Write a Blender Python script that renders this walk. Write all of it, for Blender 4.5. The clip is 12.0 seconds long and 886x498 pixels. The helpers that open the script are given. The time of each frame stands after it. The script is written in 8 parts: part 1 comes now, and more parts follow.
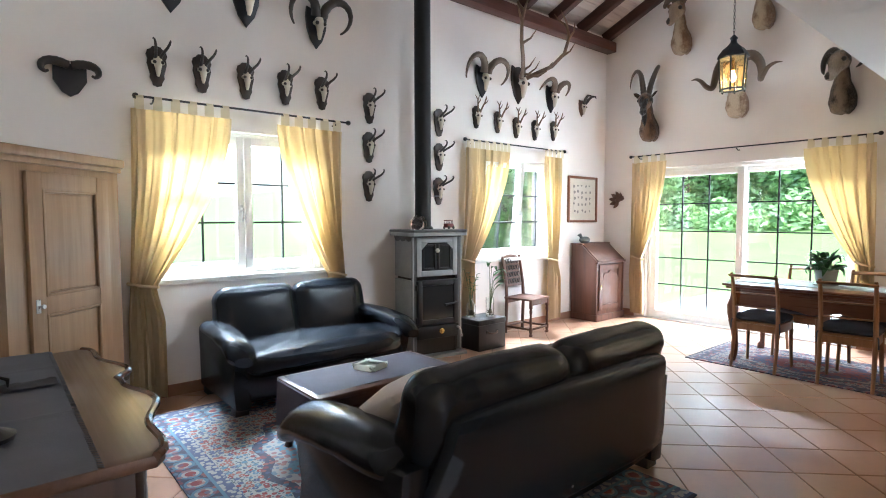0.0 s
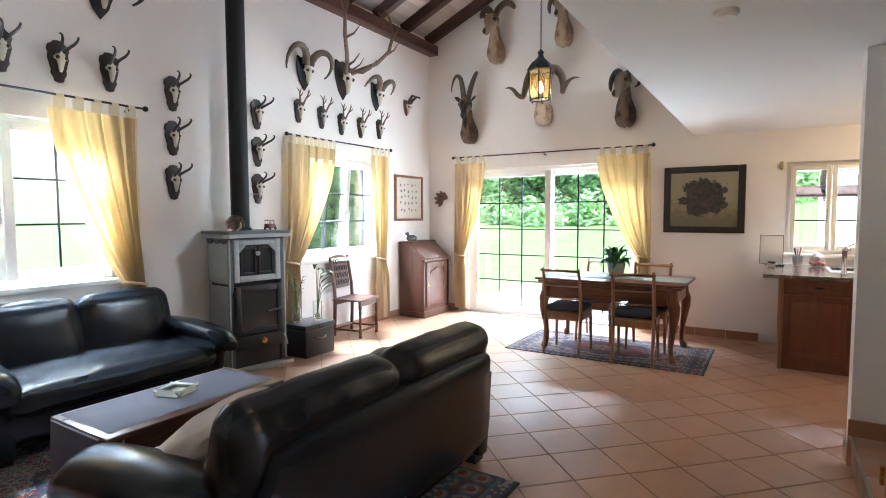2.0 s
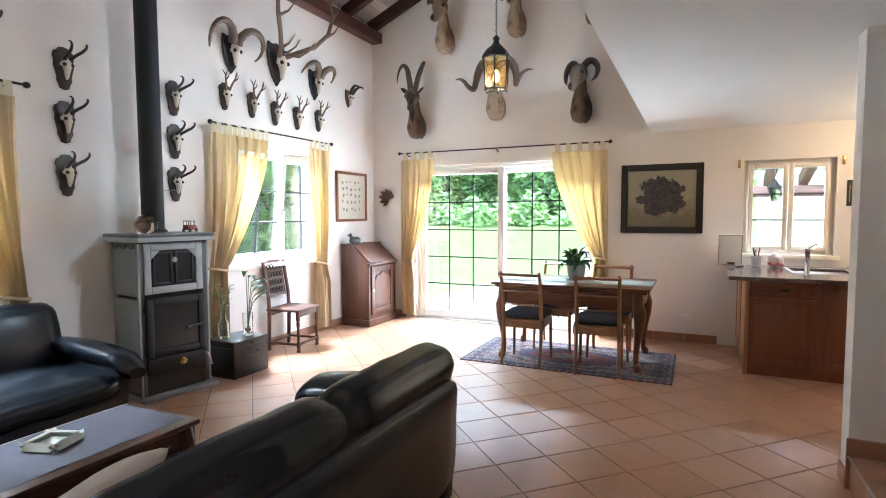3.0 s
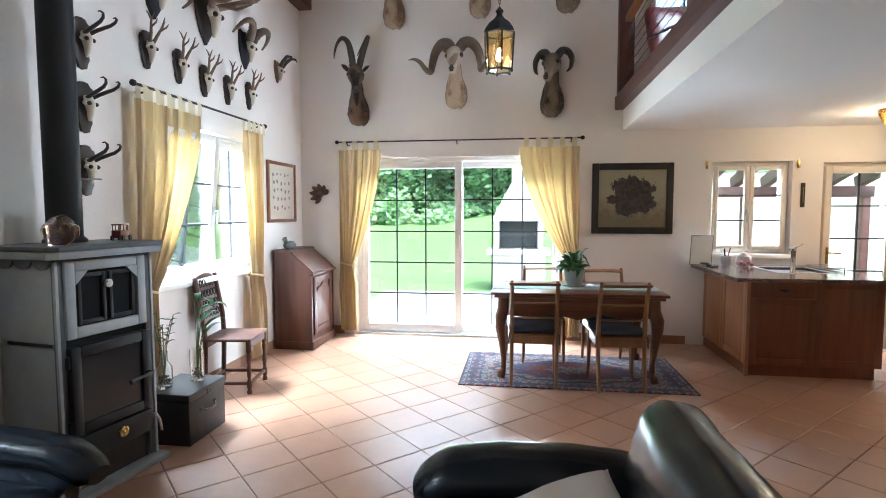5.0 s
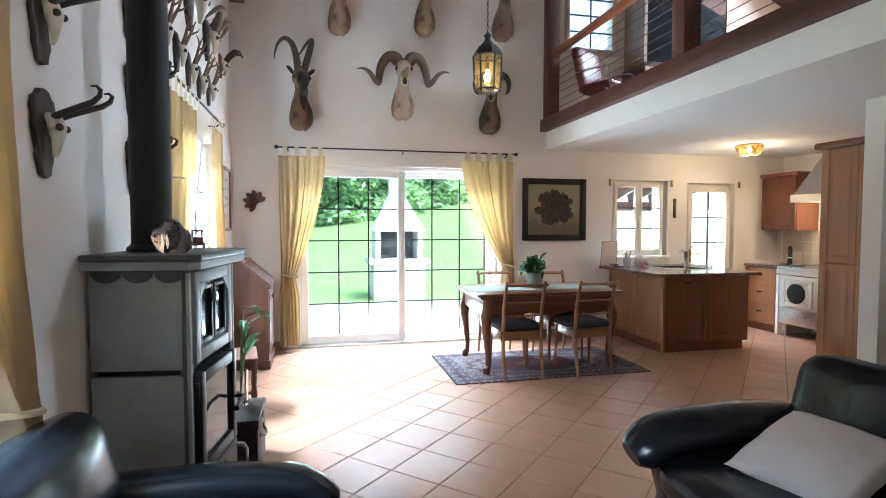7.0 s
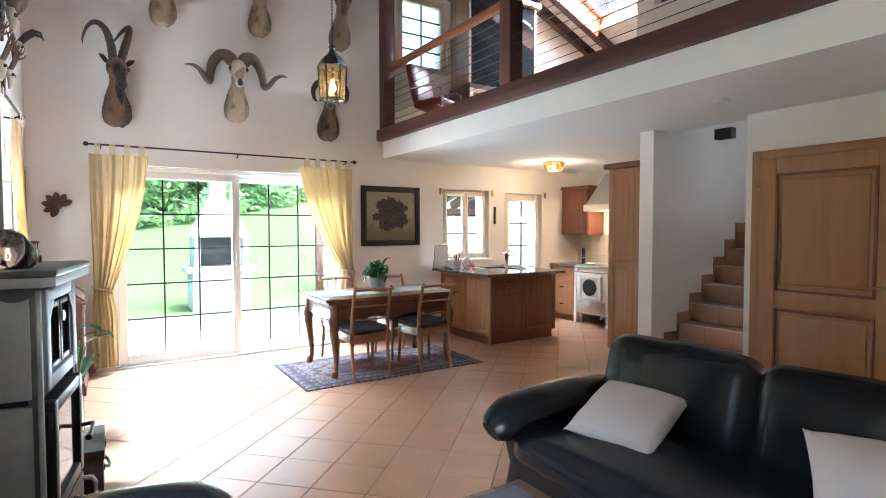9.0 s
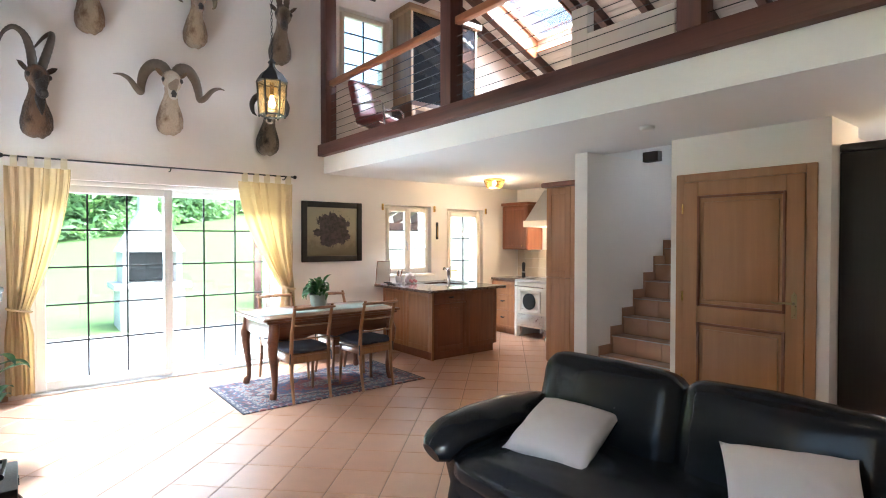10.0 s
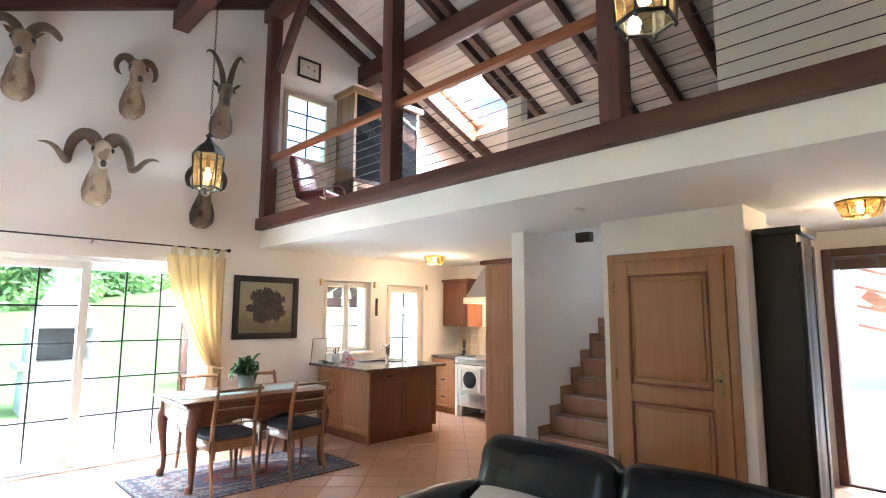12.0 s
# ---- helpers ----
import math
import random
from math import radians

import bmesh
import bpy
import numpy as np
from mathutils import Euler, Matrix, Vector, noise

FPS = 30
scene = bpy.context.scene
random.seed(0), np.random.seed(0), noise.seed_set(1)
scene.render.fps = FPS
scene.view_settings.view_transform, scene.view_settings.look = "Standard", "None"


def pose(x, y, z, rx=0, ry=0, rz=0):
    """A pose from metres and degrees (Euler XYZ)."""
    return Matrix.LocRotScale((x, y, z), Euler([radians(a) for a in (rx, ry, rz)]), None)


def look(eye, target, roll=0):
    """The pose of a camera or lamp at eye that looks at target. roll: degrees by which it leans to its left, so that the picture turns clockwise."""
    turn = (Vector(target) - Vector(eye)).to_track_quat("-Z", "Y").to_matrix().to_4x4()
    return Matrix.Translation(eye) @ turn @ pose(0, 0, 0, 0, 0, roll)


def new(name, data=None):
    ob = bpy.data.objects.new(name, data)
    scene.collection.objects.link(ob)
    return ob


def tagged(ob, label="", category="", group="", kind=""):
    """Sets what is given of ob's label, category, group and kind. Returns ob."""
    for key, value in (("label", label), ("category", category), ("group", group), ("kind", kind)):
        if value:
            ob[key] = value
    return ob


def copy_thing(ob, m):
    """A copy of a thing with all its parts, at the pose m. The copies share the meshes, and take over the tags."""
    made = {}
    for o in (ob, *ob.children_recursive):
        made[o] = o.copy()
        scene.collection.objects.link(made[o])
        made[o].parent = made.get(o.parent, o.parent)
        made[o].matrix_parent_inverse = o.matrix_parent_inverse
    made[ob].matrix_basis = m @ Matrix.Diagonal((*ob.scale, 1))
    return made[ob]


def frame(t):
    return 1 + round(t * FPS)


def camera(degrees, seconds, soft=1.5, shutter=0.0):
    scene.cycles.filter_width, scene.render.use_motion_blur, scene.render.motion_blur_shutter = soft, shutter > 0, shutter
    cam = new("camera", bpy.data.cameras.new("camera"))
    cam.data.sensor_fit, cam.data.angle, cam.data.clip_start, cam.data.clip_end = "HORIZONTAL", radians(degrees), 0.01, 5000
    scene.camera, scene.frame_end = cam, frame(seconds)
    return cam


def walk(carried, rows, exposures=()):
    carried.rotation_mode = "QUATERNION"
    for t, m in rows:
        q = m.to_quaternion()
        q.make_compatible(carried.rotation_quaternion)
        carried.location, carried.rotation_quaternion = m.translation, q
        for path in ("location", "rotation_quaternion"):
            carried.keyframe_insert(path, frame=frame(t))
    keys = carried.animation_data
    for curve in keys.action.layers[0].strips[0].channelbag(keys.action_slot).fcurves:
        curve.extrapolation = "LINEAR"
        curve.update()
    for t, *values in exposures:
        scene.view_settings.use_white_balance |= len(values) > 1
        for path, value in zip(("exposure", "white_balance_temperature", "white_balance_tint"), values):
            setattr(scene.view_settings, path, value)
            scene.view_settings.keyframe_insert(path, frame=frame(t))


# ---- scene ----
cam = camera(79.26, 12.0, 1.0)
# seconds, x, y, z, yaw, pitch, roll
ROWS = [
    (0, 0.002, -0.199, 1.426, -40.20, -3.28, 0.11),
    (0.5, -0.072, -0.225, 1.470, -46.16, -3.59, 0.10),
    (1, -0.103, -0.249, 1.500, -51.00, -3.81, 0.15),
    (1.5, -0.045, -0.199, 1.490, -54.85, -3.74, 0.13),
    (2, 0.111, -0.120, 1.462, -58.40, -3.73, 0.15),
    (2.5, 0.325, -0.009, 1.449, -61.44, -3.74, 0.16),
    (3, 0.527, 0.210, 1.452, -64.65, -3.68, 0.19),
    (4.8, 0.900, 1.618, 1.457, -79.72, -3.90, 0.08),
    (5, 0.913, 1.811, 1.476, -81.77, -3.95, 0.03),
    (5.5, 0.875, 2.387, 1.500, -87.95, -3.82, -0.10),
    (6, 0.895, 2.929, 1.462, -94.27, -3.63, -0.14),
    (6.5, 0.879, 3.376, 1.491, -99.54, -3.37, 0.01),
    (7, 0.80, 3.51, 1.435, -103.07, -2.62, -0.04),
    (9, 0.716, 3.828, 1.465, -122.36, -2.24, 0.05),
    (9.5, 0.713, 3.796, 1.486, -125.51, -1.82, -0.00),
    (10, 0.680, 3.831, 1.522, -128.38, -1.00, -0.02),
    (10.5, 0.650, 3.770, 1.552, -129.85, 0.60, -0.06),
    (11, 0.660, 3.760, 1.548, -131.62, 2.82, -0.08),
    (11.5, 0.669, 3.765, 1.542, -133.15, 4.97, -0.15),
    (12, 0.675, 3.770, 1.537, -134.42, 7.07, -0.26),
]
walk(cam, [(t, pose(x, y, z, 90 + pitch, roll, yaw)) for t, x, y, z, yaw, pitch, roll in ROWS], [(0.0, 3.55, 5700, 7), (3.0, 3.62, 5650, 7), (5.0, 3.25, 5500, 6), (7.0, 3.25, 5450, 6), (9.5, 3.62, 5600, 7), (12.0, 3.86, 5700, 7)])

# ---- world, sun, large lights ----
SUN_EL, SUN_ROT = radians(66), radians(215)
world = bpy.data.worlds.new("sky")
scene.world = world
world.use_nodes = True
wt = world.node_tree
sky = wt.nodes.new("ShaderNodeTexSky")
sky.sky_type = "NISHITA"
sky.sun_disc = False
sky.sun_elevation, sky.sun_rotation = SUN_EL, SUN_ROT
sky.air_density, sky.dust_density = 1.0, 3.0
wt.links.new(sky.outputs[0], wt.nodes["Background"].inputs[0])
wt.nodes["Background"].inputs[1].default_value = 0.09


def lamp(name, kind, energy, m, color=(1, 1, 1), size=0.1, size_y=None, angle=None):
    data = bpy.data.lights.new(name, kind)
    data.energy, data.color = energy, color
    if kind == "AREA":
        data.shape, data.size, data.size_y = "RECTANGLE", size, size_y or size
    elif kind == "POINT":
        data.shadow_soft_size = size
    else:
        data.angle = angle
    ob = new(name, data)
    ob.matrix_world = m
    return ob


sun_dir = Vector((math.sin(SUN_ROT) * math.cos(SUN_EL), math.cos(SUN_ROT) * math.cos(SUN_EL), math.sin(SUN_EL)))
lamp("sun", "SUN", 1.45, look(sun_dir * 60, (0, 0, 0)), (1.0, 0.97, 0.93), angle=radians(24))
# sky light through the openings, each lamp outside above its window's head
DAY = (0.86, 0.94, 1.0)
lamp("daylight_window_1", "AREA", 190, look((1.7, 5.15, 2.75), (1.9, 3.2, 0.6)), DAY, 1.5, 0.8)
lamp("daylight_window_2", "AREA", 130, look((5.2, 5.15, 2.75), (5.0, 3.2, 0.6)), DAY, 1.5, 0.8)
lamp("daylight_glass_door", "AREA", 130, look((8.0, 2.55, 2.85), (5.2, 2.5, 0.3)), DAY, 2.4, 0.9)
lamp("daylight_kitchen", "AREA", 60, look((7.75, -1.1, 2.5), (5.6, -1.2, 0.6)), DAY, 1.6, 0.6)
lamp("daylight_skylight", "AREA", 95, look((6.03, -2.5, 5.55), (4.6, -0.2, 2.6)), DAY, 1.1, 1.1)
lamp("daylight_entrance", "AREA", 90, look((1.0, -4.6, 2.6), (1.2, -2.0, 0.6)), DAY, 1.0, 0.5)

# added fill lamps below each sill and on the terrace, imitating daylight thrown up
lamp("ground_light_window_1", "AREA", 80, look((1.8, 5.0, 0.50), (1.9, 3.4, 2.9)), DAY, 1.5, 0.6)
lamp("ground_light_window_2", "AREA", 60, look((5.1, 5.0, 0.50), (5.0, 3.4, 2.9)), DAY, 1.5, 0.6)
# glowing panel added at slab level to brighten the upper walls
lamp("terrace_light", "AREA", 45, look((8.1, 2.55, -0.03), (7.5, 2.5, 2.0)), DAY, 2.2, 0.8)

# ---- materials ----
class Tree:
    """A short way to wire shader nodes."""

    def __init__(self, name):
        self.mat = bpy.data.materials.new(name)
        self.mat.use_nodes = True
        self.t = self.mat.node_tree
        self.bsdf = self.t.nodes["Principled BSDF"]
        self.out = self.t.nodes["Material Output"]

    def n(self, kind, ins=None, operation="", data_type=""):
        node = self.t.nodes.new("ShaderNode" + kind)
        if operation:
            node.operation = operation
        if data_type:
            node.data_type = data_type
        for k, v in (ins or {}).items():
            self.put(node.inputs[k], v)
        return node

    def put(self, socket, v):
        if isinstance(v, bpy.types.NodeSocket):
            self.t.links.new(v, socket)
        elif isinstance(v, bpy.types.Node):
            self.t.links.new(v.outputs[0], socket)
        else:
            socket.default_value = (*v, 1) if isinstance(v, tuple) and len(v) == 3 and socket.type == "RGBA" else v

    def math(self, op, a, b=0.0):
        return self.n("Math", {0: a, 1: b}, operation=op).outputs[0]

    def mix(self, f, a, b):
        m = self.n("Mix", data_type="RGBA")
        self.put(m.inputs[0], f), self.put(m.inputs[6], a), self.put(m.inputs[7], b)
        return m.outputs[2]

    def ramp(self, f, stops, interp="LINEAR"):
        r = self.n("ValToRGB", {0: f})
        cr = r.color_ramp
        cr.interpolation = interp
        while len(cr.elements) < len(stops):
            cr.elements.new(0.5)
        for e, (p, c) in zip(cr.elements, stops):
            e.position, e.color = p, (*c, 1)
        return r.outputs[0]

    def coords(self, scale=(1, 1, 1)):
        tc = self.n("TexCoord")
        return self.n("Mapping", {0: tc.outputs["Object"], 3: scale}).outputs[0]

    def noise(self, vec, scale, detail=4.0, rough=0.55):
        return self.n("TexNoise", {"Vector": vec, "Scale": scale, "Detail": detail, "Roughness": rough}).outputs[0]

    def bump(self, h, strength, dist=0.01):
        self.put(self.bsdf.inputs["Normal"], self.n("Bump", {"Height": h, "Strength": strength, "Distance": dist}))

    def set(self, **k):
        for a, v in k.items():
            self.put(self.bsdf.inputs[a.replace("_", " ")], v)
        return self


def shade(c, f):
    return tuple(min(1.0, q * f) for q in c)


def plain(name, c, rough=0.5, metal=0.0, var=0.12, scale=6.0, bump=0.15, grain=60.0, stretch=(1, 1, 1), rnd=0.0, coat=0.0):
    """Paint, metal, stone, cloth: colour with two scales of variation, uneven gloss and fine relief."""
    t = Tree(name)
    v = t.coords(stretch)
    big, fine = t.noise(v, scale, 3.0), t.noise(v, grain, 5.0, 0.6)
    col = t.mix(big, shade(c, 1 - var), shade(c, 1 + var))
    col = t.mix(t.math("MULTIPLY", fine, 0.35), col, shade(c, 1 - 1.6 * var))
    if rnd:
        r = t.n("ObjectInfo").outputs["Random"]
        col = t.mix(t.math("MULTIPLY", r, rnd), col, shade(c, 0.72))
    t.set(Base_Color=col, Metallic=metal, Coat_Weight=coat)
    t.set(Roughness=t.math("ADD", t.math("MULTIPLY", t.math("SUBTRACT", fine, 0.5), 0.22), rough))
    if bump:
        t.bump(fine, bump, 0.004)
    return t.mat


def wood(name, c, dark, rough=0.4, axis=2, scale=1.0, coat=0.15, bump=0.12, rnd=0.25):
    """Grain that runs along one axis, with broad figure, fine pores and a little wear."""
    t = Tree(name)
    st = [14.0, 14.0, 14.0]
    st[axis] = 0.9
    v = t.coords(tuple(s * scale for s in st))
    fine_st = [90.0, 90.0, 90.0]
    fine_st[axis] = 3.0
    v2 = t.coords(tuple(s * scale for s in fine_st))
    fig, pore = t.noise(v, 1.0, 4.0, 0.6), t.noise(v2, 1.0, 2.0)
    wear = t.noise(t.coords(), 3.0, 3.0)
    col = t.ramp(fig, [(0.28, dark), (0.5, shade(c, 0.92)), (0.72, shade(c, 1.12))])
    col = t.mix(t.math("MULTIPLY", pore, 0.4), col, dark)
    col = t.mix(t.math("MULTIPLY", wear, 0.22), col, shade(c, 0.75))
    if rnd:
        col = t.mix(t.math("MULTIPLY", t.n("ObjectInfo").outputs["Random"], rnd), col, shade(c, 0.7))
    t.set(Base_Color=col, Coat_Weight=coat, Coat_Roughness=0.25)
    t.set(Roughness=t.math("ADD", t.math("MULTIPLY", pore, 0.2), rough - 0.1))
    t.bump(pore, bump, 0.003)
    return t.mat


def plaster(name, c):
    t = Tree(name)
    v = t.coords()
    a, b, d = t.noise(v, 1.3, 3.0), t.noise(v, 38.0, 6.0, 0.65), t.noise(v, 9.0, 3.0)
    col = t.mix(a, shade(c, 0.965), shade(c, 1.02))
    col = t.mix(t.math("MULTIPLY", d, 0.12), col, shade(c, 0.9))
    t.set(Base_Color=col, Roughness=0.92, Specular_IOR_Level=0.25)
    t.bump(t.math("ADD", b, t.math("MULTIPLY", d, 0.5)), 0.22, 0.006)
    return t.mat


def leather(name):
    t = Tree(name)
    v = t.coords()
    cell = t.n("TexVoronoi", {"Vector": v, "Scale": 170.0}).outputs[0]
    fold, wear = t.noise(v, 7.0, 4.0, 0.6), t.noise(v, 2.5, 3.0)
    col = t.mix(wear, (0.006, 0.008, 0.011), (0.011, 0.013, 0.017))
    t.set(Base_Color=col, Specular_IOR_Level=0.32)
    t.set(Roughness=t.math("ADD", t.math("MULTIPLY", fold, 0.10), 0.20))
    t.bump(t.math("ADD", t.math("MULTIPLY", cell, 0.12), t.math("MULTIPLY", fold, 0.8)), 0.20, 0.006)
    return t.mat


def terracotta(name, c=(0.43, 0.235, 0.145)):
    t = Tree(name)
    v = t.coords()
    r = t.n("ObjectInfo").outputs["Random"]
    i = t.n("NewGeometry").outputs["Random Per Island"]
    rr = t.math("FRACT", t.math("ADD", r, i))
    geo = t.n("NewGeometry").outputs["Position"]
    a, b = t.noise(geo, 4.5, 4.0, 0.6), t.noise(geo, 60.0, 4.0)
    col = t.mix(a, shade(c, 0.70), shade(c, 1.25))
    col = t.mix(t.math("MULTIPLY", rr, 0.4), col, (0.50, 0.30, 0.20))
    col = t.mix(t.math("MULTIPLY", b, 0.18), col, (0.30, 0.15, 0.09))
    t.set(Base_Color=col, Coat_Weight=0.12, Coat_Roughness=0.2)
    t.set(Roughness=t.math("ADD", t.math("MULTIPLY", a, 0.2), 0.24))
    t.bump(t.math("ADD", a, t.math("MULTIPLY", b, 0.2)), 0.10, 0.005)
    return t.mat


def glass(name, tint=(0.97, 0.99, 0.985), gloss=0.9):
    t = Tree(name)
    t.t.nodes.remove(t.bsdf)
    fr = t.n("Fresnel", {0: 1.5})
    tr = t.n("BsdfTransparent", {0: tint})
    gl = t.n("BsdfGlossy", {0: (1, 1, 1), "Roughness": 0.01})
    m = t.n("MixShader", {0: t.math("MULTIPLY", fr.outputs[0], gloss), 1: tr, 2: gl})
    t.put(t.out.inputs[0], m)
    return t.mat


def solid_glass(name, c=(1, 1, 1), rough=0.02):
    t = Tree(name)
    t.set(Base_Color=c, Roughness=rough, Transmission_Weight=1.0, IOR=1.45)
    return t.mat


def curtain_cloth(name):
    t = Tree(name)
    v = t.coords((1, 1, 1))
    weave = t.noise(t.coords((260, 260, 30)), 1.0, 2.0)
    col = t.mix(t.noise(v, 3.0, 2.0), (0.58, 0.47, 0.32), (0.66, 0.54, 0.37))
    col = t.mix(t.math("MULTIPLY", weave, 0.25), col, (0.52, 0.41, 0.26))
    d = t.n("BsdfDiffuse", {0: col, 1: 0.6})
    tl = t.n("BsdfTranslucent", {0: (0.70, 0.47, 0.17)})
    nb = t.n("Bump", {"Height": weave, "Strength": 0.15, "Distance": 0.002})
    t.put(d.inputs["Normal"], nb)
    t.put(t.out.inputs[0], t.n("MixShader", {0: 0.20, 1: d, 2: tl}))
    return t.mat


def rug(name, hx, hy, field, ground, accents, medallion):
    """A knotted rug: guard stripes and a wide border by distance from the edge, a medallion and small flowers."""
    t = Tree(name)
    tc = t.n("TexCoord").outputs["Object"]
    s = t.n("SeparateXYZ", {0: tc})
    ax, ay = t.math("ABSOLUTE", s.outputs[0]), t.math("ABSOLUTE", s.outputs[1])
    d = t.math("MINIMUM", t.math("SUBTRACT", hx, ax), t.math("SUBTRACT", hy, ay))
    vor = t.n("TexVoronoi", {"Vector": tc, "Scale": 26.0, "Randomness": 0.75})
    vor2 = t.n("TexVoronoi", {"Vector": tc, "Scale": 58.0, "Randomness": 0.9})
    big = t.n("TexVoronoi", {"Vector": tc, "Scale": 7.5, "Randomness": 0.15})
    k = t.n("SeparateColor", {0: vor.outputs["Color"]}).outputs[0]
    flower = t.ramp(k, [(0.0, accents[0]), (0.28, accents[1]), (0.52, accents[2]), (0.76, accents[3])], "CONSTANT")
    petal = t.math("LESS_THAN", vor.outputs["Distance"], 0.44)
    ringed = t.math("LESS_THAN", vor.outputs["Distance"], 0.16)
    stem = t.math("LESS_THAN", vor2.outputs["Distance"], 0.36)
    fld = t.mix(stem, field, accents[4])
    fld = t.mix(petal, fld, flower)
    fld = t.mix(ringed, fld, field)
    # medallion
    ex, ey = t.math("DIVIDE", s.outputs[0], medallion[0]), t.math("DIVIDE", s.outputs[1], medallion[1])
    rad = t.math("SQRT", t.math("ADD", t.math("MULTIPLY", ex, ex), t.math("MULTIPLY", ey, ey)))
    wob = t.math("ADD", rad, t.math("MULTIPLY", t.math("SINE", t.math("MULTIPLY", t.n("Math", {0: ey, 1: ex}, operation="ARCTAN2").outputs[0], 14.0)), 0.05))
    med = t.ramp(t.math("MULTIPLY", wob, 0.5), [(0.0, field), (0.16, accents[0]), (0.30, accents[1]), (0.42, field), (0.50, ground)], "CONSTANT")
    med = t.mix(t.math("MULTIPLY", petal, 0.75), med, flower)
    fld = t.mix(t.math("LESS_THAN", wob, 1.1), fld, med)
    # border
    oval = t.ramp(big.outputs["Distance"], [(0.0, accents[0]), (0.22, field), (0.34, accents[1]), (0.46, ground)], "CONSTANT")
    brd = t.mix(t.math("MULTIPLY", petal, 0.6), oval, flower)
    guard = t.mix(petal, accents[3], field)
    w = min(hx, hy)
    band = lambda a: t.math("GREATER_THAN", d, a * w)
    col = t.mix(band(0.015), shade(ground, 0.6), accents[3])
    col = t.mix(band(0.03), col, guard)
    col = t.mix(band(0.085), col, accents[1])
    col = t.mix(band(0.10), col, brd)
    col = t.mix(band(0.27), col, accents[1])
    col = t.mix(band(0.285), col, guard)
    col = t.mix(band(0.34), col, fld)
    pile = t.noise(tc, 220.0, 3.0)
    fade = t.noise(tc, 2.2, 3.0)
    col = t.mix(t.math("MULTIPLY", pile, 0.35), col, shade(ground, 0.5))
    col = t.mix(t.math("MULTIPLY", fade, 0.42), col, (0.25, 0.23, 0.22))
    t.set(Base_Color=col, Roughness=0.98, Specular_IOR_Level=0.1)
    t.bump(pile, 0.5, 0.004)
    return t.mat


def painting_canvas(name):
    """A dark round mass of foliage over a pale ochre ground."""
    t = Tree(name)
    tc = t.n("TexCoord").outputs["Object"]
    s = t.n("SeparateXYZ", {0: tc})
    n1, n2 = t.noise(tc, 9.0, 5.0, 0.7), t.noise(tc, 26.0, 4.0)
    bg = t.ramp(t.math("ADD", t.math("MULTIPLY", s.outputs[2], 1.4), t.math("MULTIPLY", n1, 0.6)),
                [(0.0, (0.17, 0.14, 0.08)), (0.35, (0.33, 0.29, 0.18)), (0.8, (0.30, 0.28, 0.19))])
    rr = t.math("SQRT", t.math("ADD", t.math("POWER", t.math("MULTIPLY", s.outputs[0], 3.5), 2.0), t.math("POWER", t.math("MULTIPLY", t.math("ADD", s.outputs[2], -0.02), 3.9), 2.0)))
    tree = t.math("LESS_THAN", t.math("ADD", rr, t.math("MULTIPLY", n1, 1.5)), 1.62)
    leaf = t.ramp(n2, [(0.35, (0.022, 0.018, 0.018)), (0.62, (0.07, 0.05, 0.05))])
    t.set(Base_Color=t.mix(tree, bg, leaf), Roughness=0.45)
    t.bump(n2, 0.2, 0.003)
    return t.mat


def print_sheet(name):
    """A pale engraved sheet: a grid of small grey figures inside a thin ornamental border."""
    t = Tree(name)
    tc = t.n("TexCoord").outputs["Object"]
    v = t.n("TexVoronoi", {"Vector": tc, "Scale": 11.0, "Randomness": 0.35})
    n1 = t.noise(tc, 60.0, 3.0)
    fig = t.math("LESS_THAN", t.math("ADD", v.outputs["Distance"], t.math("MULTIPLY", n1, 0.35)), 0.42)
    t.set(Base_Color=t.mix(fig, (0.60, 0.57, 0.50), (0.22, 0.21, 0.20)), Roughness=0.8)
    return t.mat


def granite(name):
    t = Tree(name)
    v = t.coords()
    k = t.n("TexVoronoi", {"Vector": v, "Scale": 190.0}).outputs["Color"]
    col = t.ramp(t.n("SeparateColor", {0: k}).outputs[0], [(0.0, (0.045, 0.035, 0.03)), (0.35, (0.16, 0.10, 0.08)), (0.7, (0.30, 0.22, 0.18)), (0.92, (0.45, 0.40, 0.36))], "CONSTANT")
    t.set(Base_Color=col, Roughness=0.14)
    return t.mat


def glow(name, c, strength):
    t = Tree(name)
    t.set(Base_Color=c, Emission_Color=c, Emission_Strength=strength)
    return t.mat


M_WALL = plaster("wall_plaster", (0.82, 0.775, 0.735))
M_CEIL = plaster("ceiling_plaster", (0.80, 0.79, 0.77))
M_BEAM = wood("stained_beam", (0.10, 0.032, 0.022), (0.03, 0.010, 0.008), 0.5, 0, 1.0, 0.05, 0.2, 0.15)
M_BEAM_Z = wood("stained_post", (0.10, 0.032, 0.022), (0.03, 0.010, 0.008), 0.5, 2, 1.0, 0.05, 0.2, 0.15)
M_BEAM_Y = wood("stained_rafter", (0.075, 0.028, 0.02), (0.025, 0.010, 0.008), 0.55, 1, 1.0, 0.05, 0.2, 0.15)
M_RAIL = wood("oiled_handrail", (0.30, 0.10, 0.035), (0.13, 0.04, 0.015), 0.4, 0)
M_BOARD = wood("limewashed_boards", (0.60, 0.555, 0.53), (0.42, 0.37, 0.345), 0.75, 0, 0.6, 0.0, 0.15, 0.0)
M_TILE = terracotta("terracotta_tile")
M_TILE_DARK = terracotta("terracotta_skirting", (0.33, 0.17, 0.10))
M_GROUT = plain("grout", (0.17, 0.12, 0.09), 0.9)
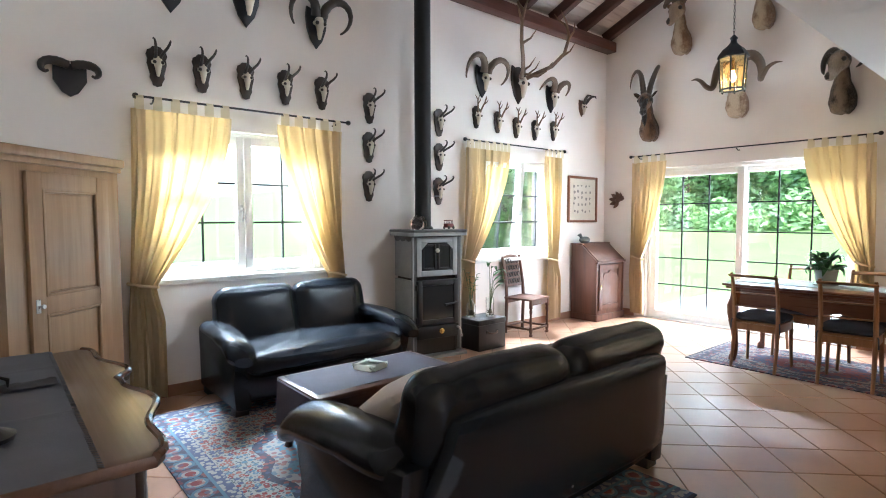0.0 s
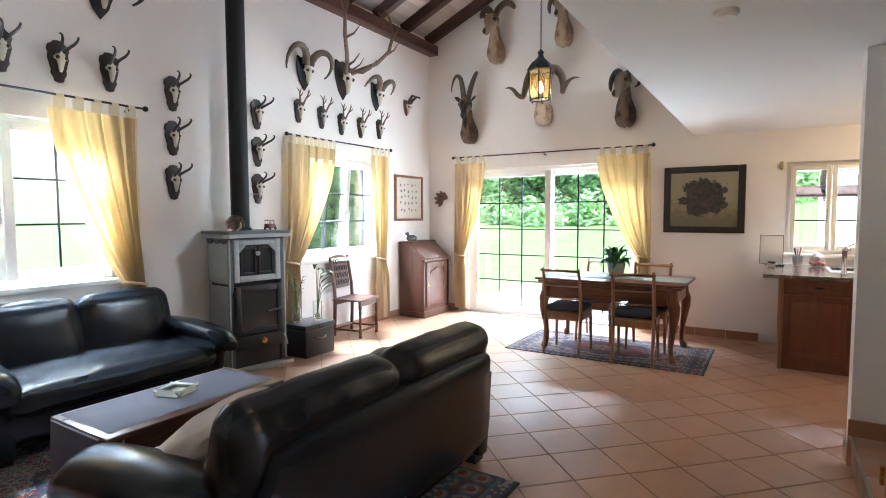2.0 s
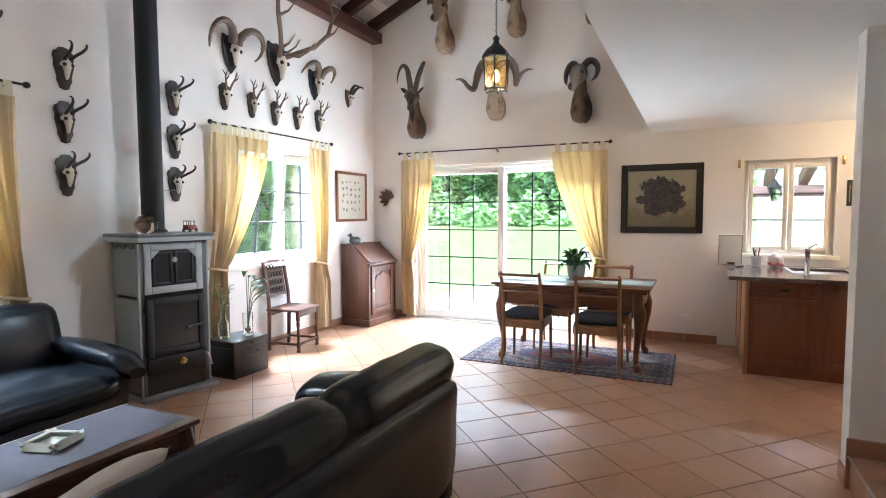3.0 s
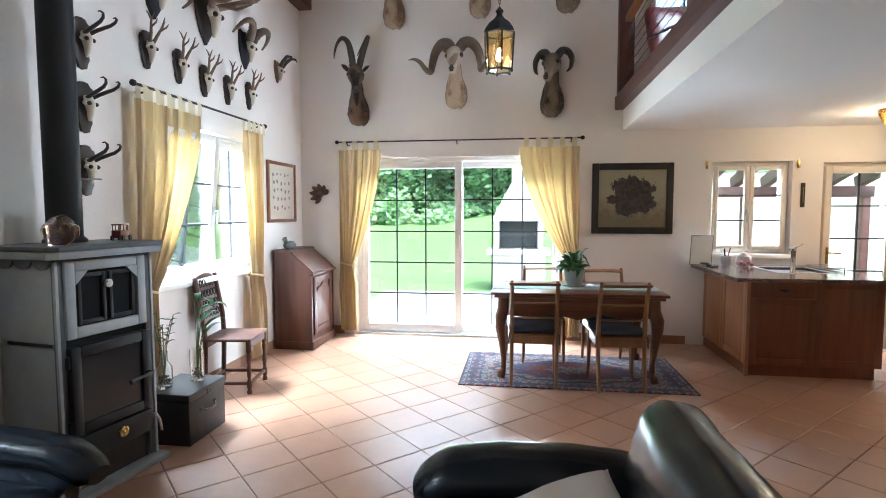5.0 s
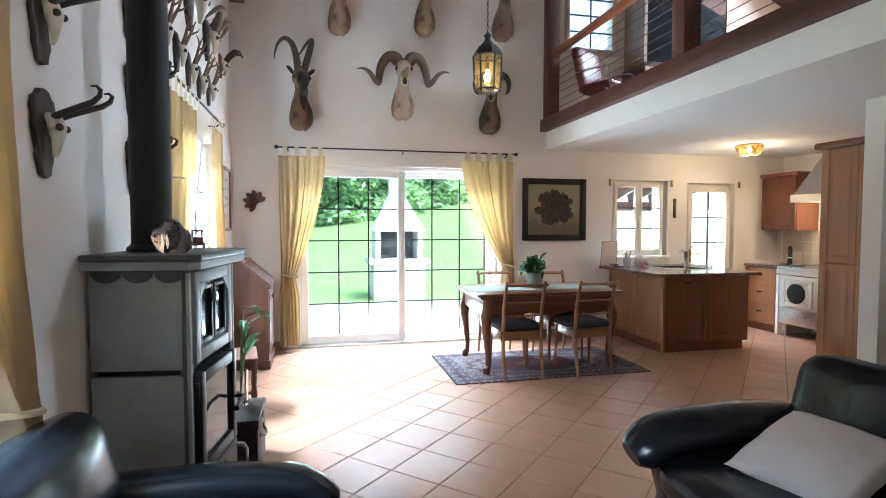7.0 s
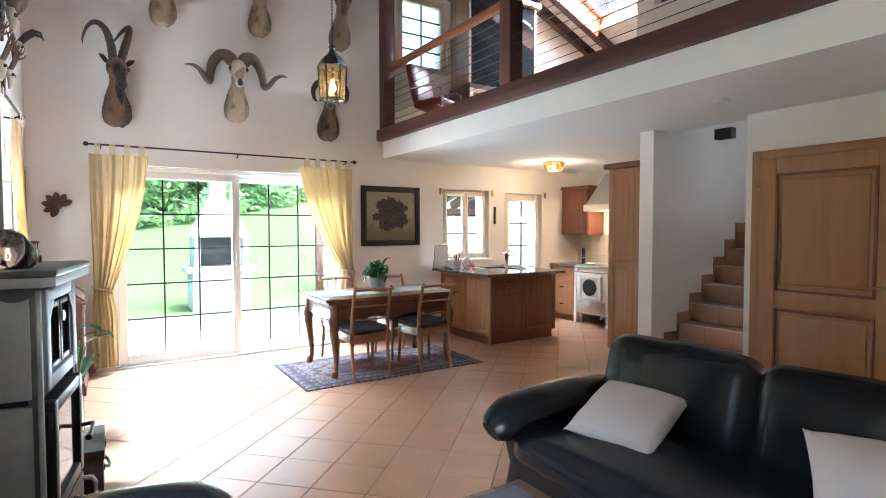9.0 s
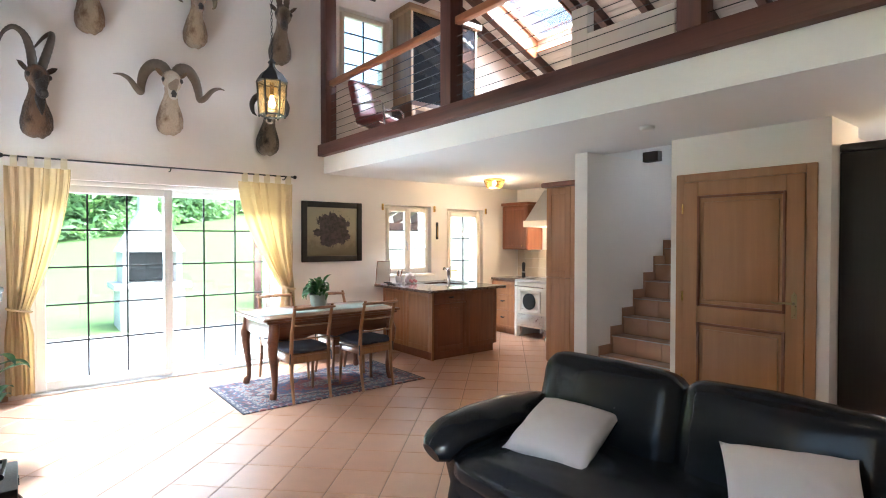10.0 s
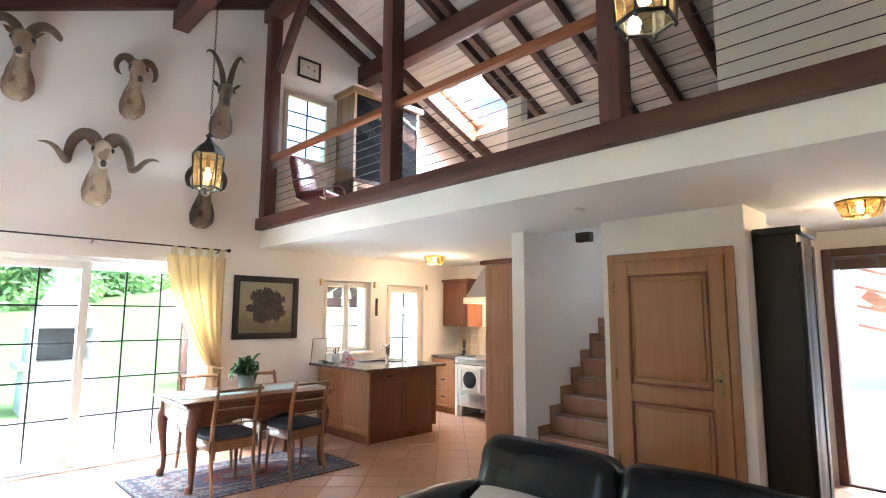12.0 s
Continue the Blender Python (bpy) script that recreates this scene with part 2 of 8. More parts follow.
M_PVC = plain("white_window_paint", (0.78, 0.77, 0.73), 0.35, var=0.03, bump=0.03)
M_CREAM = plain("cream_window_paint", (0.76, 0.69, 0.60), 0.4, var=0.04, bump=0.03)
M_LEAD = plain("dark_glazing_bar", (0.02, 0.02, 0.022), 0.5)
M_PANE = glass("window_glass")
M_LEATHER = leather("black_leather")
M_IRON = plain("black_iron", (0.016, 0.017, 0.018), 0.45, 0.4, 0.2, 5, 0.12)
M_PIPE = plain("matt_black_flue", (0.012, 0.012, 0.013), 0.62, 0.2, 0.2, 5, 0.1)
M_SOAP = plain("soapstone", (0.33, 0.345, 0.345), 0.55, 0, 0.22, 9, 0.35, 45)
M_SOAP_D = plain("soapstone_dark", (0.085, 0.09, 0.092), 0.45, 0, 0.2, 9, 0.25, 45)
M_OVEN_GLASS = plain("dark_oven_glass", (0.02, 0.022, 0.024), 0.06, 0.0, 0.1, 3, 0.0)
M_CHROME = plain("chrome", (0.75, 0.75, 0.76), 0.12, 1.0, 0.05, 5, 0.0)
M_STEEL = plain("brushed_steel", (0.55, 0.55, 0.56), 0.3, 1.0, 0.08, 5, 0.05)
M_BRASS = plain("brass", (0.62, 0.42, 0.14), 0.25, 1.0, 0.12, 9, 0.05)
# M_OAK is lightened for lit fronts, M_OAK_D also colours in the shaded ones
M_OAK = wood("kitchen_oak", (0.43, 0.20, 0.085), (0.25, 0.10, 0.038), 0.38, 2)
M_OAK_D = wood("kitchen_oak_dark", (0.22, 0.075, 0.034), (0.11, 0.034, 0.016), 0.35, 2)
M_DOOR = wood("door_oak", (0.40, 0.195, 0.085), (0.31, 0.145, 0.062), 0.4, 2, bump=0.05)
M_PINE = wood("old_pine", (0.36, 0.225, 0.125), (0.22, 0.125, 0.06), 0.5, 2)
M_WALNUT = wood("walnut", (0.085, 0.034, 0.020), (0.03, 0.012, 0.008), 0.32, 2)
M_WALNUT_X = wood("walnut_long", (0.11, 0.048, 0.026), (0.045, 0.018, 0.010), 0.3, 0)
M_CHERRY = wood("cherry", (0.27, 0.105, 0.045), (0.14, 0.05, 0.02), 0.32, 2)
M_DESK = wood("desk_walnut", (0.125, 0.05, 0.028), (0.055, 0.02, 0.012), 0.55, 2, coat=0.0)
M_TABLE = wood("table_cherry", (0.20, 0.075, 0.036), (0.09, 0.032, 0.015), 0.3, 1)
M_CHAIR = wood("chair_beech", (0.34, 0.165, 0.072), (0.2, 0.085, 0.034), 0.36, 2)
M_EBONY = wood("blackened_wood", (0.022, 0.016, 0.014), (0.009, 0.007, 0.006), 0.5, 2, coat=0.03)
M_SIDEB = wood("sideboard_top", (0.17, 0.095, 0.062), (0.08, 0.038, 0.024), 0.36, 1, 0.8, 0.12)
M_CURT = curtain_cloth("saffron_curtain")
M_LINEN = plain("grey_linen", (0.085, 0.082, 0.105), 0.85, 0, 0.2, 5, 0.3, 220)
M_CLOTH = plain("blue_grey_cloth", (0.15, 0.16, 0.20), 0.8, 0, 0.2, 5, 0.3, 200)
M_PILLOW = plain("pale_cotton", (0.60, 0.54, 0.51), 0.9, 0, 0.05, 6, 0.25, 200)
M_SEATPAD = plain("dark_seat_pad", (0.045, 0.055, 0.075), 0.85, 0, 0.15, 8, 0.3, 150)
M_GRAN = granite("granite")
M_CERAM = plain("glazed_ceramic", (0.66, 0.70, 0.64), 0.15, 0, 0.05, 9, 0.02)
M_POT = plain("stoneware_pot", (0.30, 0.31, 0.27), 0.4, 0, 0.1, 9, 0.1)
M_LEAF = plain("houseplant_leaf", (0.035, 0.13, 0.028), 0.35, 0, 0.3, 20, 0.1, 60, rnd=0.3)
M_STEM = plain("plant_stem", (0.10, 0.17, 0.05), 0.5)
M_VASE = solid_glass("vase_glass", (0.97, 1.0, 0.99))
M_PEBBLE = plain("vase_pebbles", (0.28, 0.24, 0.16), 0.6, 0, 0.4, 40, 0.3)
M_BONE = plain("bleached_bone", (0.62, 0.55, 0.44), 0.6, 0, 0.12, 25, 0.3, 90)
M_HORN = plain("dark_horn", (0.035, 0.026, 0.021), 0.42, 0, 0.3, 20, 0.5, 60, (1, 1, 6))
M_HORN_L = plain("grey_horn", (0.15, 0.105, 0.07), 0.55, 0, 0.3, 25, 0.8, 70)
M_HORN_B = plain("brown_horn", (0.085, 0.06, 0.042), 0.55, 0, 0.3, 25, 0.8, 70)
M_ANTLER = plain("antler", (0.19, 0.12, 0.075), 0.55, 0, 0.35, 14, 0.6, 60)
M_PLAQUE = wood("plaque_dark", (0.035, 0.020, 0.014), (0.012, 0.008, 0.006), 0.38, 2, 2.0)
M_PLAQUE_B = plain("plaque_black", (0.014, 0.016, 0.022), 0.32, 0, 0.2, 9, 0.06)
M_PLAQUE_R = wood("plaque_brown", (0.15, 0.065, 0.034), (0.07, 0.028, 0.014), 0.4, 2, 2.0)

# ---- mesh helpers ----
def finish(bm, smooth=True):
    bmesh.ops.recalc_face_normals(bm, faces=bm.faces[:])
    if smooth:
        for f in bm.faces:
            f.smooth = True
        for e in bm.edges:
            e.smooth = len(e.link_faces) != 2 or e.calc_face_angle(0) < radians(33)
    return bm


def to_object(name, bm, material, smooth=True):
    finish(bm, smooth)
    me = bpy.data.meshes.new(name)
    bm.to_mesh(me)
    bm.free()
    me.materials.append(material)
    return new(name, me)


def part(name, bm, material, parent, label="", m=None):
    ob = to_object(name, bm, material)
    ob.parent = parent
    if m is not None:
        ob.matrix_basis = m
    if label:
        ob["label"] = label
    return ob


def thing(name, m, label, category, group="", kind=""):
    ob = new(name)
    ob.matrix_world = m
    ob.empty_display_size = 0.1
    return tagged(ob, label, category, group, kind)


def solo(name, bm, material, label, category="", kind="", group="", m=None):
    ob = to_object(name, bm, material)
    if m is not None:
        ob.matrix_world = m
    return tagged(ob, label, category, group, kind)


def again(ob, m, label=""):
    """Another part on the same mesh, under the same parent."""
    c = bpy.data.objects.new(ob.name.split(".")[0], ob.data)
    scene.collection.objects.link(c)
    c.parent = ob.parent
    c.matrix_basis = m
    return c


def box(bm, x0, x1, y0, y1, z0, z1, bevel=0.0, seg=2):
    g = bmesh.new()
    v = [g.verts.new((x, y, z)) for z in (z0, z1) for y in (y0, y1) for x in (x0, x1)]
    for q in ((0, 1, 3, 2), (4, 5, 7, 6), (0, 1, 5, 4), (2, 3, 7, 6), (0, 2, 6, 4), (1, 3, 7, 5)):
        g.faces.new([v[i] for i in q])
    if bevel:
        bmesh.ops.recalc_face_normals(g, faces=g.faces[:])
        bmesh.ops.bevel(g, geom=g.edges[:], offset=bevel, segments=seg, profile=0.5, affect="EDGES")
    return merge(bm, g)


def merge(bm, g, m=None):
    """Adds the mesh g to bm."""
    if m is not None:
        bmesh.ops.transform(g, matrix=m, verts=g.verts[:])
    made = {v: bm.verts.new(v.co) for v in g.verts}
    for f in g.faces:
        bm.faces.new([made[v] for v in f.verts])
    g.free()
    return bm


def B(*a, **k):
    return box(bmesh.new(), *a, **k)


def obox(bm, m, sx, sy, sz, bevel=0.0):
    """A box of that size, centred on the pose m."""
    return merge(bm, B(-sx / 2, sx / 2, -sy / 2, sy / 2, -sz / 2, sz / 2, bevel=bevel), m)


def beam_between(bm, p0, p1, w, h, bevel=0.008):
    p0, p1 = Vector(p0), Vector(p1)
    d = p1 - p0
    m = Matrix.Translation((p0 + p1) / 2) @ d.to_track_quat("X", "Z").to_matrix().to_4x4()
    return obox(bm, m, d.length, w, h, bevel)


def tube(bm, pts, radii, seg=8, flat=1.0, cap=True):
    """A tapered tube along points."""
    pts = [Vector(p) for p in pts]
    if not hasattr(radii, "__len__"):
        radii = [radii] * len(pts)
    rings, side = [], None
    for i, p in enumerate(pts):
        d = (pts[min(i + 1, len(pts) - 1)] - pts[max(i - 1, 0)]).normalized()
        if side is None:
            side = d.cross(Vector((0.31, 0.17, 0.93)))
            if side.length < 0.1:
                side = d.cross(Vector((1, 0, 0)))
        side = (side - d * side.dot(d)).normalized()
        up = d.cross(side)
        rings.append([bm.verts.new(p + radii[i] * (math.cos(a) * side + flat * math.sin(a) * up)) for a in (2 * math.pi * k / seg for k in range(seg))])
    for a, b in zip(rings, rings[1:]):
        for k in range(seg):
            bm.faces.new((a[k], a[(k + 1) % seg], b[(k + 1) % seg], b[k]))
    if cap:
        bm.faces.new(rings[0][::-1]), bm.faces.new(rings[-1])
    return bm


def rod(bm, p0, p1, r, seg=10):
    return tube(bm, [p0, p1], r, seg)


def lathe(bm, profile, seg=20, at=(0, 0, 0)):
    """Turns (radius, height) pairs about z."""
    rings = [[bm.verts.new((at[0] + max(r, 1e-4) * math.cos(2 * math.pi * k / seg), at[1] + max(r, 1e-4) * math.sin(2 * math.pi * k / seg), at[2] + z)) for k in range(seg)] for r, z in profile]
    for a, b in zip(rings, rings[1:]):
        for k in range(seg):
            bm.faces.new((a[k], a[(k + 1) % seg], b[(k + 1) % seg], b[k]))
    bm.faces.new(rings[0][::-1]), bm.faces.new(rings[-1])
    return bm


def prism(bm, outline, depth, m=None, bevel=0.0):
    """An outline in x and z, pushed along y by depth."""
    g = bmesh.new()
    a = [g.verts.new((x, 0, z)) for x, z in outline]
    b = [g.verts.new((x, depth, z)) for x, z in outline]
    g.faces.new(a), g.faces.new(b[::-1])
    n = len(a)
    for i in range(n):
        g.faces.new((a[i], b[i], b[(i + 1) % n], a[(i + 1) % n]))
    if bevel:
        bmesh.ops.recalc_face_normals(g, faces=g.faces[:])
        rim = [e for e in g.edges if abs(e.verts[0].co.y - e.verts[1].co.y) < 1e-6]
        bmesh.ops.bevel(g, geom=rim, offset=bevel, segments=2, profile=0.5, affect="EDGES")
    return merge(bm, g, m)


def plan(bm, outline, z0, z1, bevel=0.0):
    """An outline in x and y, raised from z0 to z1."""
    flip = Matrix(((1, 0, 0, 0), (0, 0, 1, 0), (0, 1, 0, z0), (0, 0, 0, 1)))
    return prism(bm, outline, z1 - z0, flip, bevel)


def cushion(bm, sx, sy, sz, r=0.06, puff=0.03, wrinkle=0.006, cuts=9, m=None, seed=0.0, freq=6.0):
    """A soft block: rounded edges, swollen faces and small folds, centred on m."""
    g = bmesh.new()
    n_g, seen = cuts + 1, {}

    def grid_vert(*c):
        if c not in seen:
            seen[c] = g.verts.new([2 * q / n_g - 1 for q in c])
        return seen[c]

    for axis in range(3):
        for side in (0, n_g):
            for i in range(n_g):
                for j in range(n_g):
                    quad = []
                    for a, b in ((i, j), (i + 1, j), (i + 1, j + 1), (i, j + 1)):
                        c = [a, b]
                        c.insert(axis, side)
                        quad.append(grid_vert(*c))
                    g.faces.new(quad)
    h = Vector((sx / 2, sy / 2, sz / 2))
    rr = min(r, min(h) * 0.98)
    for v in g.verts:
        u = v.co.copy()
        p = Vector((u.x * h.x, u.y * h.y, u.z * h.z))
        core = Vector([max(-(h[i] - rr), min(h[i] - rr, p[i])) for i in range(3)])
        d = p - core
        n = d.normalized() if d.length > 1e-6 else Vector((0, 0, 0))
        q = core + n * rr
        swell = Vector([u[i] * puff * (1 - u[(i + 1) % 3] ** 2) * (1 - u[(i + 2) % 3] ** 2) for i in range(3)])
        w = noise.noise(Vector((q.x, q.y, q.z)) * freq + Vector((seed, seed * 0.7, 3.1))) * wrinkle
        w += noise.noise(Vector((q.x * 3, q.y * 3, q.z * 3)) * freq + Vector((seed, 9.0, seed))) * wrinkle * 0.35
        v.co = q + swell + (n if n.length > 0 else p.normalized()) * w
    return merge(bm, g, m)


def cloth_edge(n, amp, seed):
    return [amp * noise.noise(Vector((i * 0.37 + seed, seed, 0.2))) for i in range(n)]


def rand_between(a, b):
    return a + (b - a) * random.random()


# ---- the plan ----
XE, YN = 7.14, 4.45            # inner faces of the east and north walls
XW, YS = -0.30, -4.00          # west wall and the south wall
YH = -2.60                     # the entrance door's wall, a porch behind it
YK, XK = -2.92, 4.15           # kitchen's south wall; kitchen / stair partition
ZC, ZF = 2.38, 2.66            # ceiling under the gallery, gallery floor
YG = 0.70                      # gallery edge
RIDGE_Y, RIDGE_Z, SLOPE = 0.30, 5.92, 0.43
WT = 0.34


def roof(y):
    return RIDGE_Z - SLOPE * abs(y - RIDGE_Y)


def wall(name, axis, face, out, u0, u1, z0, openings, top, material, label, breaks=()):
    """A wall whose inner face stands at x or y = face, its openings cut through; top(u) is its height."""
    us = sorted({u0, u1, *breaks, *[q for o in openings for q in o[:2]]})
    bm = bmesh.new()
    for a, b in zip(us, us[1:]):
        mid = (a + b) / 2
        cuts = sorted((o[2], o[3]) for o in openings if o[0] < mid < o[1])
        z = z0
        spans = []
        for c0, c1 in cuts:
            if c0 > z:
                spans.append((z, z, c0, c0))
            z = c1
        spans.append((z, z, top(a), top(b)))
        for za, zb, zta, ztb in spans:
            pts = []
            for w in (face, face + out):
                for u, z_lo, z_hi in ((a, za, zta), (b, zb, ztb)):
                    for zz in (z_lo, z_hi):
                        pts.append(bm.verts.new((w, u, zz) if axis == "x" else (u, w, zz)))
            for q in ((0, 1, 3, 2), (4, 6, 7, 5), (0, 4, 5, 1), (2, 3, 7, 6), (0, 2, 6, 4), (1, 5, 7, 3)):
                bm.faces.new([pts[i] for i in q])
    return solo(name, bm, material, label, "wall", "structure")


WIN1 = (0.96, 2.44, 0.95, 2.17)
WIN2 = (4.44, 6.02, 0.93, 2.16)
GDOOR = (1.32, 3.76, 0.0, 2.12)
KWIN = (-1.06, -0.24, 1.02, 2.02)
KDOOR = (-2.12, -1.36, 0.0, 2.00)
GWIN = (-0.32, 0.47, 3.60, 4.62)
HDOOR = (0.84, 1.80, 0.0, 2.19)
PORCH = (0.0, 1.95, 0.0, 2.30)
wall("wall_north", "y", YN, WT, XW - WT, XE + WT, -0.3, [WIN1, WIN2], lambda u: roof(YN) - 0.02, M_WALL, "white roughcast plaster wall with two windows")
wall("wall_east", "x", XE, WT, YS - WT, YN, -0.3, [GDOOR, KWIN, KDOOR, GWIN], lambda u: roof(u) - 0.02, M_WALL, "white plaster gable wall with glass doors", breaks=(RIDGE_Y, 0.0))
wall("wall_west", "x", XW, -WT, YS - WT, YN, -0.3, [], lambda u: roof(u) - 0.02, M_WALL, "plain white plaster wall", breaks=(RIDGE_Y,))
wall("wall_south", "y", YS, -WT, XW, XE, -0.3, [PORCH], lambda u: roof(YS) + 0.1, M_WALL, "white plaster wall of the entrance hall")
wall("wall_kitchen", "y", YK, -0.12, XK, XE, 0.0, [], lambda u: ZC, M_WALL, "white plaster kitchen wall")
wall("wall_stair_pier", "x", 3.92, 0.15, YK, -0.54, 0.0, [], lambda u: ZC, M_WALL, "white plaster pier and wall beside the stairs")
wall("wall_stair_back", "y", YK, -0.12, 2.91, 4.07, 0.0, [], lambda u: 3.3, M_WALL, "white plaster wall behind the stairs")
wall("wall_closet", "y", -0.60, -0.12, 1.925, 3.09, 0.0, [(2.07, 2.96, 0.0, 2.01)], lambda u: ZC, M_WALL, "white plaster wall round the oak door")
wall("wall_hall", "x", 1.925, 0.125, -1.20, -0.72, 0.0, [], lambda u: ZC, M_WALL, "white plaster return beside the wardrobe")
wall("wall_hall", "x", 2.05, 0.12, YS, -1.20, 0.0, [], lambda u: ZC, M_WALL, "white plaster wall of the entrance hall")
wall("wall_hall_back", "y", YH, -0.14, XW, 2.05, 0.0, [HDOOR], lambda u: ZC, M_WALL, "cream plaster wall round the entrance door")
wall("wall_stair_side", "x", 3.09, -0.12, YK, -0.72, 0.0, [], lambda u: ZC, M_WALL, "white plaster wall beside the stairs")

# floor: grout bed, then the tiles laid on the diagonal further down
solo("floor", B(XW - WT, XE + 0.02, YS - WT, YN + 0.02, -0.3, -0.004), M_GROUT, "grout bed under terracotta tiles", "floor", "structure")

# gallery slab with the stairwell left open
slab = bmesh.new()
for x0, x1, y0, y1 in ((XW, 3.09, YS, YG), (3.09, 3.92, -0.80, YG), (3.92, XE, YS, YG), (3.09, 3.92, YS, YK)):
    box(slab, x0, x1, y0, y1, ZC, ZF)
solo("ceiling_gallery", slab, M_CEIL, "white plaster ceiling below the gallery", "ceiling", "structure")

# roof: limewashed boards, one mesh a slope, the skylight left open
SKY_X0, SKY_X1, SKY_Y0, SKY_Y1 = 5.46, 6.60, -2.80, -1.74


def boards(name, y_from, y_to, holes):
    bm = bmesh.new()
    n = int(abs(y_to - y_from) / 0.115)
    for i in range(n):
        a, b = y_from + (y_to - y_from) * i / n, y_from + (y_to - y_from) * (i + 1) / n
        gap = 0.004 if b > a else -0.004
        spans = [(XW - WT, XE + WT)]
        for hx0, hx1, hy0, hy1 in holes:
            if hy0 < (a + b) / 2 < hy1:
                spans = [(XW - WT, hx0), (hx1, XE + WT)]
        for x0, x1 in spans:
            v = [bm.verts.new((x, y, roof(y) + dz)) for dz in (0, 0.06) for y in (a + gap, b - gap) for x in (x0, x1)]
            for q in ((0, 1, 3, 2), (4, 5, 7, 6), (0, 1, 5, 4), (2, 3, 7, 6), (0, 2, 6, 4), (1, 3, 7, 5)):
                bm.faces.new([v[k] for k in q])
    return solo(name, bm, M_BOARD, "limewashed boards of the open roof", "ceiling", "structure")


boards("ceiling_north", RIDGE_Y, YN + WT, [])
boards("ceiling_south", RIDGE_Y, YS - WT, [(SKY_X0, SKY_X1, SKY_Y0, SKY_Y1)])
cover = bmesh.new()
for y0, y1 in ((RIDGE_Y, YN + 0.9), (RIDGE_Y, YS - 0.9)):
    for x0, x1, ya, yb in (((XW - 0.9, XE + 0.9, y0, y1),) if y1 > 0 else ((XW - 0.9, SKY_X0, y0, y1), (SKY_X1, XE + 0.9, y0, y1), (SKY_X0, SKY_X1, y0, SKY_Y1), (SKY_X0, SKY_X1, SKY_Y0, y1))):
        v = [cover.verts.new((x, y, roof(y) + dz)) for dz in (0.075, 0.2) for y in (ya, yb) for x in (x0, x1)]
        for q in ((0, 1, 3, 2), (4, 5, 7, 6), (0, 1, 5, 4), (2, 3, 7, 6), (0, 2, 6, 4), (1, 3, 7, 5)):
            cover.faces.new([v[k] for k in q])
solo("roof", cover, M_TILE_DARK, "tiled roof over the house", "roof", "structure")

# rafters, purlins, gallery frame
for i in range(13):
    x = 7.06 - i * 0.62
    for s, y1 in ((1, YN - 0.02), (-1, YS)):
        if s < 0 and SKY_X0 - 0.04 < x < SKY_X1 + 0.04:
            x_r = SKY_X0 - 0.07 if x < (SKY_X0 + SKY_X1) / 2 else SKY_X1 + 0.07
        else:
            x_r = x
        r = solo("rafter", beam_between(bmesh.new(), (x_r, RIDGE_Y, RIDGE_Z - 0.075), (x_r, y1, roof(y1) - 0.075), 0.10, 0.14), M_BEAM_Y, "dark brown stained roof rafter", "beam", "structure", "rafters")


def long_beam(name, y, z0, z1, w, x0=XW, x1=XE, label="dark brown stained purlin along the roof"):
    return solo(name, B(x0, x1, y - w / 2, y + w / 2, z0, z1, bevel=0.008), M_BEAM, label, "beam", "structure")


long_beam("wall_plate", 4.36, 3.86, 4.00, 0.16, label="dark brown wall plate along the eaves")
long_beam("purlin", 1.82, roof(1.82) - 0.40, roof(1.82) - 0.15, 0.18)
long_beam("gallery_beam", YG + 0.02, roof(YG) - 0.36, roof(YG) - 0.15, 0.16, label="dark brown beam above the gallery posts")
long_beam("purlin", -0.82, roof(-0.82) - 0.42, roof(-0.82) - 0.15, 0.20)
long_beam("gallery_edge_beam", YG + 0.01, 2.60, 2.745, 0.16, label="dark brown beam along the gallery edge")
for x in (6.97, 4.49, 2.24):
    solo("gallery_post", B(x - 0.075, x + 0.075, YG - 0.06, YG + 0.09, 2.745, roof(YG) - 0.36, bevel=0.008), M_BEAM_Z, "dark brown square post of the gallery", "post", "structure", "gallery posts")
solo("gallery_brace", beam_between(bmesh.new(), (6.80, YG + 0.02, 4.62), (6.15, YG + 0.02, 5.42), 0.09, 0.12), M_BEAM_Y, "dark brown slanting brace beside the post", "beam", "structure")

railing = thing("gallery_railing", pose(0, YG, 0), "orange-brown wooden handrail over thin steel cables", "railing", kind="structure")
for x0, x1 in ((4.565, 6.895), (2.315, 4.415), (XW, 2.165)):
    part("handrail", B(x0, x1, -0.025, 0.045, 3.46, 3.53, bevel=0.012), M_RAIL, railing)
    for k in range(7):
        part("cable", rod(bmesh.new(), (x0, 0.01, 2.83 + 0.088 * k), (x1, 0.01, 2.83 + 0.088 * k), 0.0035, 6), M_LEAD, railing, "thin dark steel cable")

# gallery walls
solo("wall_loft_low", B(3.40, 4.42, -1.32, -1.20, ZF, 3.84), M_WALL, "low white wall round the stair opening", "wall", "structure")
solo("wall_loft_pier", B(4.423, 4.64, -1.32, -1.20, ZF, 4.16), M_WALL, "low white pier beside the stair opening", "wall", "structure")
solo("wall_loft_west", B(XW, 1.99, -0.55, -0.43, ZF, roof(-0.49) - 0.02), M_WALL, "white wall closing the gallery", "wall", "structure")
solo("floor_loft", B(XW, 3.09, YS, YG - 0.08, ZF + 0.001, ZF + 0.02), M_PINE, "pine floor of the gallery", "floor", "structure")
solo("floor_loft", B(3.92, XE, YS, YG - 0.08, ZF + 0.001, ZF + 0.02), M_PINE, "pine floor of the gallery", "floor", "structure")
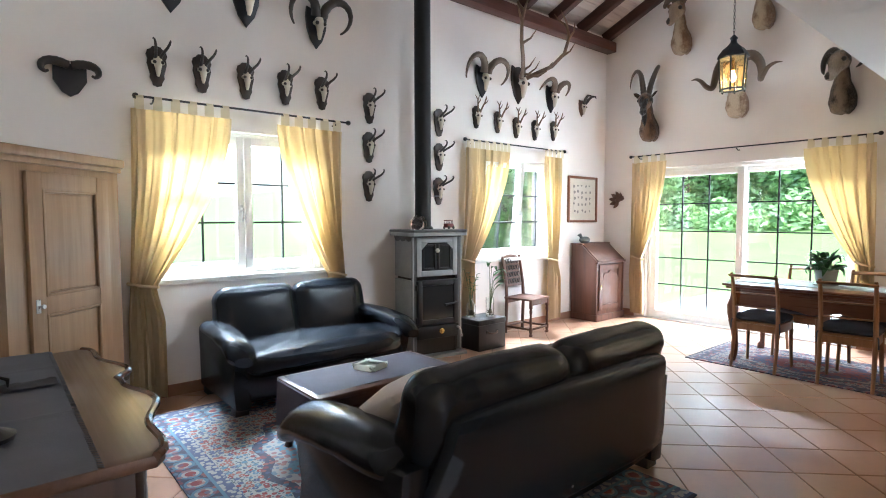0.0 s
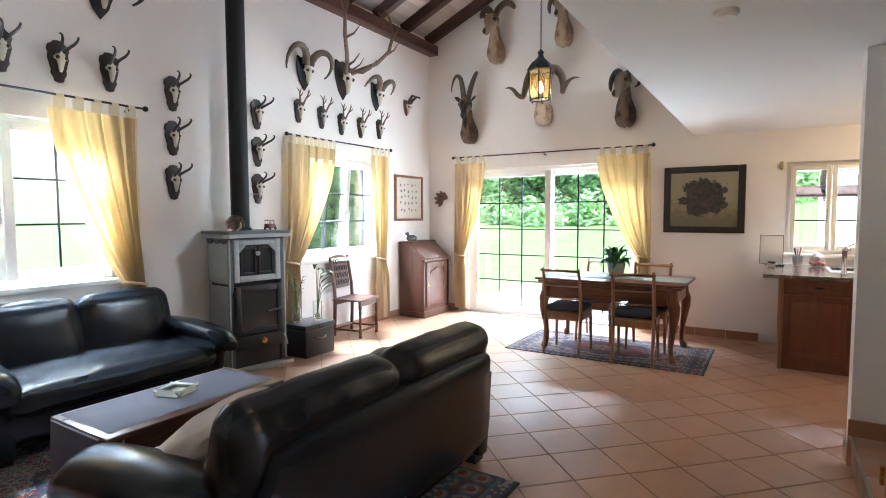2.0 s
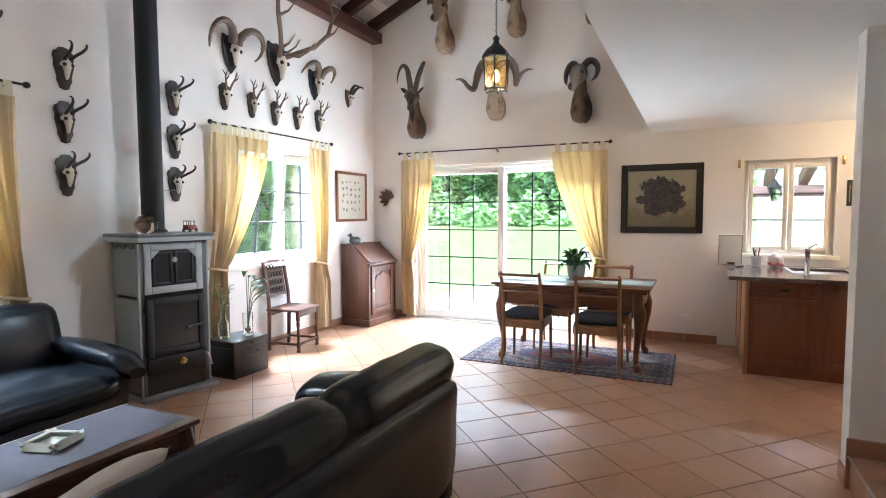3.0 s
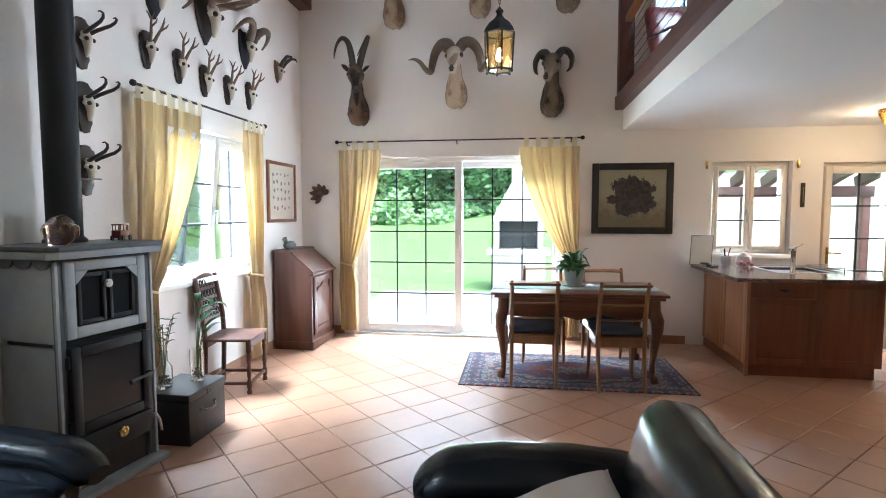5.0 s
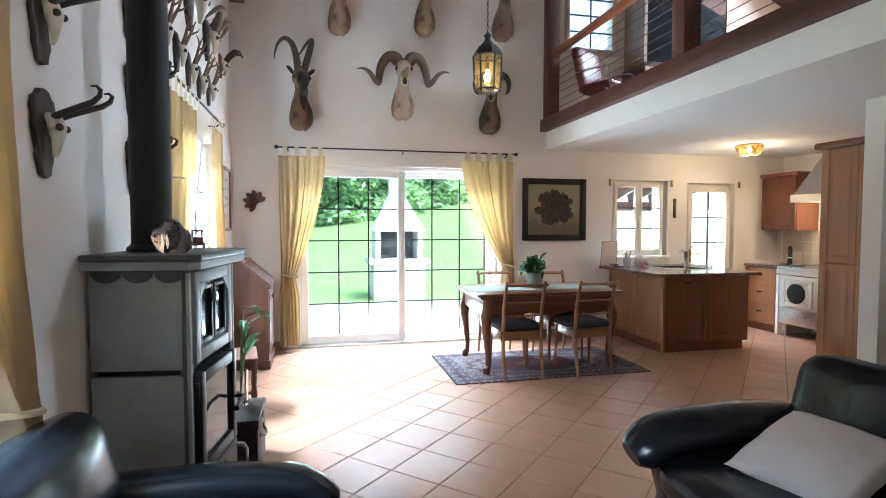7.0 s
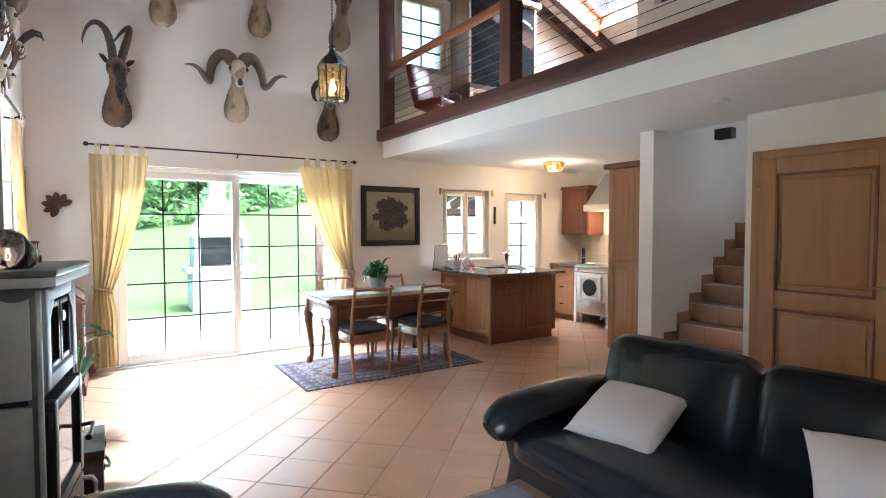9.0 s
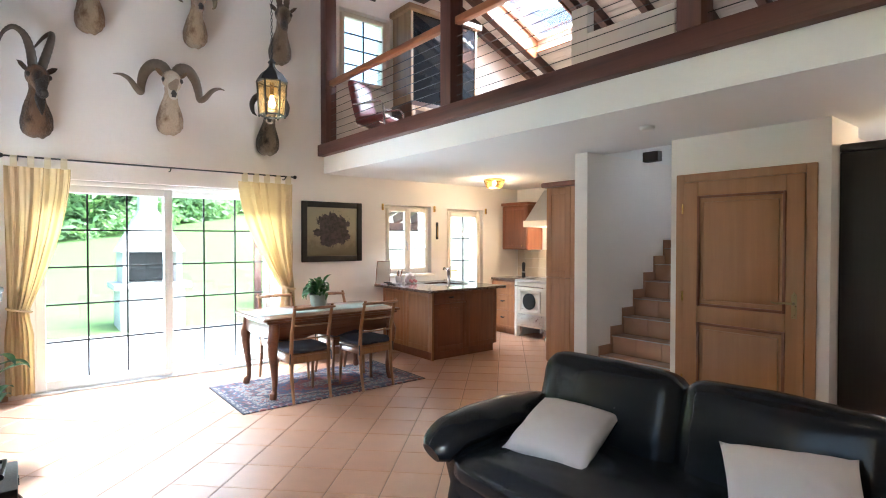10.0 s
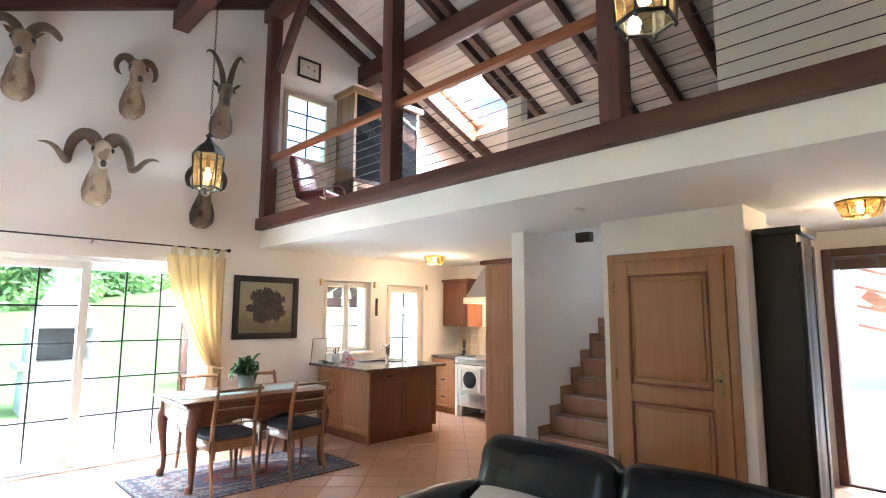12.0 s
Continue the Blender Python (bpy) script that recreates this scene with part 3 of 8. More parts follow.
# skylight
sl = thing("window_skylight", Matrix.Translation(((SKY_X0 + SKY_X1) / 2, (SKY_Y0 + SKY_Y1) / 2, roof((SKY_Y0 + SKY_Y1) / 2))) @ pose(0, 0, 0, math.degrees(math.atan(SLOPE))), "roof window with red-brown lining and grey frame", "window", kind="structure")
hx, hy = (SKY_X1 - SKY_X0) / 2, (SKY_Y1 - SKY_Y0) / 2 / math.cos(math.atan(SLOPE))
for x in (-hx + 0.012, hx - 0.012):
    part("lining", B(x - 0.012, x + 0.012, -hy, hy, -0.15, 0.2), M_RAIL, sl)
for y in (-hy + 0.012, hy - 0.012):
    part("lining", B(-hx + 0.024, hx - 0.024, y - 0.012, y + 0.012, -0.05, 0.2), M_RAIL, sl)
fr = bmesh.new()
for x in (-hx + 0.06, hx - 0.06):
    box(fr, x - 0.035, x + 0.035, -hy + 0.024, hy - 0.024, 0.14, 0.2, 0.005)
for y in (-hy + 0.06, hy - 0.06):
    box(fr, -hx + 0.095, hx - 0.095, y - 0.035, y + 0.035, 0.141, 0.199, 0.005)
part("window_frame", fr, M_PVC, sl)
pn = part("pane", B(-hx + 0.09, hx - 0.09, -hy + 0.09, hy - 0.09, 0.165, 0.171), M_PANE, sl)
pn.visible_shadow = False


# ---- windows ----
def ring(bm, u0, u1, z0, z1, w, y0, y1, bevel=0.006, bottom=None):
    """A rectangular frame in x and z."""
    b = w if bottom is None else bottom
    box(bm, u0, u0 + w, y0, y1, z0, z1, bevel), box(bm, u1 - w, u1, y0, y1, z0, z1, bevel)
    box(bm, u0 + w, u1 - w, y0 + 0.001, y1 - 0.001, z1 - w, z1, bevel)
    box(bm, u0 + w, u1 - w, y0 + 0.001, y1 - 0.001, z0, z0 + b, bevel)
    return bm


def sash(parent, u0, u1, z0, z1, cols, rows, material, m, w=0.065, bottom=None):
    """A glazed sash in x and z with its bars; local y points into the room."""
    s = part("sash", ring(bmesh.new(), u0, u1, z0, z1, w, -0.03, 0.03, bottom=bottom), material, parent, m=m)
    b = w if bottom is None else bottom
    p = part("pane", B(u0 + w - 0.01, u1 - w + 0.01, -0.006, 0.006, z0 + b - 0.01, z1 - w + 0.01), M_PANE, s)
    p.visible_shadow = False
    for i in range(1, cols):
        u = u0 + w + (u1 - u0 - 2 * w) * i / cols
        part("glazing_bar", B(u - 0.008, u + 0.008, -0.010, 0.010, z0 + b, z1 - w), M_LEAD, s)
    for j in range(1, rows):
        z = z0 + b + (z1 - w - z0 - b) * j / rows
        part("glazing_bar", B(u0 + w, u1 - w, -0.011, 0.011, z - 0.008, z + 0.008), M_LEAD, s)
    return s


def casement(name, m, width, z0, z1, label, material, cols=2, rows=3, tilt=0.0, sill=True, handle=True, bar=0.065):
    """A two-leaf window; local x along the wall, local y into the room, origin at the opening's left jamb."""
    w = thing(name, m, label, "window", kind="structure")
    part("window_frame", ring(bmesh.new(), 0, width, z0, z1, 0.055, -0.16, -0.09), material, w)
    mid = width / 2
    sash(w, 0.045, mid - 0.004, z0 + 0.045, z1 - 0.045, cols, rows, material, pose(0, -0.06, 0), bar)
    right = pose(0, -0.055, 0) if not tilt else Matrix.Translation((0, -0.055, z0 + 0.05)) @ pose(0, 0, 0, -tilt) @ Matrix.Translation((0, 0, -z0 - 0.05))
    s = sash(w, mid + 0.004, width - 0.045, z0 + 0.045, z1 - 0.045, cols, rows, material, right, bar)
    if handle:
        h = bmesh.new()
        zc = (z0 + z1) / 2 - 0.05
        box(h, mid + 0.025, mid + 0.045, 0.03, 0.045, zc - 0.035, zc + 0.035, 0.004)
        box(h, mid + 0.027, mid + 0.043, 0.06, 0.075, zc - 0.11, zc + 0.01, 0.005)
        rod(h, (mid + 0.035, 0.04, zc), (mid + 0.035, 0.07, zc), 0.008)
        part("handle", h, M_STEEL, s, "satin steel handle")
    if sill:
        part("window_sill", B(-0.04, width + 0.04, -0.03, 0.045, z0 - 0.045, z0 - 0.002, bevel=0.006), material, w)
        part("outer_sill", B(0, width, -WT, -0.17, z0 - 0.03, z0), M_STEEL, w)
    return w


# local x runs west to east, local y must point south: turn by half a circle
casement("window_1", pose(WIN1[1], YN, 0, 0, 0, 180), WIN1[1] - WIN1[0], WIN1[2], WIN1[3], "white two-leaf window with dark glazing bars", M_PVC)
casement("window_2", pose(WIN2[1], YN, 0, 0, 0, 180), WIN2[1] - WIN2[0], WIN2[2], WIN2[3], "white two-leaf window, one leaf tilted open", M_PVC, tilt=6)
# on the east wall local y points west: turn by a quarter
casement("window_3", pose(XE, KWIN[0], 0, 0, 0, 90), KWIN[1] - KWIN[0], KWIN[2], KWIN[3], "cream two-leaf kitchen window with dark bars", M_CREAM, cols=1, bar=0.045)
gw = thing("window_4", pose(XE, GWIN[0], 0, 0, 0, 90), "cream gallery window with dark glazing bars", "window", kind="structure")
part("window_frame", ring(bmesh.new(), 0, GWIN[1] - GWIN[0], GWIN[2], GWIN[3], 0.055, -0.16, -0.09), M_CREAM, gw)
sash(gw, 0.045, GWIN[1] - GWIN[0] - 0.045, GWIN[2] + 0.045, GWIN[3] - 0.045, 2, 4, M_CREAM, pose(0, -0.06, 0), 0.05)
gd = thing("door_glass", pose(XE, GDOOR[0], 0, 0, 0, 90), "white sliding glass door with dark glazing bars", "glass door", kind="structure")
W = GDOOR[1] - GDOOR[0]
part("door_frame", ring(bmesh.new(), 0, W, 0.0, GDOOR[3], 0.05, -0.22, -0.05, bottom=0.03), M_PVC, gd)
sash(gd, 0.04, W / 2 + 0.03, 0.03, GDOOR[3] - 0.045, 3, 5, M_PVC, pose(0, -0.17, 0), 0.075, 0.085)
s = sash(gd, W / 2 - 0.045, W - 0.04, 0.03, GDOOR[3] - 0.045, 3, 5, M_PVC, pose(0, -0.09, 0), 0.085, 0.095)
h = box(bmesh.new(), W / 2 - 0.02, W / 2 + 0.01, 0.03, 0.055, 0.95, 1.2, 0.006)
part("handle", h, M_PVC, s)
part("threshold", B(0, W, -0.05, 0.02, 0.0, 0.022, bevel=0.004), M_STEEL, gd)
kd = thing("door_kitchen", pose(XE, KDOOR[0], 0, 0, 0, 90), "cream glazed kitchen door with dark bars", "door", kind="structure")
W = KDOOR[1] - KDOOR[0]
part("door_frame", ring(bmesh.new(), 0, W, 0.0, KDOOR[3], 0.05, -0.16, -0.09, bottom=0.03), M_CREAM, kd)
s = sash(kd, 0.04, W - 0.04, 0.03, KDOOR[3] - 0.045, 2, 5, M_CREAM, pose(0, -0.06, 0), 0.07, 0.12)
h = bmesh.new()
box(h, W - 0.10, W - 0.07, 0.03, 0.04, 0.92, 1.10, 0.004)
tube(h, [(W - 0.085, 0.035, 1.04), (W - 0.085, 0.075, 1.04), (W - 0.20, 0.08, 1.035)], 0.009, 8)
part("handle", h, M_BRASS, s, "brass lever handle")
for y in (KWIN[0] - 0.05, KWIN[1] + 0.05, KDOOR[0] - 0.05):
    solo("shutter_stay", B(XE - 0.025, XE, y - 0.012, y + 0.012, 1.94, 2.03, bevel=0.004), M_BRASS, "small brass fitting on the wall beside the window", "fitting")

# skirting of terracotta strips
sk = bmesh.new()
x = XW
while x < XE - 0.02:
    box(sk, x, min(x + 0.325, XE - 0.01), YN - 0.012, YN, 0.0, 0.095, 0.002, 1)
    x += 0.329
solo("baseboard_north", sk, M_TILE_DARK, "terracotta tile skirting", "skirting", "structure")
sk = bmesh.new()
y = -0.02
while y < YN - 0.03:
    if not GDOOR[0] - 0.3 < y < GDOOR[1]:
        box(sk, XE - 0.012, XE, y, y + 0.325, 0.0, 0.095, 0.002, 1)
    y += 0.329
solo("baseboard_east", sk, M_TILE_DARK, "terracotta tile skirting", "skirting", "structure")
sk = bmesh.new()
for x0, x1 in ((3.92, 4.07),):
    box(sk, x0, x1, -0.54, -0.528, 0.0, 0.095, 0.002, 1)
box(sk, 3.908, 3.92, -0.57, -0.528, 0.0, 0.095, 0.002, 1)
solo("baseboard_pier", sk, M_TILE_DARK, "terracotta tile skirting", "skirting", "structure")

# ---- outdoors ----
M_GRASS = plain("meadow_grass", (0.11, 0.19, 0.05), 0.9, 0, 0.3, 0.35, 0.6, 14)
M_TERR = plain("terrace_slabs", (0.44, 0.42, 0.39), 0.85, 0, 0.08, 1.2, 0.2, 30)
M_BARK = plain("bark", (0.11, 0.085, 0.065), 0.9, 0, 0.3, 6, 0.9, 18, (1, 1, 0.3))


def foliage(name, c):
    """Leaves that let part of the light through, each a little different."""
    t = Tree(name)
    isl = t.n("NewGeometry").outputs["Random Per Island"]
    col = t.mix(t.noise(t.coords(), 1.2, 3.0), shade(c, 0.75), shade(c, 1.3))
    col = t.mix(t.math("MULTIPLY", isl, 0.6), col, shade(c, 0.55))
    d = t.n("BsdfDiffuse", {0: col, 1: 0.5})
    tl = t.n("BsdfTranslucent", {0: t.mix(0.5, col, (c[0] * 1.7, c[1] * 1.5, c[2]))})
    gl = t.n("BsdfGlossy", {0: (0.8, 0.85, 0.8), "Roughness": 0.45})
    m = t.n("MixShader", {0: 0.42, 1: d, 2: tl})
    t.put(t.out.inputs[0], t.n("MixShader", {0: 0.06, 1: m, 2: gl}))
    return t.mat


M_FOL = foliage("leaves_fresh", (0.25, 0.42, 0.17))
M_FOL2 = foliage("leaves_dark", (0.18, 0.33, 0.15))
M_CONC = plain("pale_concrete", (0.46, 0.45, 0.43), 0.9, 0, 0.12, 3, 0.4, 30)
M_COPPER = plain("copper_hood", (0.36, 0.22, 0.15), 0.45, 0.6, 0.2, 4, 0.1)
M_OUTW = plaster("outer_render", (0.74, 0.70, 0.56))
# the blue haze of distance is put into the hills' base colour
M_HILL = plain("far_hills", (0.16, 0.22, 0.27), 0.95, 0, 0.12, 0.02, 0.0)


def smooth(a, b, v):
    v = max(0.0, min(1.0, (v - a) / (b - a)))
    return v * v * (3 - 2 * v)


def land(x, y):
    h = -0.16 + smooth(11.5, 34, x) * (1.1 + max(0.0, 7 - y) * 0.16) + smooth(34, 90, x) * 12
    return h - smooth(6.0, 40, y) * 3.5 * (1 - smooth(12, 30, x)) + 0.05 * noise.noise(Vector((x * 0.25, y * 0.25, 0)))


gv, gf = [], []
xs = sorted({-3000.0, -800.0, -200.0, -60.0, -20.0, *[float(v) for v in range(-6, 60, 2)], 75.0, 100.0, 200.0, 800.0, 3000.0})
ys = sorted({-3000.0, -800.0, -200.0, -60.0, *[float(v) for v in range(-30, 60, 3)], 80.0, 200.0, 800.0, 3000.0})
for y in ys:
    for x in xs:
        inside = XW - 1 < x < XE + 1 and YS - 1 < y < YN + 1
        gv.append((x, y, -0.34 if inside else land(x, y)))
for j in range(len(ys) - 1):
    for i in range(len(xs) - 1):
        k = j * len(xs) + i
        gf.append((k, k + 1, k + 1 + len(xs), k + len(xs)))
me = bpy.data.meshes.new("ground")
me.from_pydata(gv, [], gf)
for p in me.polygons:
    p.use_smooth = True
me.materials.append(M_GRASS)
tagged(new("ground", me), "sunlit green lawn rising to a wood", "ground", kind="structure")
ter = bmesh.new()
for i in range(6):
    for j in range(14):
        box(ter, XE + WT + 0.01 + i * 0.6, XE + WT + 0.60 + i * 0.6, -4.0 + j * 0.6, -3.41 + j * 0.6, -0.2, -0.06 + 0.002 * ((i * 3 + j) % 3), 0.006, 1)
solo("terrace", ter, M_TERR, "pale stone slabs outside the glass door", "terrace", "structure")
hv, hf = [], []
for i in range(61):
    x = -900 + i * 40
    for z in (-60, 25 + 24 * noise.noise(Vector((i * 0.11, 0.4, 0))) + 6 * noise.noise(Vector((i * 0.6, 2, 0)))):
        hv.append((x, 900, z))
for i in range(60):
    hf.append((2 * i, 2 * i + 2, 2 * i + 3, 2 * i + 1))
me = bpy.data.meshes.new("backdrop_hills")
me.from_pydata(hv, [], hf)
me.materials.append(M_HILL)
tagged(new("backdrop_hills", me), "hazy blue hills far away", "hills", kind="structure")


def leaf_cloud(seed, n, radii, leaf):
    """A crown of many small leaves, thick in clumps and open between them."""
    rnd = random.Random(seed)
    clumps = []
    for k in range(46):
        a, u = rnd.uniform(0, 2 * math.pi), rnd.uniform(-0.9, 1)
        s = math.sqrt(max(0.05, 1 - u * u)) * rnd.uniform(0.45, 1.0)
        clumps.append(Vector((radii[0] * s * math.cos(a), radii[1] * s * math.sin(a), radii[2] * u * rnd.uniform(0.7, 1))))
    vs, fs = [], []
    for k in range(n):
        c = clumps[rnd.randrange(len(clumps))]
        p = c + Vector((rnd.gauss(0, 1), rnd.gauss(0, 1), rnd.gauss(0, 0.7))) * (0.22 * min(radii))
        a, b = Vector((rnd.gauss(0, 1), rnd.gauss(0, 1), rnd.gauss(0, 0.5))).normalized(), Vector((rnd.gauss(0, 1), rnd.gauss(0, 1), rnd.gauss(0, 1)))
        b = (b - a * b.dot(a)).normalized()
        s = leaf * rnd.uniform(0.6, 1.4)
        i = len(vs)
        vs += [tuple(p - a * s), tuple(p + b * s * 0.45), tuple(p + a * s), tuple(p - b * s * 0.45)]
        fs.append((i, i + 1, i + 2, i + 3))
    me = bpy.data.meshes.new("crown")
    me.from_pydata(vs, [], fs)
    return me


def tree(m, seed, mat, n=6500, height=9.0, label="tall leafy tree at the edge of the wood"):
    t = thing("tree", m, label, "tree", "trees of the wood")
    bm = bmesh.new()
    rnd = random.Random(seed)
    lean = rnd.uniform(-0.3, 0.3)
    tube(bm, [(0, 0, -0.4), (0.1 * lean, 0, height * 0.3), (lean, 0.1, height * 0.62), (lean * 1.6, 0.2, height * 0.85)], [0.2, 0.16, 0.1, 0.03], 8)
    for k in range(6):
        a, z = rnd.uniform(0, 6.28), height * rnd.uniform(0.3, 0.65)
        tube(bm, [(lean * 0.5, 0, z), (lean + 0.9 * math.cos(a), 0.9 * math.sin(a), z + 0.7), (lean + 1.9 * math.cos(a), 1.9 * math.sin(a), z + 1.7)], [0.07, 0.045, 0.015], 6)
    part("trunk", bm, M_BARK, t)
    me = leaf_cloud(seed, n, (height * 0.275, height * 0.275, height * 0.5), 0.2 if height > 6 else 0.11)
    me.materials.append(mat)
    c = new("crown", me)
    c.parent = t
    c.matrix_basis = pose(lean, 0, height * 0.54)
    return t


kinds = [tree(pose(31, 2.5, land(31, 2.5)), 3, M_FOL), tree(pose(33, -3, land(33, -3)), 7, M_FOL2), tree(pose(32, 9, land(32, 9)), 11, M_FOL, height=10.5)]
rnd = random.Random(5)
for k in range(42):
    x, y = 30 + rnd.uniform(0, 14), -14 + (k % 21) * 2.3 + rnd.uniform(-0.8, 0.8)
    x += max(0, -y) * 0.5
    z = land(x, y)
    copy_thing(kinds[k % 3], pose(x, y, z, 0, 0, rnd.uniform(0, 360)))
near = tree(pose(8.6, 9.0, land(8.6, 9.0) - 0.3), 21, M_FOL, 5000, 5.0, "young leafy tree outside the window")
near["group"] = "trees by the window"
copy_thing(near, pose(11.5, 10.5, land(11.5, 10.5) - 0.2, 0, 0, 120))
copy_thing(near, pose(10.0, 11.8, land(10.0, 11.8) - 0.2, 0, 0, 200))


def undergrowth_leaves():
    """Low shrubs crowding along the wood's edge, each a rough mound of leaves."""
    rnd = random.Random(31)
    vs, fs = [], []
    for k in range(90):
        y = -14 + k * 0.5 + rnd.uniform(-0.4, 0.4)
        x = 28.5 + rnd.uniform(0, 3.5) + max(0, -y) * 0.5
        r, h, z = rnd.uniform(0.8, 1.5), rnd.uniform(0.7, 2.2), land(x, y)
        for q in range(260):
            d = Vector((rnd.gauss(0, 1), rnd.gauss(0, 1), abs(rnd.gauss(0, 1)))).normalized() * rnd.uniform(0.6, 1.05)
            p = Vector((x + d.x * r, y + d.y * r, z + d.z * h))
            a = Vector((rnd.gauss(0, 1), rnd.gauss(0, 1), rnd.gauss(0, 0.6))).normalized()
            b = a.orthogonal().normalized()
            s, i = rnd.uniform(0.11, 0.24), len(vs)
            vs += [tuple(p - a * s), tuple(p + b * s * 0.5), tuple(p + a * s), tuple(p - b * s * 0.5)]
            fs.append((i, i + 1, i + 2, i + 3))
    me = bpy.data.meshes.new("undergrowth")
    me.from_pydata(vs, [], fs)
    return me


me = undergrowth_leaves()
me.materials.append(M_FOL)
hedge = new("undergrowth", me)
hedge.matrix_world = pose(0, 0, 0)
tagged(hedge, "green undergrowth along the wood's edge", "undergrowth", kind="stuff")

bbq = thing("garden_fireplace", pose(12.4, 1.85, land(12.4, 1.85)), "pale concrete garden fireplace with tapering hood", "barbecue")
part("base", B(-0.42, 0.42, -0.55, 0.55, -0.1, 0.75, bevel=0.02), M_CONC, bbq)
part("hearth_slab", B(-0.52, 0.5, -0.65, 0.65, 0.752, 0.86, bevel=0.015), M_CONC, bbq)
for y in (-0.5, 0.4):
    part("cheek", B(-0.4, 0.42, y, y + 0.1, 0.862, 1.45, bevel=0.01), M_CONC, bbq)
part("fire_back", B(0.3, 0.42, -0.398, 0.398, 0.862, 1.45), M_IRON, bbq, "black back of the hearth")
hood = bmesh.new()
lo = [hood.verts.new((x, y, 1.452)) for x, y in ((-0.45, -0.55), (0.45, -0.55), (0.45, 0.55), (-0.45, 0.55))]
hi = [hood.verts.new((x, y, 2.25)) for x, y in ((0.0, -0.15), (0.3, -0.15), (0.3, 0.15), (0.0, 0.15))]
hood.faces.new(lo), hood.faces.new(hi)
for i in range(4):
    hood.faces.new((lo[i], lo[(i + 1) % 4], hi[(i + 1) % 4], hi[i]))
part("hood", hood, M_CONC, bbq)
part("flue", B(0.0, 0.3, -0.15, 0.15, 2.252, 3.1, bevel=0.01), M_CONC, bbq)
# covered terrace outside the kitchen
can = thing("terrace_roof", pose(XE + WT, 0, 0), "brown timber terrace roof with pale boards", "canopy")
for i in range(9):
    y = 0.15 - i * 0.48
    part("rafter", beam_between(bmesh.new(), (0.0, y, 2.90), (3.2, y, 1.96), 0.12, 0.18), M_BEAM_Y, can)
bd = bmesh.new()
for i in range(16):
    beam_between(bd, (0.1 + i * 0.195, -3.9, 2.99 - i * 0.0573), (0.1 + i * 0.195, 0.5, 2.99 - i * 0.0573), 0.185, 0.02, 0.0)
part("boards", bd, M_BOARD, can, "pale limewashed boards")
part("front_beam", B(3.1, 3.26, -3.9, 0.45, 1.72, 1.9, bevel=0.01), M_BEAM_Y, can)
for y in (-3.8, -1.95, 0.35):
    part("post", B(3.12, 3.24, y - 0.06, y + 0.06, -0.1, 1.72, bevel=0.01), M_BEAM_Z, can)
shed = solo("garden_shed", B(13.2, 13.5, -7.5, -0.9, -0.5, 2.3), M_OUTW, "cream rendered outbuilding wall", "building", "structure")
lan = thing("outdoor_lantern", pose(9.2, -0.75, 1.62), "small black lantern hanging under the terrace roof", "lantern")
part("glass", lathe(bmesh.new(), [(0.05, 0.0), (0.085, 0.18)], 6), M_VASE, lan)
part("cap", lathe(bmesh.new(), [(0.11, 0.18), (0.05, 0.25), (0.02, 0.30)], 6), M_IRON, lan)
part("hanger", rod(bmesh.new(), (0, 0, 0.3), (0, 0, 0.98), 0.006), M_IRON, lan)

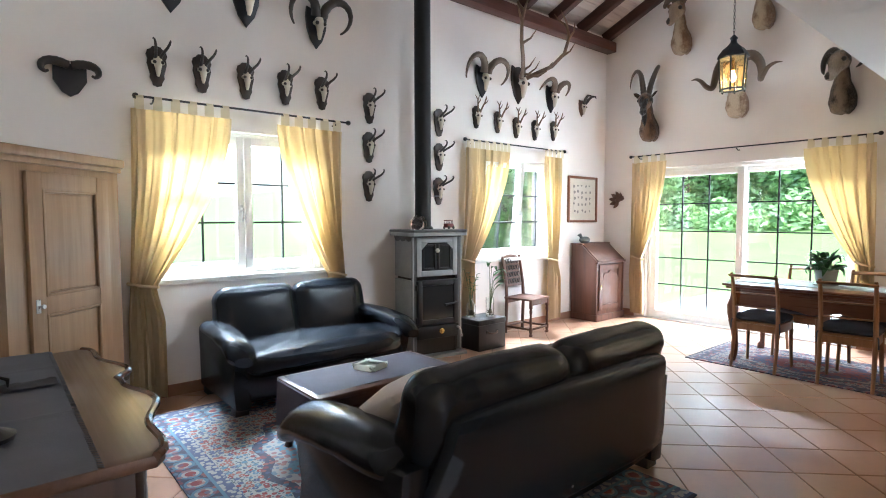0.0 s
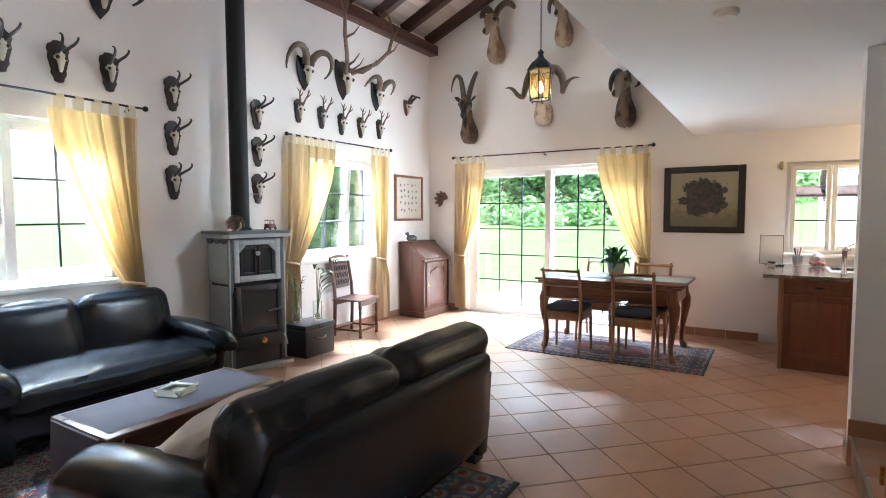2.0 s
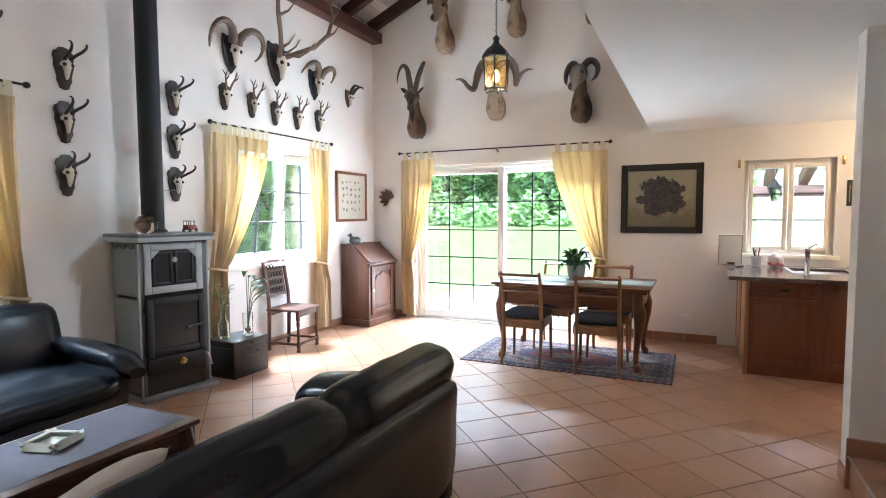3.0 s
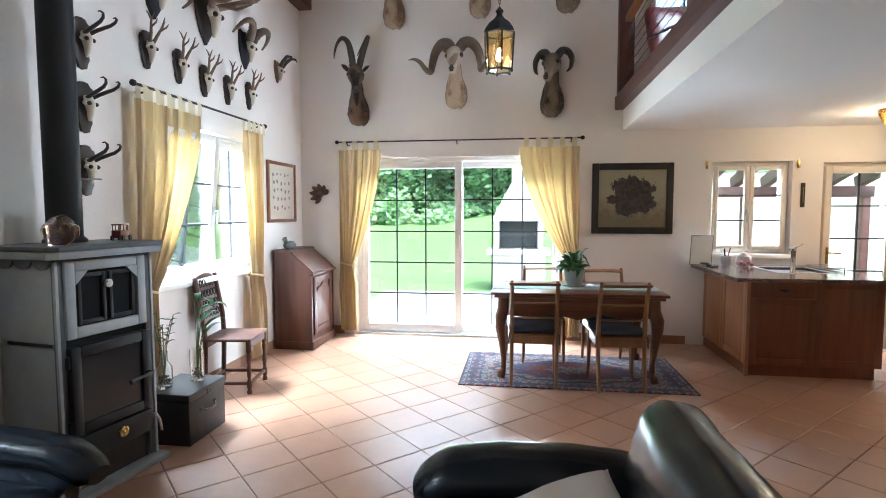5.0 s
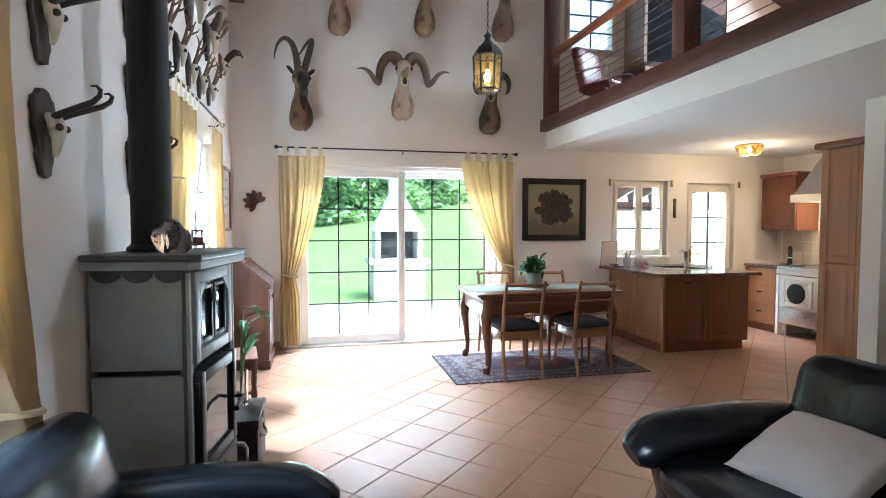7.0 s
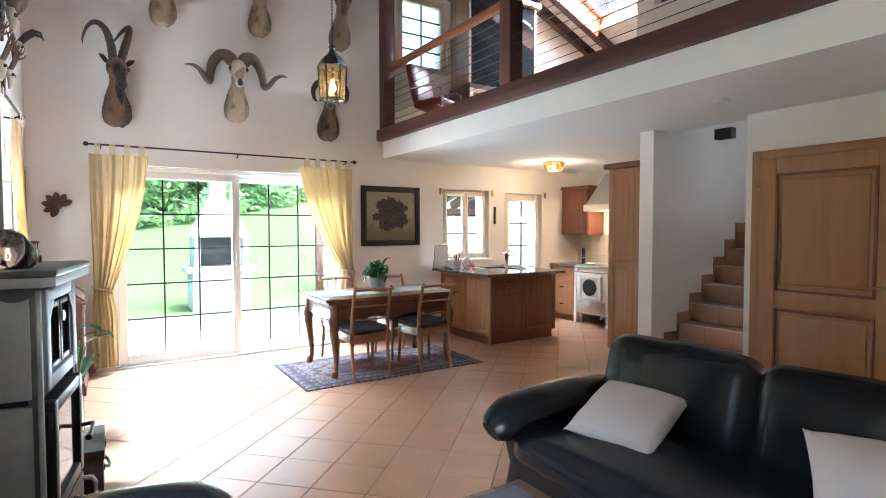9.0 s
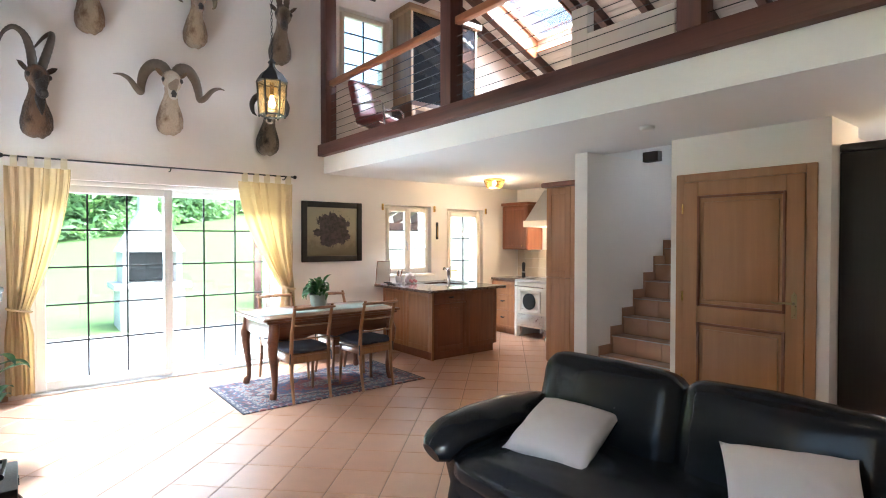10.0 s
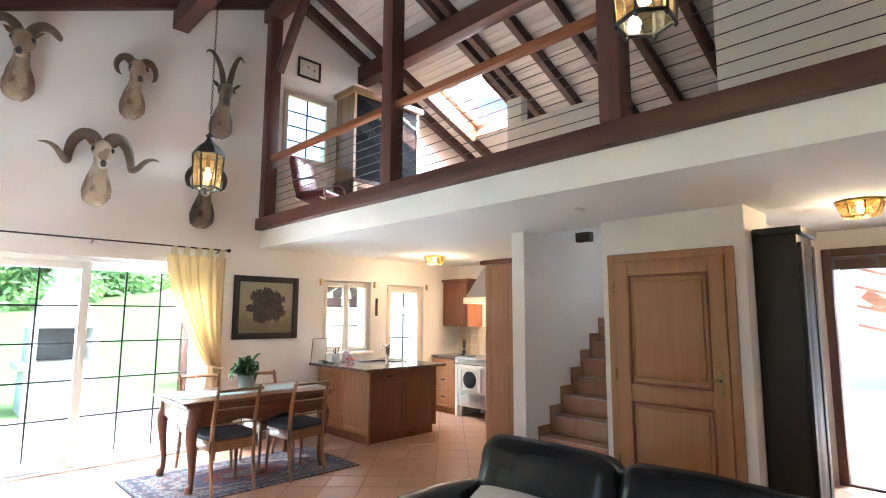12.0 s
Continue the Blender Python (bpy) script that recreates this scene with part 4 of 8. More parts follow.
# ---- curtains and rods ----
M_TAB = plain("cream_tab_cloth", (0.66, 0.58, 0.42), 0.85, 0, 0.08, 8, 0.2, 200)
def curtain(m, top, tie, foot, z_top, z_tie, z_foot, label, folds=9, seed=1.0):
    """A tab-top curtain drawn to one side: spans top=(u0, u1), tie, foot along local x; local y into the room."""
    c = thing("curtain", m, label, "curtain", "saffron curtains")
    nu, nv = folds * 8, 44
    bm = bmesh.new()
    grid = []
    for j in range(nv + 1):
        v = j / nv
        z = z_top + (z_foot - z_top) * v
        if z > z_tie:
            k = (z_top - z) / (z_top - z_tie)
            s = k ** 1.7
            a, b = top[0] + (tie[0] - top[0]) * s, top[1] + (tie[1] - top[1]) * s
        else:
            k = (z_tie - z) / max(0.01, z_tie - z_foot)
            s = smooth(0, 0.35, k)
            a, b = tie[0] + (foot[0] - tie[0]) * s, tie[1] + (foot[1] - tie[1]) * s
        wide = abs(b - a)
        amp = min(0.05, 0.020 + 0.030 * (1 - wide / abs(top[1] - top[0])))
        row = []
        for i in range(nu + 1):
            u = i / nu
            ph = 2 * math.pi * folds * 0.62 * u + 3.2 * noise.noise(Vector((u * 3.1, v * 1.1, seed)))
            d = amp * math.sin(ph) * (0.55 + 0.9 * abs(noise.noise(Vector((u * 4.3, v * 0.8, seed + 9))))) + 0.35 * amp * math.sin(2.3 * ph + 5 * v) + 0.012 * noise.noise(Vector((u * 9, v * 4, seed + 4)))
            sag = 0.03 * math.sin(math.pi * u) * (1 if z > z_tie else 0) * k
            row.append(bm.verts.new((a + (b - a) * u + 0.010 * math.cos(ph), 0.055 + d, z - sag)))
        grid.append(row)
    for r0, r1 in zip(grid, grid[1:]):
        for i in range(nu):
            bm.faces.new((r0[i], r0[i + 1], r1[i + 1], r1[i]))
    part("cloth", bm, M_CURT, c)
    n_tab = max(4, int(abs(top[1] - top[0]) / 0.115))
    tab = None
    for i in range(n_tab):
        u = top[0] + (top[1] - top[0]) * (i + 0.5) / n_tab
        if tab is None:
            g = bmesh.new()
            w = 0.026
            prof = [(0.03, -0.01), (0.03, 0.075), (0.045, 0.098), (0.075, 0.098), (0.09, 0.075), (0.09, -0.01)]
            vs = [[g.verts.new((x, y, z)) for y, z in prof] for x in (-w, w)]
            for q in range(len(prof) - 1):
                g.faces.new((vs[0][q], vs[1][q], vs[1][q + 1], vs[0][q + 1]))
            tab = part("tab", g, M_TAB, c, m=pose(u, 0, z_top))
        else:
            again(tab, pose(u, 0, z_top))
    g = bmesh.new()
    pts = [((tie[0] + tie[1]) / 2 + (abs(tie[1] - tie[0]) / 2 + 0.012) * math.cos(a), 0.055 + 0.062 * math.sin(a), z_tie + 0.02 * math.cos(a)) for a in (2 * math.pi * q / 16 for q in range(17))]
    tube(g, pts, 0.012, 6, cap=False)
    part("tieback", g, M_CURT, c)
    return c


def curtain_rod(m, length, brackets, label="thin black iron curtain rod with ball ends"):
    r = thing("curtain_rod", m, label, "curtain rod", "curtain rods")
    part("bar", rod(bmesh.new(), (0, 0.06, 0), (length, 0.06, 0), 0.009, 10), M_IRON, r)
    for x in (0, length):
        part("finial", lathe(bmesh.new(), [(0.0, -0.024), (0.018, -0.016), (0.024, 0), (0.018, 0.016), (0.0, 0.024)], 12, (x, 0.06, 0)), M_IRON, r)
    for x in brackets:
        part("bracket", tube(bmesh.new(), [(x, -0.035, -0.03), (x, 0.02, -0.035), (x, 0.06, -0.012)], 0.007, 6), M_IRON, r)
    return r


ROD_Z = 2.34
NW = lambda x: pose(x, YN - 0.04, 0, 0, 0, 180)
# on the north wall local x runs west
curtain_rod(pose(2.66, YN - 0.04, ROD_Z, 0, 0, 180), 1.80, (0.12, 1.68))
curtain_rod(pose(6.02, YN - 0.04, ROD_Z - 0.01, 0, 0, 180), 1.84, (0.12, 1.70))
curtain_rod(pose(XE - 0.04, 1.14, 2.295, 0, 0, 90), 2.82, (0.12, 1.40, 2.70))
curtain(NW(2.62), (1.05, 1.80), (1.66, 1.84), (1.60, 1.86), ROD_Z - 0.09, 0.92, 0.03, "saffron tab-top curtain tied back beside the window", 9, 1.0)
curtain(NW(2.62), (0.02, 0.66), (0.02, 0.18), (0.0, 0.2), ROD_Z - 0.09, 0.90, 0.25, "saffron tab-top curtain gathered behind the sofa", 8, 2.0)
curtain(NW(6.00), (1.06, 1.80), (1.70, 1.86), (1.68, 1.90), ROD_Z - 0.10, 0.93, 0.03, "saffron tab-top curtain beside the stove", 9, 3.0)
curtain(NW(6.00), (0.02, 0.38), (0.14, 0.28), (0.06, 0.32), ROD_Z - 0.10, 0.86, 0.06, "saffron tab-top curtain tied back by the desk", 6, 4.0)
EW = lambda y: pose(XE - 0.04, y, 0, 0, 0, 90)
curtain(EW(1.14), (2.28, 2.79), (2.62, 2.78), (2.58, 2.80), 2.205, 0.86, 0.06, "saffron tab-top curtain tied back by the glass door", 8, 5.0)
curtain(EW(1.14), (0.02, 0.68), (0.02, 0.16), (0.0, 0.2), 2.205, 0.93, 0.06, "saffron tab-top curtain tied back behind the table", 8, 6.0)


# ---- lounge ----
def sofa(m, width, label, lean=0.07):
    """Two-seat sofa; origin on the floor at its middle, back towards local +y."""
    s = thing("sofa", m, label, "sofa", "sofas")
    w = width / 2
    base = bmesh.new()
    cushion(base, width - 0.26, 0.80, 0.24, 0.05, 0.0, 0.004, 7, pose(0, 0.02, 0.19), 1)
    part("base", base, M_LEATHER, s)
    back = bmesh.new()
    cushion(back, width - 0.22, 0.15, 0.60, 0.06, 0.01, 0.003, 10, pose(0, 0.355 + lean, 0.42, -10), 2)
    for v in back.verts:
        v.co.x *= 1.0 - 0.17 * smooth(0.15, 0.75, v.co.z)
    part("back_panel", back, M_LEATHER, s)
    seat = bmesh.new()
    cushion(seat, width - 0.34, 0.76, 0.17, 0.075, 0.028, 0.010, 16, pose(0, -0.06, 0.36, 2), 3, 7)
    part("seat_cushion", seat, M_LEATHER, s)
    c = bmesh.new()
    cw = (width - 0.34) / 2
    cushion(c, cw, 0.22, 0.49, 0.085, 0.022, 0.008, 17, pose(-cw / 2, 0.275 + lean, 0.60, -14), 4, 6)
    part("back_cushion", c, M_LEATHER, s)
    c = bmesh.new()
    cushion(c, cw, 0.22, 0.49, 0.085, 0.022, 0.008, 17, pose(cw / 2, 0.275 + lean, 0.60, -14), 8, 6)
    part("back_cushion", c, M_LEATHER, s)
    for sx in (-1, 1):
        a = bmesh.new()
        n = 26
        pts, rr = [], []
        for i in range(n + 1):
            t = i / n
            y = 0.36 - 0.86 * t
            z = 0.525 - 0.05 * t + 0.03 * math.sin(math.pi * t) - 0.055 * smooth(0.82, 1.0, t)
            x = sx * (w - 0.16 + 0.05 * t)
            pts.append((x, y, z))
            rr.append(0.122 * (0.55 + 0.45 * math.sqrt(max(0.0, 1 - (2 * t - 1) ** 6))) * (1 + 0.04 * noise.noise(Vector((t * 7, sx, 1)))))
        tube(a, pts, rr, 20, 0.58)
        part("armrest", a, M_LEATHER, s)
        p = bmesh.new()
        prism(p, [(-0.40, 0.055), (0.42, 0.055), (0.45, 0.54), (-0.20, 0.49), (-0.42, 0.47), (-0.46, 0.42), (-0.40, 0.36), (-0.36, 0.22)], 0.13, Matrix.Translation((sx * (w - 0.14) + 0.065, 0, 0)) @ pose(0, 0, 0, 0, 0, 90), 0.03)
        part("side_panel", p, M_LEATHER, s)
        for y in (-0.31, 0.34):
            part("foot", B(sx * (w - 0.14) - 0.05, sx * (w - 0.14) + 0.05, y - 0.05, y + 0.05, 0.0, 0.06, bevel=0.006), M_EBONY, s)
    return s


sofa(pose(2.03, 3.96, 0.012, 0, 0, 0), 1.68, "black leather two-seat sofa under the window", 0.0)
sofa(pose(1.96, 1.69, 0.012, 0, 0, 180), 2.0, "black leather two-seat sofa with a pale cushion")
pl = bmesh.new()
n = 30
sheets = []
for side in (1, -1):
    rows_p = []
    for j in range(n + 1):
        row = []
        for i in range(n + 1):
            u, v = 2 * i / n - 1, 2 * j / n - 1
            pinch = 1 - 0.09 * (1 - u * u * v * v) * (abs(u) ** 6 + abs(v) ** 6)
            h = 0.085 * ((1 - u * u) * (1 - v * v)) ** 0.42 * (1 + 0.10 * noise.noise(Vector((u * 2.2, v * 2.2, side)))) + 0.005 * noise.noise(Vector((u * 7 + v * 3, v * 2.5, side))) * (1 - abs(u * v))
            row.append(pl.verts.new((0.225 * u * pinch, 0.225 * v * pinch, side * max(0.001, h))))
        rows_p.append(row)
    sheets.append(rows_p)
    for a, b in zip(rows_p, rows_p[1:]):
        for i in range(n):
            pl.faces.new((a[i], a[i + 1], b[i + 1], b[i]))
bmesh.ops.remove_doubles(pl, verts=pl.verts, dist=0.0045)
pl2 = pl.copy()
ux, vx = Vector((-0.982, -0.185, -0.023)), Vector((0.164, -0.918, 0.360))
wx = ux.cross(vx).normalized()
if wx.z < 0:
    wx = -wx
vx = wx.cross(ux)
pm = Matrix((ux, vx, wx)).transposed().to_4x4()
pm.translation = (2.417, 1.685, 0.550)
solo("scatter_cushion", pl, M_PILLOW, "pale lilac-grey cotton cushion on the black sofa", "cushion", m=pm, group="scatter cushions")
pm2 = Matrix.Translation((1.36, 1.74, 0.60)) @ pose(0, 0, 0, 0, 0, 28) @ pose(0, 0, 0, -36)
solo("scatter_cushion", pl2, M_PILLOW, "pale lilac-grey cotton cushion against the sofa arm", "cushion", m=pm2, group="scatter cushions")

tb = thing("coffee_table", pose(1.84, 2.69, 0.012), "low walnut coffee table on curved legs", "table")
part("tabletop", B(-0.52, 0.52, -0.275, 0.275, 0.405, 0.435, bevel=0.01), M_WALNUT_X, tb)
for y in (-0.24, 0.22):
    part("apron", B(-0.44, 0.44, y, y + 0.02, 0.30, 0.405), M_WALNUT_X, tb)
for x in (-0.46, 0.44):
    part("apron", B(x, x + 0.02, -0.22, 0.22, 0.30, 0.405), M_WALNUT_X, tb)
lg = tube(bmesh.new(), [(0, 0, 0.405), (0.012, 0, 0.33), (0.022, 0, 0.25), (0.006, 0, 0.14), (-0.004, 0, 0.06), (0.012, 0, 0.0)], [0.042, 0.044, 0.036, 0.024, 0.02, 0.028], 10)
leg = part("leg", lg, M_WALNUT, tb, m=pose(0.46, -0.22, 0, 0, 0, -45))
for x, y, a in ((0.46, 0.22, 45), (-0.46, 0.22, 135), (-0.46, -0.22, 225)):
    again(leg, pose(x, y, 0, 0, 0, a))
rn = bmesh.new()
xs_r = [-0.56, -0.555, -0.545] + [-0.53 + 1.06 * i / 20 for i in range(21)] + [0.545, 0.555, 0.56]
rows_r = []
for x in xs_r:
    row = []
    for j in range(13):
        y = -0.215 + 0.46 * j / 12
        over = max(0.0, abs(x) - 0.528)
        z = 0.4385 + 0.0025 * noise.noise(Vector((x * 7, y * 7, 0.3))) if over == 0 else 0.4385 - over * 9
        row.append(rn.verts.new((math.copysign(min(abs(x), 0.53 + over * 0.3), x), y, z)))
    rows_r.append(row)
for a, b in zip(rows_r, rows_r[1:]):
    for j in range(12):
        rn.faces.new((a[j], a[j + 1], b[j + 1], b[j]))
solo("table_runner", rn, M_LINEN, "slate grey linen runner over the coffee table", "runner", m=pose(1.84, 2.69, 0.012))
at = thing("ashtray", pose(1.86, 2.74, 0.4535, 0, 0, 20), "square pale green ceramic ashtray on the runner", "ashtray")
dish = bmesh.new()
for s0, s1, z0, z1 in ((0.065, 0.065, 0, 0.008),):
    box(dish, -s0, s0, -s1, s1, z0, z1, 0.002)
for a in range(4):
    merge(dish, prism(bmesh.new(), [(-0.066, 0.004), (0.066, 0.004), (0.095, 0.04), (-0.095, 0.04)], 0.012), pose(0, 0, 0, 0, 0, 90 * a) @ Matrix.Translation((0, -0.092, 0)) @ pose(0, 0, 0, -32))
part("dish", dish, M_CERAM, at)

# rugs
RUG_A = rug("lounge_rug", 1.18, 1.52, (0.36, 0.35, 0.33), (0.03, 0.035, 0.07), [(0.24, 0.03, 0.03), (0.08, 0.19, 0.27), (0.32, 0.09, 0.06), (0.06, 0.09, 0.18), (0.06, 0.09, 0.10)], (0.55, 0.85))
RUG_B = rug("dining_rug", 0.60, 0.98, (0.27, 0.24, 0.22), (0.02, 0.025, 0.045), [(0.20, 0.03, 0.03), (0.035, 0.05, 0.11), (0.26, 0.07, 0.055), (0.05, 0.055, 0.08), (0.04, 0.05, 0.09)], (0.34, 0.66))


def rug_mesh(hx, hy):
    bm = bmesh.new()
    g = [[bm.verts.new((-hx + 2 * hx * i / 24, -hy + 2 * hy * j / 32, 0.010 + 0.0015 * noise.noise(Vector((i * 0.4, j * 0.4, hx))))) for i in range(25)] for j in range(33)]
    for a, b in zip(g, g[1:]):
        for i in range(24):
            bm.faces.new((a[i], a[i + 1], b[i + 1], b[i]))
    r = [bm.verts.new((x * hx, y * hy, 0.001)) for x, y in ((-1, -1), (1, -1), (1, 1), (-1, 1))]
    bm.faces.new(r)
    for (a, b), row in (((0, 1), g[0]), ((3, 2), g[-1]), ((0, 3), [q[0] for q in g]), ((1, 2), [q[-1] for q in g])):
        bm.faces.new([r[a], *row, r[b]])
    return bm


solo("rug", rug_mesh(1.0, 1.52), RUG_A, "large patterned red, blue and ivory oriental rug", "rug", m=pose(1.72, 2.52, 0.0))
solo("rug", rug_mesh(0.54, 0.98), RUG_B, "oriental rug with red medallion under the table", "rug", m=pose(5.91, 1.345, 0.0))

# soapstone stove with its flue
st = thing("stove", pose(3.51, 4.19, 0, 0, 0, -8.5), "grey soapstone wood stove with black iron doors", "stove")
x0, x1, y0, y1 = -0.295, 0.275, -0.20, 0.20
part("plinth", B(x0 - 0.01, x1 + 0.05, y0 - 0.05, y1, 0.0, 0.035, bevel=0.006), M_SOAP, st)
part("body", B(x0 + 0.03, x1 - 0.03, y0 + 0.04, y1 - 0.01, 0.035, 1.255), M_IRON, st)
for z0, z1 in ((0.06, 0.80), (0.825, 1.235)):
    for xa, xb in ((x0, x0 + 0.03), (x1 - 0.03, x1)):
        part("stone_panel", B(xa, xb, y0 + 0.03, y1, z0, z1, bevel=0.006), M_SOAP, st)
for xa in (x0 + 0.002, x1 - 0.045):
    part("corner_post", B(xa, xa + 0.043, y0 + 0.004, y0 + 0.045, 0.05, 1.235, bevel=0.006), M_SOAP_D, st)
for xa in (x0 - 0.006, x1 - 0.012):
    part("edge_strip", B(xa, xa + 0.018, y0 - 0.004, y0 + 0.014, 0.045, 1.235, bevel=0.004), M_SOAP, st)
top = bmesh.new()
plan(top, [(x0 - 0.06, y1), (x0 - 0.06, y0 - 0.02), (x0 - 0.02, y0 - 0.06), (x1 + 0.03, y0 - 0.06), (x1 + 0.07, y0 - 0.02), (x1 + 0.07, y1)], 1.285, 1.312, 0.008)
part("top_slab", top, M_SOAP_D, st)
top = bmesh.new()
plan(top, [(x0 - 0.055, y1), (x0 - 0.055, y0 - 0.018), (x0 - 0.018, y0 - 0.055), (x1 + 0.028, y0 - 0.055), (x1 + 0.065, y0 - 0.018), (x1 + 0.065, y1)], 1.248, 1.284, 0.004)
part("top_rim", top, M_SOAP, st)
for xa in (x0 - 0.012, x1 + 0.001):
    sc = bmesh.new()
    lower = []
    for k in range(3):
        cx = 0.125 - k * 0.125
        lower += [(cx + 0.058 * math.cos(a), 1.235 - 0.042 * math.sin(a)) for a in (math.pi * q / 8 for q in range(9))]
    prism(sc, [(-0.19, 1.248), *[(p[0], p[1]) for p in lower[::-1]], (0.195, 1.248)], 0.011, Matrix.Translation((xa + 0.011, 0, 0)) @ pose(0, 0, 0, 0, 0, 90))
    part("scalloped_trim", sc, M_SOAP_D, st)
# bake niche in its stone surround
sur = bmesh.new()
ring(sur, -0.255, 0.225, 0.84, 1.235, 0.055, y0 - 0.012, y0 + 0.04, 0.006)
for sx, ox in ((1, -0.20), (-1, 0.17)):
    prism(sur, [(ox, 1.18), (ox + sx * 0.07, 1.18), (ox, 1.11)], 0.05, Matrix.Translation((0, y0 - 0.011, 0)))
part("niche_surround", sur, M_SOAP, st)
part("niche_back", B(-0.20, 0.17, y0 + 0.012, y0 + 0.03, 0.893, 1.182), M_OVEN_GLASS, st)
nd = bmesh.new()
for xa, xb in ((-0.185, -0.025), (-0.005, 0.155)):
    ring(nd, xa, xb, 0.905, 1.165, 0.02, y0 - 0.004, y0 + 0.011, 0.003)
nd_p = part("niche_door", nd, M_IRON, st)
part("thermometer", lathe(bmesh.new(), [(0.022, 0.0), (0.022, 0.012), (0.016, 0.014)], 16), M_STEEL, nd_p, "round steel thermometer", pose(-0.015, y0 - 0.006, 1.10, 90))
fd = bmesh.new()
ring(fd, -0.255, 0.225, 0.345, 0.80, 0.055, y0 - 0.03, y0 + 0.03, 0.008)
fd_p = part("fire_door", fd, M_IRON, st)
part("fire_glass", B(-0.20, 0.17, y0 - 0.012, y0 - 0.004, 0.40, 0.745), M_OVEN_GLASS, fd_p, "dark heat-proof glass")
hd = bmesh.new()
tube(hd, [(0.19, y0 - 0.03, 0.56), (0.19, y0 - 0.075, 0.565)], 0.009, 8)
tube(hd, [(0.19, y0 - 0.075, 0.565), (0.11, y0 - 0.085, 0.56), (0.03, y0 - 0.085, 0.55)], [0.01, 0.008, 0.014], 8)
part("door_handle", hd, M_IRON, fd_p, "black iron handle with a knob")
for z in (0.40, 0.73):
    part("hinge", rod(bmesh.new(), (-0.262, y0 - 0.012, z - 0.03), (-0.262, y0 - 0.012, z + 0.03), 0.011, 8), M_IRON, fd_p)
ash = part("ash_door", B(-0.255, 0.225, y0 - 0.028, y0 + 0.03, 0.205, 0.335, bevel=0.007), M_IRON, st)
part("air_wheel", lathe(bmesh.new(), [(0.030, 0.0), (0.030, 0.010), (0.022, 0.013), (0.012, 0.010), (0.008, 0.02)], 20), M_BRASS, ash, "round brass air wheel", pose(0.02, y0 - 0.028, 0.275, 90))
hd = bmesh.new()
tube(hd, [(0.215, y0 - 0.025, 0.30), (0.215, y0 - 0.06, 0.30), (0.225, y0 - 0.075, 0.27), (0.245, y0 - 0.07, 0.20)], [0.012, 0.012, 0.009, 0.007], 8)
part("ash_handle", hd, M_STEEL, ash, "curved steel handle")
part("wood_bay", B(-0.25, 0.22, y0 + 0.03, y0 + 0.038, 0.045, 0.195), M_EBONY, st)
fl = bmesh.new()
lathe(fl, [(0.085, 1.313), (0.085, 4.62)], 24, (-0.03, 0.06, 0))
part("flue_pipe", fl, M_PIPE, st, "matt black flue pipe")
part("flue_collar", lathe(bmesh.new(), [(0.105, 1.313), (0.105, 1.328), (0.088, 1.345)], 24, (-0.03, 0.06, 0)), M_IRON, st)
part("damper_rod", rod(bmesh.new(), (0.03, 0.02, 1.66), (0.13, -0.03, 1.66), 0.004, 6), M_STEEL, st)
geode = bmesh.new()
cushion(geode, 0.20, 0.11, 0.135, 0.055, 0.02, 0.022, 7, None, 3, 9)
solo("glass_geode", geode, solid_glass("rose_crystal", (0.93, 0.72, 0.68), 0.08), "clear rosy crystal lump on the stove top", "ornament", m=pose(3.34, 4.13, 1.372, 0, 0, 20))
car = thing("toy_bus", pose(3.72, 4.11, 1.3125, 0, 0, 15), "small dark red tin toy bus on the stove", "toy")
M_RED = plain("oxblood_enamel", (0.16, 0.02, 0.018), 0.35, 0, 0.15, 20, 0.05)
part("body", B(-0.055, 0.055, -0.026, 0.026, 0.016, 0.06, bevel=0.005), M_RED, car)
part("roof", B(-0.05, 0.045, -0.027, 0.027, 0.088, 0.096, bevel=0.002), M_RED, car)
part("bonnet", B(0.055, 0.082, -0.018, 0.018, 0.018, 0.048, bevel=0.005), M_RED, car)
for x in (-0.045, -0.01, 0.025, 0.04):
    for y in (-0.023, 0.021):
        part("pillar", B(x, x + 0.003, y, y + 0.003, 0.059, 0.089), M_IRON, car)
wh = part("wheel", lathe(bmesh.new(), [(0.016, -0.004), (0.017, 0.0), (0.016, 0.004)], 14), M_IRON, car, m=pose(-0.035, -0.03, 0.0165, 90))
for x, y in ((-0.035, 0.03), (0.05, -0.03), (0.05, 0.03)):
    again(wh, pose(x, y, 0.0165, 90))

# chest and plants
ch = thing("chest", pose(4.13, 4.02, 0), "small black wooden chest with leather handles", "chest")
part("body", B(-0.205, 0.205, -0.165, 0.165, 0.0, 0.275, bevel=0.006), M_EBONY, ch)
part("lid", B(-0.212, 0.212, -0.172, 0.172, 0.278, 0.335, bevel=0.008), M_EBONY, ch)
part("handle", tube(bmesh.new(), [(-0.075, -0.166, 0.20), (-0.05, -0.185, 0.185), (0, -0.192, 0.178), (0.05, -0.185, 0.185), (0.075, -0.166, 0.20)], 0.008, 8), M_WALNUT, ch, "brown leather handle")
for x in (-0.08, 0.08):
    part("handle_mount", B(x - 0.015, x + 0.015, -0.171, -0.165, 0.185, 0.215, bevel=0.002), M_IRON, ch)
part("lock_plate", B(-0.02, 0.02, -0.1765, -0.172, 0.282, 0.318), M_IRON, ch)


